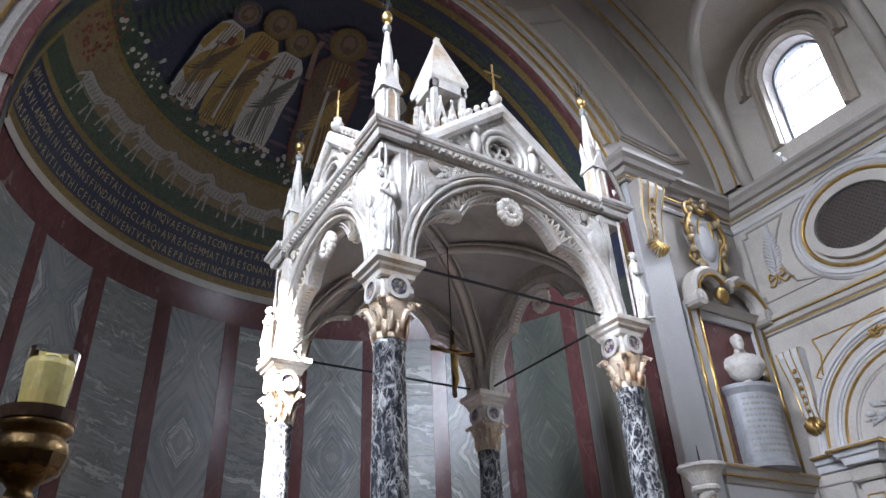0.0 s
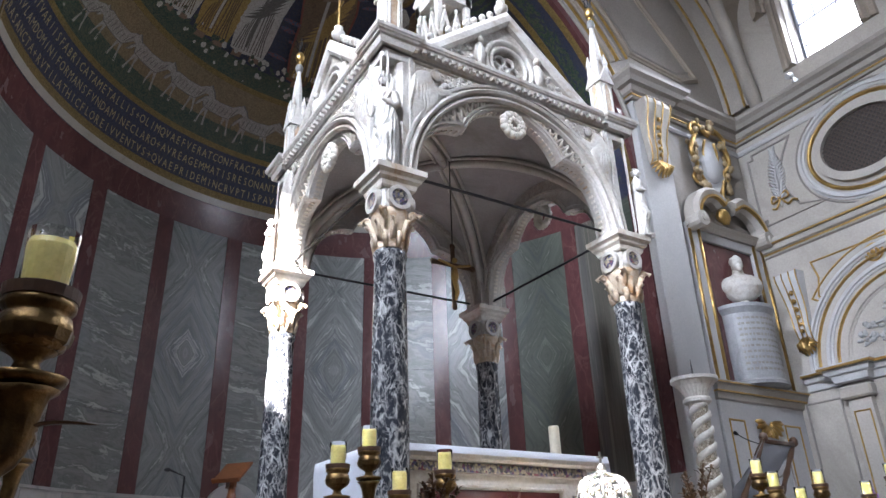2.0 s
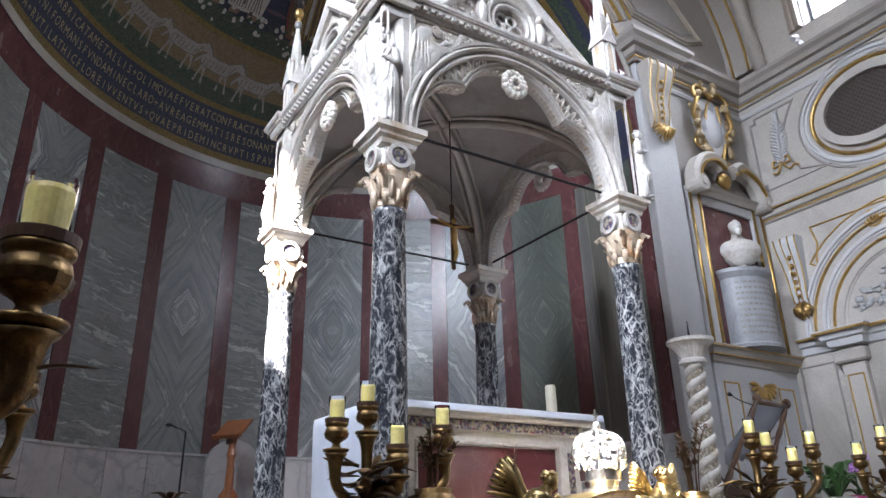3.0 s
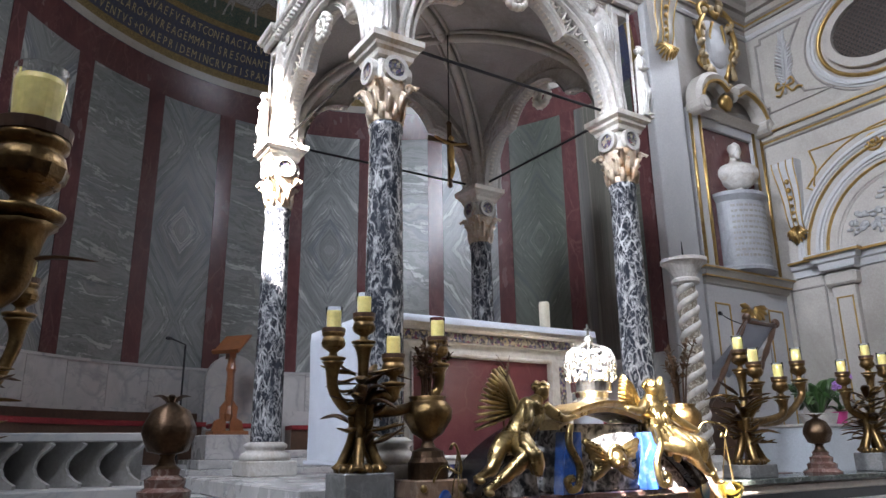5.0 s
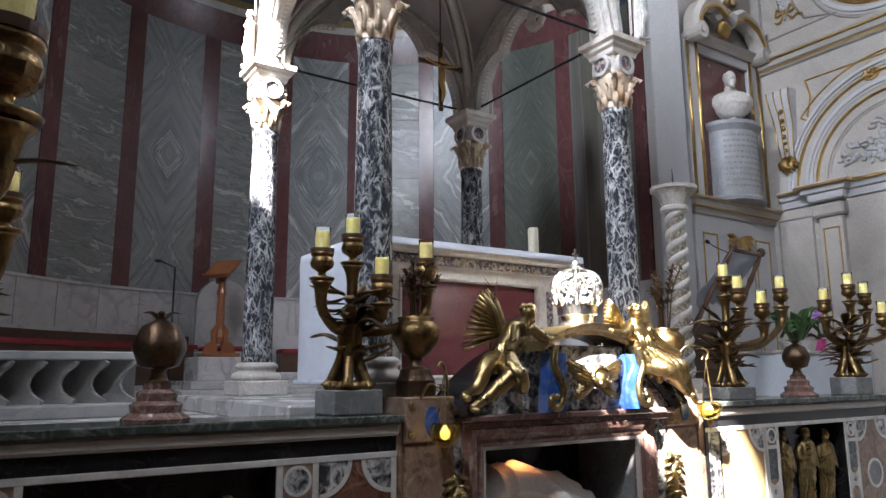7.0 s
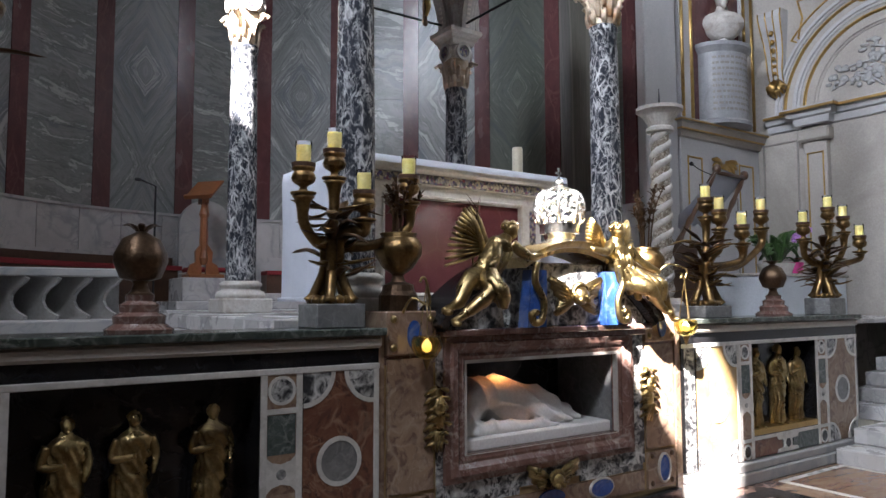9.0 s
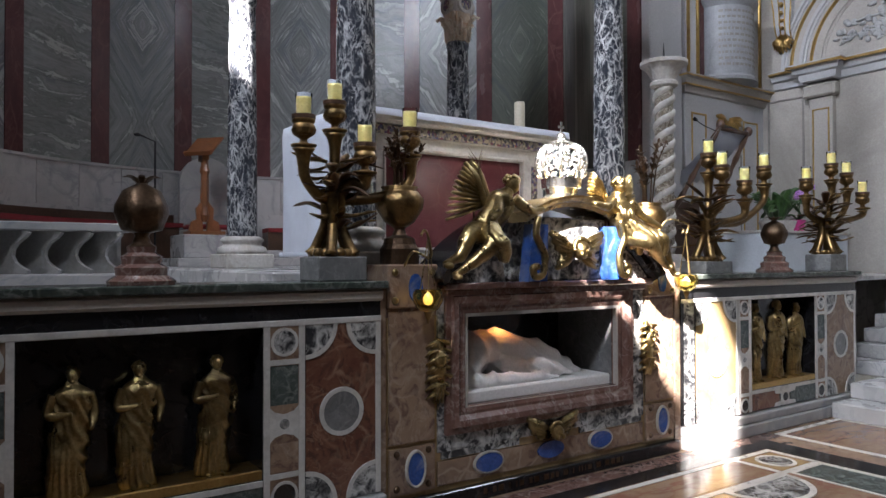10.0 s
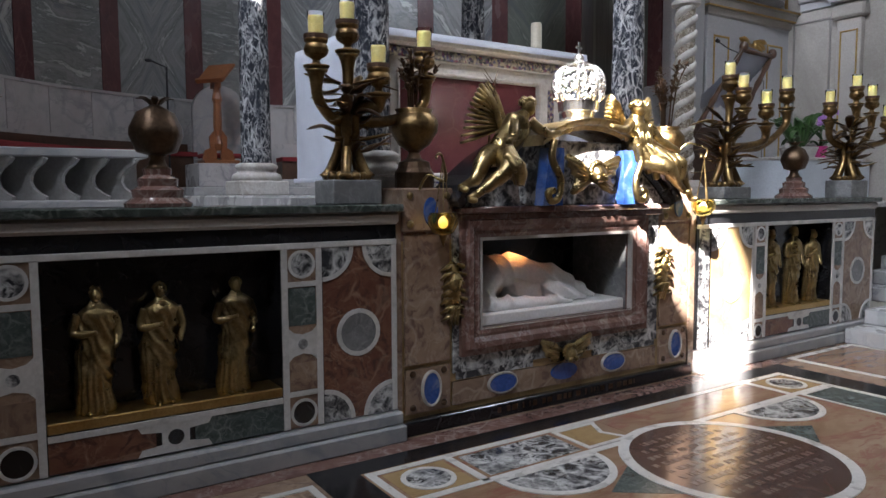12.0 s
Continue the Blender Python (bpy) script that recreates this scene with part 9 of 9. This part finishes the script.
def flower_vase(at, label, tall, seed):
    g = thing("bronze_vase", at, label=label, category="vase", group="vases of the shrine")
    part("pedestal", turned([(0.13, 0), (0.13, 0.10), (0.11, 0.13), (0.10, 0.17), (0.05, 0.19), (0.035, 0.23), (0.05, 0.25)], 20), BRONZE_BROWN, g)
    part("bowl", lathe(bmesh.new(), [(0.04, 0.24), (0.10, 0.28), (0.155, 0.37), (0.16, 0.43), (0.13, 0.47), (0.11, 0.49), (0.125, 0.51), (0.10, 0.515)], 40, flute=(16, 0.02)), BRONZE_DARK, g, "ribbed bronze bowl", smooth=True)
    rnd = random.Random(seed)
    for i in range(11):
        a = rnd.uniform(0, 6.3)
        h = 0.5 + tall * rnd.uniform(0.55, 1.0)
        d = rnd.uniform(0.06, 0.20)
        bm = bmesh.new()
        q = curve_pts([(0.04 * math.cos(a), 0.04 * math.sin(a), 0.48), (0.5 * d * math.cos(a), 0.5 * d * math.sin(a), 0.3 + h / 2), (d * math.cos(a), d * math.sin(a), h)], 4)
        tube(bm, q, 0.006, 5)
        for p in q[3:]:
            for _ in range(3):
                leafy(bm, p, p + Vector((rnd.uniform(-.05, .05), rnd.uniform(-.05, .05), rnd.uniform(-0.01, .06))), 0.014, 0.01)
        part("metal_spray", bm, BRONZE_BROWN, g, "thin bronze flower spray")
    return g


flower_vase((2.50, ITEM_Y, SLAB_Z + 0.10), "ribbed bronze vase with metal flower sprays on the pier", 0.36, 3)
flower_vase((5.00, ITEM_Y + 0.02, SLAB_Z + 0.10), "ribbed bronze vase with tall metal flower sprays in sunlight", 0.52, 4)


def hanging_lamp(at, arm, label):
    g = thing("oil_lamp", at, label=label, category="lamp", group="small lamps of the shrine")
    part("bracket", tube(bmesh.new(), curve_pts([(arm[0], arm[1], arm[2]), (arm[0] * 0.6, arm[1] * 0.6, arm[2] + 0.10), (0.02, 0, arm[2] + 0.06), (0, 0, 0.40), (-0.03, 0, 0.43), (-0.05, 0, 0.40)], 5), 0.009, 6), BRONZE_GILT, g, "curled gilt bracket", smooth=True)
    for k in range(3):
        a = 2 * math.pi * k / 3
        part("chain", tube(bmesh.new(), [(0, 0, 0.39), (0.055 * math.cos(a), 0.055 * math.sin(a), 0.05)], 0.004, 5), BRONZE_GILT, g)
    gl = part("glass_bowl", lathe(bmesh.new(), [(0.008, -0.07), (0.045, -0.055), (0.068, -0.01), (0.07, 0.03), (0.06, 0.055), (0.055, 0.05), (0.062, 0.02), (0.04, -0.04), (0.0, -0.055)], 24, flute=(12, 0.02)), AMBER, g, "amber glass bowl", smooth=True)
    gl.matrix_basis = Matrix.Diagonal((1.35, 1.35, 1.15, 1))
    part("flame", ball(bmesh.new(), (0, 0, 0.0), (0.032, 0.032, 0.036), 12, 8), FLAME, g, "small flame behind the glass")
    part("drop", turned([(0.004, -0.15), (0.016, -0.11), (0.03, -0.075), (0.012, -0.065)], 12), BRONZE_DARK, g)
    return g


hanging_lamp((2.51, SY - 0.19, 1.38), (-0.08, 0.16, 0.20), "small lit oil lamp of amber glass hanging beside the shrine")
hanging_lamp((5.06, SY - 0.19, 1.44), (-0.16, 0.16, 0.42), "small glass oil lamp hanging from a curled gilt bracket")

# ---- presbytery: twisted paschal candlestick, lecterns, plants, stalls ----
tw = thing("twisted_column", (6.01, 4.75, PRES_Z), label="slender twisted white marble candlestick column with a fluted bowl", category="candlestick")
part("base", turned([(0.26, 0), (0.27, 0.06), (0.2, 0.12), (0.2, 0.2), (0.16, 0.26)], 28), WHITE_MARBLE, tw)
for st, (mt, nm, r, ph) in enumerate(((WHITE_MARBLE, "spiral_roll", 0.042, 0.0), (WHITE_MARBLE, "spiral_roll", 0.042, math.pi))):
    pts = [(0.072 * math.cos(t * 36 + ph), 0.072 * math.sin(t * 36 + ph), 0.24 + t * 1.72) for t in np.linspace(0, 1, 220)]
    part(nm, tube(bmesh.new(), pts, r, 8), mt, tw, smooth=True)
part("inlaid_core", turned([(0.098, 0.2), (0.092, 1.98)], 24), mosaic("gold_blue_inlay", [(0.30, 0.26, 0.20), (0.12, 0.09, 0.06), (0.42, 0.38, 0.32)], 60, 14), tw, "mosaic-inlaid hollow between the rolls")
part("collar", turned([(0.11, 1.95), (0.14, 1.97), (0.14, 2.0), (0.12, 2.02)], 24), WHITE_MARBLE, tw)
part("bowl", lathe(bmesh.new(), [(0.10, 2.01), (0.125, 2.06), (0.17, 2.13), (0.21, 2.17), (0.21, 2.2), (0.19, 2.205)], 48, flute=(24, 0.015)), WHITE_MARBLE, tw, "fluted marble bowl")
part("rim", turned([(0.21, 2.17), (0.235, 2.18), (0.235, 2.215), (0.1, 2.22)], 40), WHITE_MARBLE, tw)
part("spike", turned([(0.014, 2.2), (0.003, 2.42)], 8), IRON, tw)

le = thing("lectern", (7.10, 4.95, PRES_Z), label="folding dark wooden bookstand with a white cloth over its desk", category="lectern")
for a, b in (((-1.02, -0.02, 0.36), (0.16, 0.0, 1.74)), ((-0.02, 0.10, 0.55), (0.86, 0.10, 1.75)), ((0.60, 0.30, 0.0), (-0.62, 0.25, 1.16)), ((-1.02, 0.0, 0.0), (-0.95, 0.0, 0.42)), ((0.02, 0.10, 0.0), (0.0, 0.10, 0.56))):
    bm = bmesh.new()
    a, b = Vector(a), Vector(b)
    tube(bm, [a.lerp(b, t) for t in np.linspace(0, 1, 21)], [0.030 + 0.007 * math.sin(k * 1.9) for k in range(21)], 10)
    ball(bm, b, (0.05, 0.05, 0.06), 10, 8)
    part("turned_leg", bm, WOOD_DARK, le, "dark turned wooden leg", smooth=True)
part("top_bar", tube(bmesh.new(), [(0.15, 0.0, 1.70), (0.86, 0.10, 1.72)], 0.026, 8), WOOD_DARK, le, smooth=True)
bm = bmesh.new()
n = 16
g0 = []
for i in range(n + 1):
    t = i / n
    row = []
    for k in range(n + 1):
        q = k / n
        p = Vector((0.14, -0.02, 1.735)).lerp(Vector((0.86, 0.09, 1.75)), q).lerp(Vector((-0.62, -0.05, 1.17)).lerp(Vector((0.30, 0.22, 1.24)), q), t)
        row.append(bm.verts.new(p + Vector((0, 0, -0.05 * math.sin(math.pi * t) + 0.012 * math.sin(7 * q + 4 * t)))))
    g0.append(row)
fall = [bm.verts.new(v.co + Vector((-0.05, -0.02, -0.14 - 0.02 * math.sin(1.7 * k)))) for k, v in enumerate(g0[-1])]
for a, b in zip(g0 + [fall], (g0 + [fall])[1:]):
    for k in range(n):
        bm.faces.new((a[k], a[k + 1], b[k + 1], b[k]))
bmesh.ops.solidify(bm, geom=bm.faces[:], thickness=0.012)
part("cloth", bm, CLOTH, le, "white draped desk cloth", smooth=True)
part("body_panel", boxed(-0.62, 0.02, 0.18, 0.26, 0.02, 0.86, bevel=0.01), WOOD_DARK, le, "dark wooden front board")
part("foot_board", boxed(-1.05, 0.65, 0.0, 0.34, 0.0, 0.05, bevel=0.01), WOOD_DARK, le)
part("microphone", tube(bmesh.new(), curve_pts([(0.10, 0, 1.66), (-0.14, 0, 1.70), (-0.32, 0, 1.76)], 5), [0.006] * 9 + [0.022, 0.022], 7), IRON, le, "small black microphone")

rl = thing("wooden_lectern", (3.12, 10.82, PRES_Z + 0.58), label="reddish wooden reading desk on a turned post", category="lectern")
part("post", turned([(0.05, 0.2), (0.075, 0.3), (0.05, 0.42), (0.06, 0.55), (0.05, 0.9), (0.07, 0.96), (0.05, 1.05), (0.05, 1.18)], 14, flute=(5, 0.12)), WOOD, rl)
part("foot", boxed(-0.26, 0.26, -0.2, 0.2, 0.0, 0.06, bevel=0.01), WOOD, rl)
for sg in (-1, 1):
    part("scroll_foot", plate(bmesh.new(), [(0.03, 0.06), (0.24, 0.06), (0.2, 0.2), (0.12, 0.24), (0.13, 0.4), (0.04, 0.52)], 0.05, Matrix.Translation((0, 0, 0)) @ wall_place((0, 0.025, 0), (sg, 0, 0), (0, -1, 0))), WOOD, rl)
d = part("desk", boxed(-0.23, 0.23, -0.2, 0.2, -0.015, 0.02, bevel=0.005), WOOD, rl)
d.matrix_basis = pose(0, 0, 1.34, 42, 0, -52)
tagged(part("dais", boxed(2.72, 3.52, 10.42, 11.2, PRES_Z + 0.24, PRES_Z + 0.58, bevel=0.012), FLOOR_MARBLE), "white marble dais under the reading desk", "step", kind="structure")
part("desk_ledge", boxed(-0.23, 0.23, -0.23, -0.19, -0.015, 0.05), WOOD, d)
part("support", boxed(-0.05, 0.05, -0.05, 0.16, 1.12, 1.3), WOOD, rl)

thr = thing("throne", (CX - 0.35, 11.55, PRES_Z + 0.18), label="white marble seat with rounded back and red cushion", category="throne")
part("back", plate(bmesh.new(), [(-0.42, 0.0), (0.42, 0.0), (0.42, 1.25)] + arc(0, 1.25, 0.42, 0, 180, 14), 0.12, wall_place((0, 0.1, 0), (1, 0, 0), (0, -1, 0))), WAINSCOT, thr)
part("seat", boxed(-0.42, 0.42, -0.55, 0.0, 0, 0.5, bevel=0.02), WAINSCOT, thr)
part("cushion", boxed(-0.38, 0.38, -0.5, -0.02, 0.5, 0.58, bevel=0.03), RED_CLOTH, thr)
for k in range(3):
    tagged(part("step", boxed(CX - 1.3 + 0.2 * k, CX + 1.3 - 0.2 * k, 10.0 + 0.3 * k, 11.8, PRES_Z + 0.12 * k, PRES_Z + 0.12 * (k + 1), bevel=0.01), FLOOR_MARBLE), "white marble step before the throne", "step", kind="structure")
tagged(part("red_carpet", boxed(2.5, 4.9, 7.5, 9.6, PRES_Z, PRES_Z + 0.02), RED_CLOTH), "dark red carpet on the presbytery floor", "carpet")
mic = thing("microphone_stand", (1.85, 8.2, PRES_Z), label="thin black microphone stand beside the reading desk", category="microphone")
part("pole", tube(bmesh.new(), [(0, 0, 0.02), (0, 0, 1.5), (-0.16, 0, 1.56)], 0.011, 7), IRON, mic)
part("foot", turned([(0.13, 0), (0.13, 0.02), (0.02, 0.03)], 16), IRON, mic)
part("capsule", ball(bmesh.new(), (-0.18, 0, 1.56), (0.04, 0.02, 0.02), 8, 6), IRON, mic)

# stalls with curled dividers
seat = thing("stall_row", (0, 0, 0), label="row of low pale marble stalls with S-curved dividers", category="stalls")
part("bench_top", boxed(-2.6, 1.32, 6.55, 7.15, 1.87, 1.94, bevel=0.01), WAINSCOT, seat)
part("bench_foot", boxed(-2.6, 1.40, 6.25, 7.15, PRES_Z, 1.52, bevel=0.01), WAINSCOT, seat)
part("bench_back", boxed(-2.6, 1.3, 7.0, 7.15, 1.52, 1.87), STALL_STONE, seat)
dm = bmesh.new()
prof = [(0.0, 0.0), (0.52, 0.0), (0.53, 0.03), (0.46, 0.06), (0.40, 0.10), (0.375, 0.15), (0.385, 0.20), (0.43, 0.25), (0.50, 0.29), (0.54, 0.33), (0.50, 0.352), (0.0, 0.352)]
plate(dm, prof, 0.032, Matrix.Translation((0, 0, 0)) @ wall_place((0, 0, 0), (0, -1, 0), (-1, 0, 0)))
bmesh.ops.recalc_face_normals(dm, faces=dm.faces)
dme = bpy.data.meshes.new("divider")
dm.to_mesh(dme)
dm.free()
dme.materials.append(STALL_STONE)
for k in range(17):
    o = part_mesh("divider", dme, None, seat)
    o.matrix_basis = pose(0.90 - 0.225 * k, 6.97, 1.52, 0, 0, 40)

# side altar shelf with plants
sa = thing("side_table", (9.9, 5.75, PRES_Z), label="low white table with plants against the side wall", category="table")
part("body", boxed(-0.95, 1.15, -0.35, 0.42, 0, 0.56, bevel=0.01), plain("pale_blue_white_paint", (0.50, 0.54, 0.58), (0.58, 0.62, 0.66), 3, 0.5), sa)
part("top", boxed(-0.98, 1.18, -0.38, 0.45, 0.56, 0.60, bevel=0.008), WHITE_MARBLE, sa)
pt = thing("potted_plant", (9.55, 5.62, PRES_Z + 0.60), label="leafy dark green plant in a white pot", category="plant")
part("pot", turned([(0.20, 0), (0.24, 0.12), (0.25, 0.14), (0.2, 0.13)], 24), WHITE_MARBLE, pt, "white pot")
rnd = random.Random(12)
for i in range(34):
    a, ln, h = rnd.uniform(0, 6.3), rnd.uniform(0.22, 0.48), rnd.uniform(0.18, 0.62)
    bm = bmesh.new()
    leafy(bm, (0.05 * math.cos(a), 0.05 * math.sin(a), 0.13), (ln * math.cos(a), ln * math.sin(a), h), rnd.uniform(0.04, 0.07), rnd.uniform(0.08, 0.2))
    part("leaf", bm, LEAF, pt, smooth=True)
orc = thing("orchid", (10.05, 5.60, PRES_Z + 0.60), label="violet orchid in a pink pot", category="plant")
part("pot", turned([(0.07, 0), (0.10, 0.16), (0.105, 0.17), (0.09, 0.16)], 20), PINK_POT, orc, "bright pink pot")
for k, (dx, h) in enumerate(((0.10, 0.62), (0.24, 0.72), (-0.05, 0.55))):
    q = curve_pts([(0, 0, 0.15), (dx * 0.3, 0, h * 0.7), (dx, 0, h), (dx + 0.12, 0, h - 0.04)], 5)
    part("stem", tube(bmesh.new(), q, 0.006, 5), LEAF, orc)
    for p in q[8:]:
        for j in range(2):
            bm = bmesh.new()
            c = p + Vector((rnd.uniform(-.03, .03), rnd.uniform(-.04, .02), rnd.uniform(-.03, .03)))
            for m in range(5):
                a = 2 * math.pi * m / 5
                leafy(bm, c, c + Vector((0.04 * math.cos(a), -0.01, 0.04 * math.sin(a))), 0.018, 0.0)
            part("blossom", bm, ORCHID, orc)
for k in range(5):
    a = k * 1.3
    bm = bmesh.new()
    leafy(bm, (0, 0, 0.15), (0.2 * math.cos(a), 0.2 * math.sin(a), 0.22), 0.035, 0.06)
    part("leaf", bm, LEAF, orc, smooth=True)

# steps at the end of the screen
for k in range(8):
    x = 7.62 + 0.30 * k if k else 7.55
    tagged(part("step", boxed(8.24 + 0.28 * (k - 1) if k > 1 else (7.50 + 0.38 * k), WALL_X, -2.0 if k > 1 else 2.2, 3.86 if k < 2 else 4.28, 0.16 * k, 0.16 * (k + 1), bevel=0.012), FLOOR_MARBLE), "broad white marble step beside the screen", "step", kind="structure")

# ---- floor inlay ----
FL = Matrix.Identity(4)


def tile(name, outline, mt, h=0.004, label=""):
    part(name, plate(bmesh.new(), outline, h, FL), mt, floor, label)


def line(pts, w=0.025, h=0.006, closed=True, mt=INLAY_WHITE):
    part("white_line", sweep(bmesh.new(), pts, [(-w, 0), (-w, h), (w, h), (w, 0)], FL, closed), mt, floor)


tile("pink_border", rect(0.2, 6.35, 3.73, 3.90), FRAME_RED, 0.003)
tile("black_border", rect(1.55, 6.10, 3.56, 3.73), BLACK_MARBLE, 0.004)
tile("black_border", rect(5.82, 6.10, 0.3, 3.56), BLACK_MARBLE, 0.004)
tile("black_border", rect(1.55, 1.80, 0.3, 3.56), BLACK_MARBLE, 0.004)
tile("field", rect(1.80, 5.82, 0.3, 3.56), FLOOR_AGATE, 0.003)
line(rect(1.84, 5.78, 0.4, 3.52))
line([(1.86, 3.10), (5.76, 3.10)], closed=False)
line([(2.34, 3.10), (2.34, 3.5)], closed=False)
line([(5.28, 3.10), (5.28, 3.5)], closed=False)
for u in (2.09, 5.53):
    tile("corner_ground", rect(u - 0.2, u + 0.2, 3.13, 3.48), SIENA, 0.005)
    tile("round_inlay", blob_outline(u, 3.305, 0.125, 0.125, 26), BRECCIA_BW, 0.008)
    part("white_ring", ring_plate(bmesh.new(), blob_outline(u, 3.305, 0.155, 0.155, 28), blob_outline(u, 3.305, 0.125, 0.125, 28), 0.009, FL), INLAY_WHITE, floor)
tile("breccia_inlay", rect(2.40, 3.10, 3.15, 3.47), BRECCIA_BW, 0.005)
tile("siena_inlay", [(3.16, 3.15), (3.5, 3.15), (3.42, 3.31), (3.5, 3.47), (3.16, 3.47)], SIENA, 0.006)
line([(3.16, 3.15), (3.5, 3.15), (3.42, 3.31), (3.5, 3.47), (3.16, 3.47)], 0.016, 0.008)
tile("agate_inlay", rect(3.56, 5.22, 3.15, 3.47), FLOOR_AGATE, 0.005)
for u, sg in ((2.75, 1), (4.88, -1)):
    half = arc(u, 3.06, 0.36, 180, 360, 20)
    tile("half_round_inlay", half, BRECCIA_BW, 0.006)
    line(half, 0.022, 0.008)
tile("side_inlay", rect(5.36, 5.74, 2.2, 3.04), GREEN_PANEL, 0.005)
line(rect(5.34, 5.76, 2.18, 3.06), 0.014, 0.007)
dsk = (CX + 0.03, 2.55)
tile("green_diamond", [(dsk[0] - 0.95, 2.62), (dsk[0], 3.18), (dsk[0] + 0.95, 2.62), (dsk[0], 1.9)], GREEN_PANEL, 0.004)
tile("dark_disc", blob_outline(*dsk, 0.60, 0.60, 56), DISC_BROWN, 0.008, "dark brown marble disc with cut lettering")
part("white_ring", ring_plate(bmesh.new(), blob_outline(*dsk, 0.665, 0.665, 56), blob_outline(*dsk, 0.60, 0.60, 56), 0.010, FL), INLAY_WHITE, floor)
bm = bmesh.new()
random.seed(6)
for row in range(10):
    y = dsk[1] + 0.42 - row * 0.092
    hw = math.sqrt(max(0, 0.54 ** 2 - (y - dsk[1]) ** 2))
    u = -hw + random.uniform(0, 0.06)
    while u < hw - 0.05:
        w = random.choice((0.012, 0.03, 0.036))
        plate(bm, rect(dsk[0] + u, dsk[0] + u + w, y, y + 0.045), 0.0095, FL)
        u += w + random.choice((0.012, 0.014, 0.04))
part("worn_lettering", bm, plain("dull_brown_letters", (0.10, 0.062, 0.05), (0.15, 0.095, 0.075), 9, 0.3), floor, "worn cut lettering in rows")
tile("side_field", rect(6.42, 7.45, 0.3, 3.80), FLOOR_AGATE, 0.003)
line(rect(6.40, 7.48, 0.3, 3.78), 0.03)
tile("side_field", rect(-2.5, 1.0, 0.3, 3.6), FLOOR_AGATE, 0.003)
line(rect(-2.5, 1.05, 0.3, 3.62), 0.03)
line(rect(1.12, 1.5, 2.9, 3.55), 0.02)
tile("round_inlay", blob_outline(1.31, 3.22, 0.13, 0.13, 24), BRECCIA_BW, 0.008)
